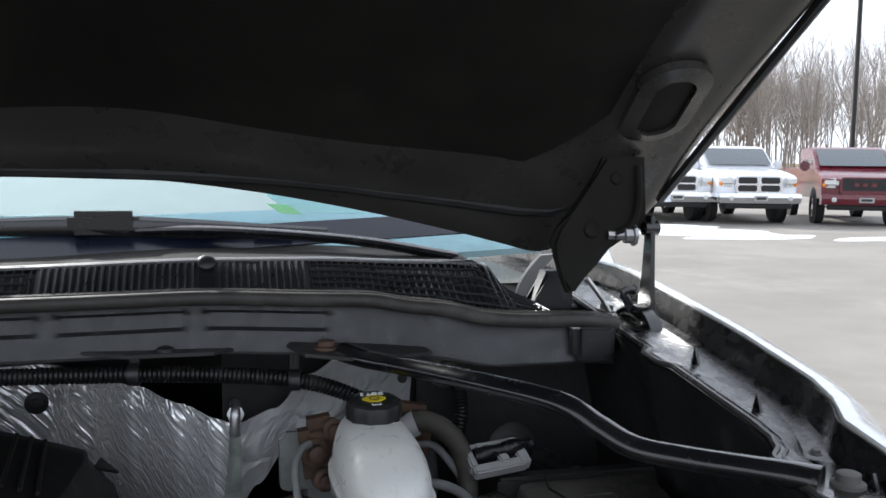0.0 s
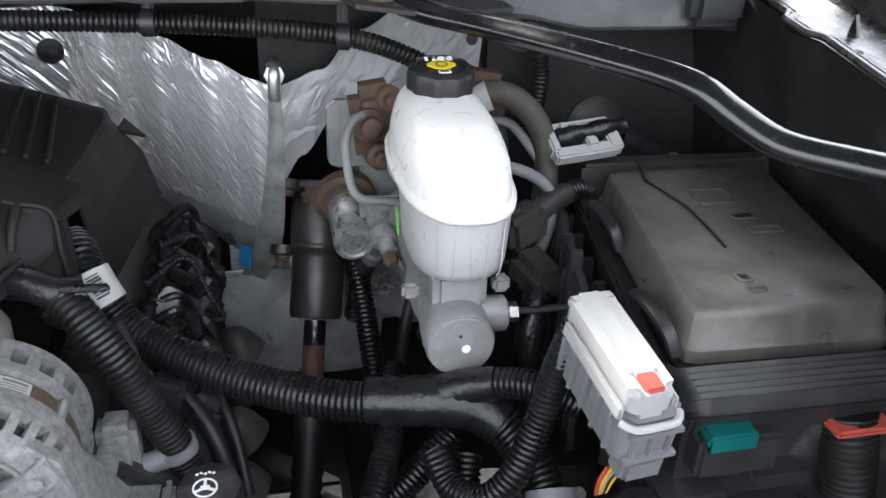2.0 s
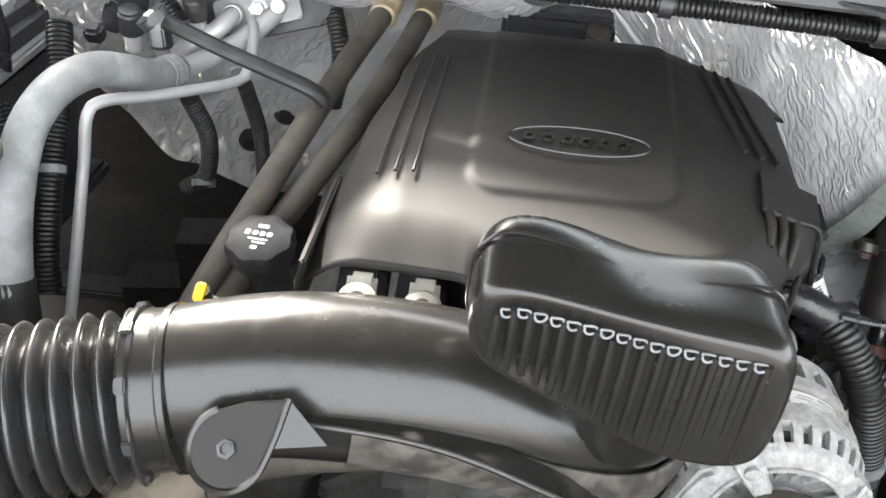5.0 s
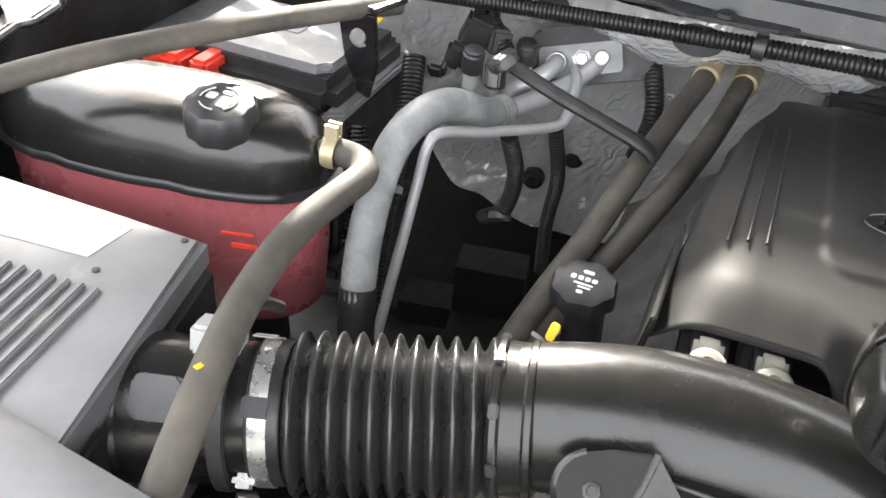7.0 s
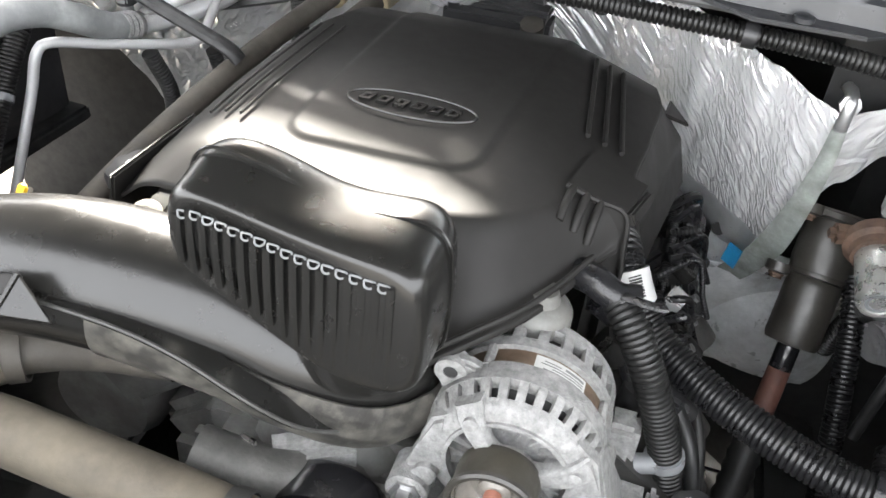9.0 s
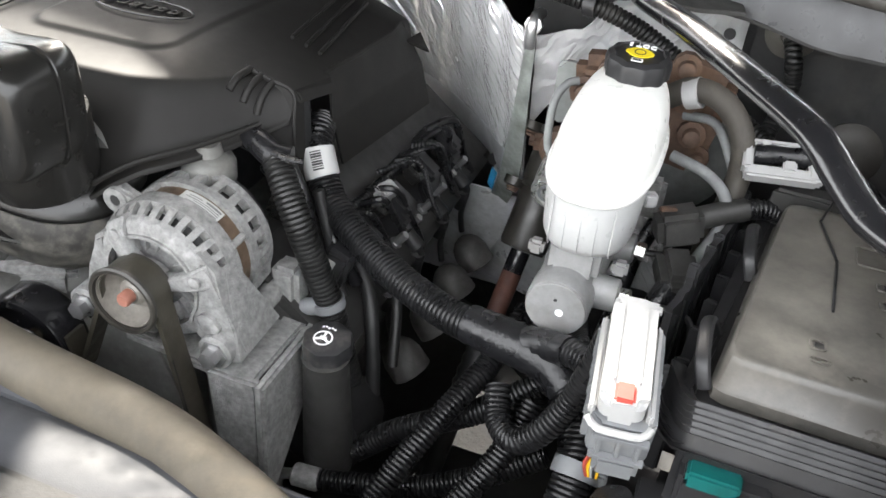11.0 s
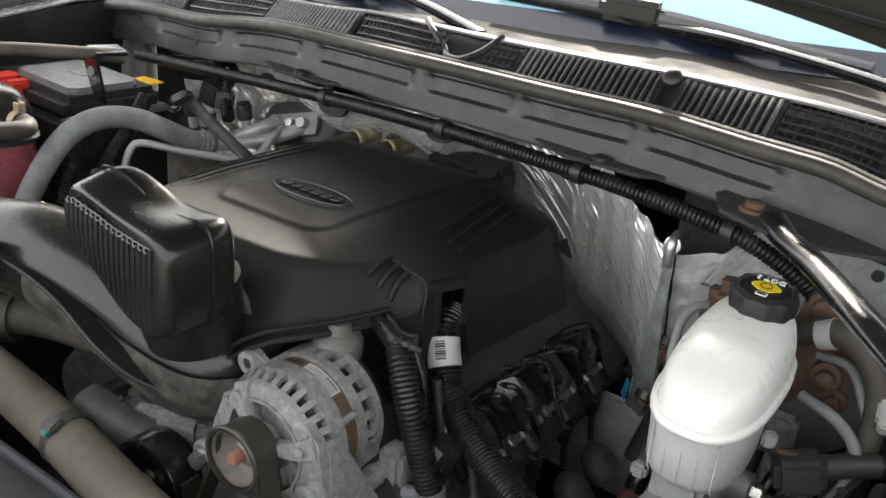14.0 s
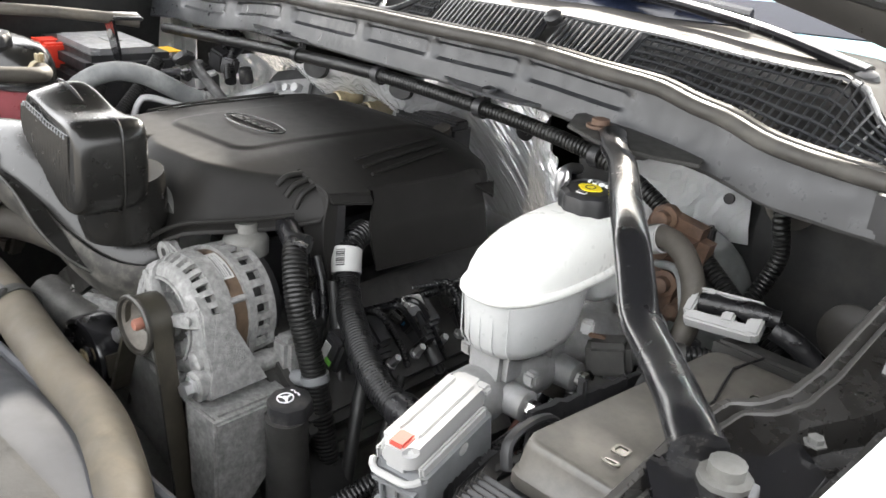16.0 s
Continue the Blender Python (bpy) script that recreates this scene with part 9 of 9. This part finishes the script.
    part("hose_upper", tube(B(), [(-0.200, 0.345, 1.075), (-0.205, 0.31, 1.073), (-0.222, 0.24, 1.062), (-0.244, 0.14, 1.045), (-0.268, 0.04, 1.02), (-0.295, -0.04, 0.985), (-0.315, -0.10, 0.95), (-0.33, -0.13, 0.90)], 0.0128, 18, 0.01), M_HOSEDUST, hh)
    part("hose_lower", tube(B(), [(-0.155, 0.375, 1.062), (-0.160, 0.34, 1.062), (-0.172, 0.27, 1.055), (-0.195, 0.17, 1.04), (-0.225, 0.08, 1.02), (-0.262, 0.0, 0.985), (-0.30, -0.08, 0.95), (-0.34, -0.11, 0.90)], 0.0128, 18, 0.01), M_HOSEDUST, hh)
    for p, ax2 in (((-0.200, 0.340, 1.075), (-0.1, -1, -0.1)), ((-0.155, 0.370, 1.062), (-0.1, -1, -0.05))):
        part("quick_connector", lathe(B(), p, ax2, [(0.012, -0.03), (0.0155, -0.028), (0.0155, -0.006), (0.014, -0.004), (0.014, 0.006), (0.016, 0.008), (0.016, 0.018), (0.0135, 0.02)], 20), M_BRASS, hh)
    for p in ((-0.312, -0.095, 0.955), (-0.292, -0.065, 0.962)):
        part("paint_band", ring(B(), p, (0.25, 0.7, 0.5), 0.0130, 0.0135, 0.004, 20), M_LABEL, hh)
    o = thing("oil_filler_cap", (-0.258, -0.03, 0.95), "black oil filler cap with white markings", "filler cap")
    up = Vector((-0.05, -0.15, 1)).normalized()
    part("neck", lathe(B(), Vector((-0.258, -0.028, 1.0)) - up * 0.09, up, [(0.022, 0), (0.022, 0.07), (0.024, 0.085)], 24), M_PLASTIC, o)
    cp = part("cap", lathe(B(), (-0.258, -0.028, 0.995), up, [(0.028, 0), (0.030, 0.002), (0.030, 0.014), (0.028, 0.018), (0.022, 0.0195)], 56, lobes=8, lobe=0.045), M_PLASTIC, o)
    mo = Matrix.Translation(Vector((-0.258, -0.028, 0.995)) + up * 0.0195) @ pose(0, 0, 0, 8.5, -3, -8)
    for dx, dy, w, hgt in ((-0.0115, 0.003, 0.005, 0.006), (-0.0045, 0.003, 0.005, 0.005), (0.002, 0.003, 0.005, 0.005), (0.0085, 0.003, 0.005, 0.005), (0.0, 0.012, 0.010, 0.004), (0.0, -0.004, 0.018, 0.002), (0.002, -0.008, 0.012, 0.002), (0.0, -0.014, 0.006, 0.004)):
        part("cap_mark", prism(B(), round_rect(w, hgt, min(w, hgt) * 0.3), mo @ Matrix.Translation((dx, dy, 0)), 0.0006), M_WHITEINK, cp)
    y = thing("dipstick_handle", (-0.27, -0.14, 1.0), "yellow dipstick tag behind the intake duct", "dipstick")
    part("tag", prism(B(), round_rect(0.007, 0.014, 0.002), Matrix.Translation((-0.262, -0.172, 1.070)) @ pose(0, 0, 0, 65, 10, -12), 0.004, 0.001), M_YELTAG, y)
    part("tube", tube(B(), [(-0.262, -0.168, 1.068), (-0.262, -0.15, 1.02), (-0.26, -0.12, 0.92), (-0.25, -0.1, 0.8)], 0.005, 8, 0.02), M_DARK, y)
    bar = thing("hood_prop_lead", (-0.33, 0.15, 1.09), "flat black cable arm with a printed tag", "cable")
    part("arm", tube(B(), [(-0.395, 0.165, 1.112), (-0.34, 0.155, 1.095), (-0.285, 0.141, 1.083), (-0.245, 0.134, 1.072), (-0.232, 0.135, 1.060)], 0.010, 10, 0.015, flat=0.7), M_DARK, bar)
    tag = part("tag", prism(B(), round_rect(0.040, 0.030, 0.008), Matrix.Translation((-0.398, 0.150, 1.118)) @ pose(0, 0, 0, 35, -20, -60), 0.010, 0.002), M_PLASTIC, bar)
    mtag = Matrix.Translation((-0.398, 0.150, 1.118)) @ pose(0, 0, 0, 35, -20, -60)
    part("tag_ring", ring(B(), mtag @ Vector((-0.010, 0, 0.0101)), mtag.to_3x3() @ Vector((0, 0, 1)), 0.0032, 0.0046, 0.0005, 18), M_WHITEINK, tag)
    part("tag_mark", prism(B(), round_rect(0.006, 0.008, 0.001), mtag @ Matrix.Translation((0.010, 0, 0.0101)), 0.0005), M_WHITEINK, tag)
    part("tag_slash", prism(B(), round_rect(0.0012, 0.010, 0.0004), mtag @ Matrix.Translation((0.001, 0, 0.0101)) @ pose(0, 0, 0, 0, 0, -20), 0.0005), M_WHITEINK, tag)
    w = thing("wiring_conduit", (-0.5, 0.05, 0.95), "corrugated leads behind the air conditioning hose", "conduit")
    for pts, r, ml in (([(-0.50, 0.16, 1.10), (-0.49, 0.12, 1.06), (-0.485, 0.07, 1.01), (-0.48, 0.02, 0.95), (-0.475, -0.01, 0.90)], 0.012, M_CONDUITDUST), ([(-0.52, 0.06, 1.06), (-0.505, 0.03, 1.02), (-0.50, 0.0, 0.96)], 0.011, M_CONDUIT), ([(-0.47, 0.30, 1.12), (-0.44, 0.27, 1.10), (-0.41, 0.25, 1.07)], 0.010, M_CONDUIT), ([(-0.29, 0.40, 1.10), (-0.265, 0.36, 1.06), (-0.25, 0.33, 1.01), (-0.26, 0.33, 0.95)], 0.011, M_CONDUITDUST), ([(-0.40, 0.22, 1.0), (-0.39, 0.24, 0.94), (-0.40, 0.25, 0.88), (-0.43, 0.26, 0.85)], 0.010, M_RUBBER), ([(-0.36, 0.30, 0.98), (-0.35, 0.32, 0.90), (-0.36, 0.36, 0.80), (-0.36, 0.38, 0.7)], 0.009, M_RUBBER)):
        part("conduit", tube(B(), pts, r, 14, pitch=0.0047, depth=0.0012), ml, w)
    for p in ((-0.484, 0.06, 1.0), (-0.405, 0.252, 0.87)):
        part("band", ring(B(), p, (0.1, -0.5, -0.6), 0.0125, 0.0145, 0.008, 16), M_GREYPLUG, w)
    ub = thing("heater_box", (-0.42, 0.3, 0.7), "black heater housing low on the firewall", "heater housing")
    part("housing", box(B(), (-0.42, 0.32, 0.64), (0.26, 0.22, 0.20), (0, 0, 8), 0.08, 6), M_DARK, ub)
    part("lower_case", box(B(), (-0.42, 0.32, 0.56), (0.22, 0.19, 0.06), (0, 0, 8), 0.02), M_PLASTIC, ub)
    part("drain_spout", tube(B(), [(-0.36, 0.22, 0.60), (-0.352, 0.205, 0.57), (-0.350, 0.20, 0.50)], 0.012, 12, 0.01), M_RUBBER, ub)
    comp = thing("compressor", (-0.24, -0.1, 0.75), "grimy air conditioning compressor low beside the engine", "compressor")
    part("body", lathe(B(), (-0.26, 0.0, 0.80), (0, -1, 0), [(0.055, 0), (0.06, 0.02), (0.06, 0.12), (0.05, 0.14)], 28), M_ALLOYDK, comp)
    part("bracket", box(B(), (-0.21, -0.06, 0.82), (0.10, 0.04, 0.12), (0, 0, 0), 0.01), M_ALLOYDK, comp)
    part("pipe_block", box(B(), (-0.33, -0.19, 0.90), (0.05, 0.03, 0.05), (0, 30, 0), 0.008), M_HOSEDUST, comp)

    r = thing("radiator_hose", (0.05, -0.34, 0.95), "fat dusty beige upper radiator hose", "radiator hose")
    pts = [(0.50, -0.50, 0.86), (0.45, -0.445, 0.915), (0.38, -0.400, 0.942), (0.30, -0.368, 0.944), (0.23, -0.350, 0.944), (0.1, -0.335, 0.944), (-0.04, -0.313, 0.944), (-0.19, -0.299, 0.944), (-0.262, -0.296, 0.948), (-0.288, -0.272, 0.952), (-0.262, -0.240, 0.955)]
    part("hose", tube(B(), pts, 0.0255, 26, 0.01), M_HOSEBEIGE, r)
    q = Vector((-0.02, -0.316, 0.944))
    part("clamp", ring(B(), q, (1, 0.05, 0), 0.0256, 0.0275, 0.016, 30), M_DUSTY, r)
    part("clamp_ear", box(B(), q + Vector((0.008, -0.016, 0.026)), (0.018, 0.016, 0.008), (30, 0, 0), 0.002), M_DUSTY, r)
    part("clamp_lug", box(B(), q + Vector((0.008, -0.022, 0.020)), (0.010, 0.008, 0.006), (30, 0, 0), 0.001), M_TEAL, r)
    lo = thing("water_neck", (-0.2, -0.22, 0.93), "dusty cast water neck joined to the radiator hose", "pipe")
    part("pipe", tube(B(), [(-0.275, -0.25, 0.954), (-0.24, -0.222, 0.956), (-0.19, -0.20, 0.955), (-0.13, -0.185, 0.95)], 0.023, 20, 0.01), M_HOSEDUST, lo)
    part("clamp", ring(B(), (-0.245, -0.226, 0.956), (-0.8, -0.5, 0), 0.0265, 0.029, 0.014, 26), M_HOSEDUST, lo)
    part("clamp_screw", box(B(), (-0.243, -0.222, 0.988), (0.018, 0.012, 0.012), (0, 0, 30), 0.003), M_DUSTY, lo)


for make in (build_firewall, build_cowl_runs, build_brakes, build_fuse_box, build_pressure_switch, build_harness, build_engine_cover, build_engine, build_alternator, build_intake, build_passenger_side):
    make()
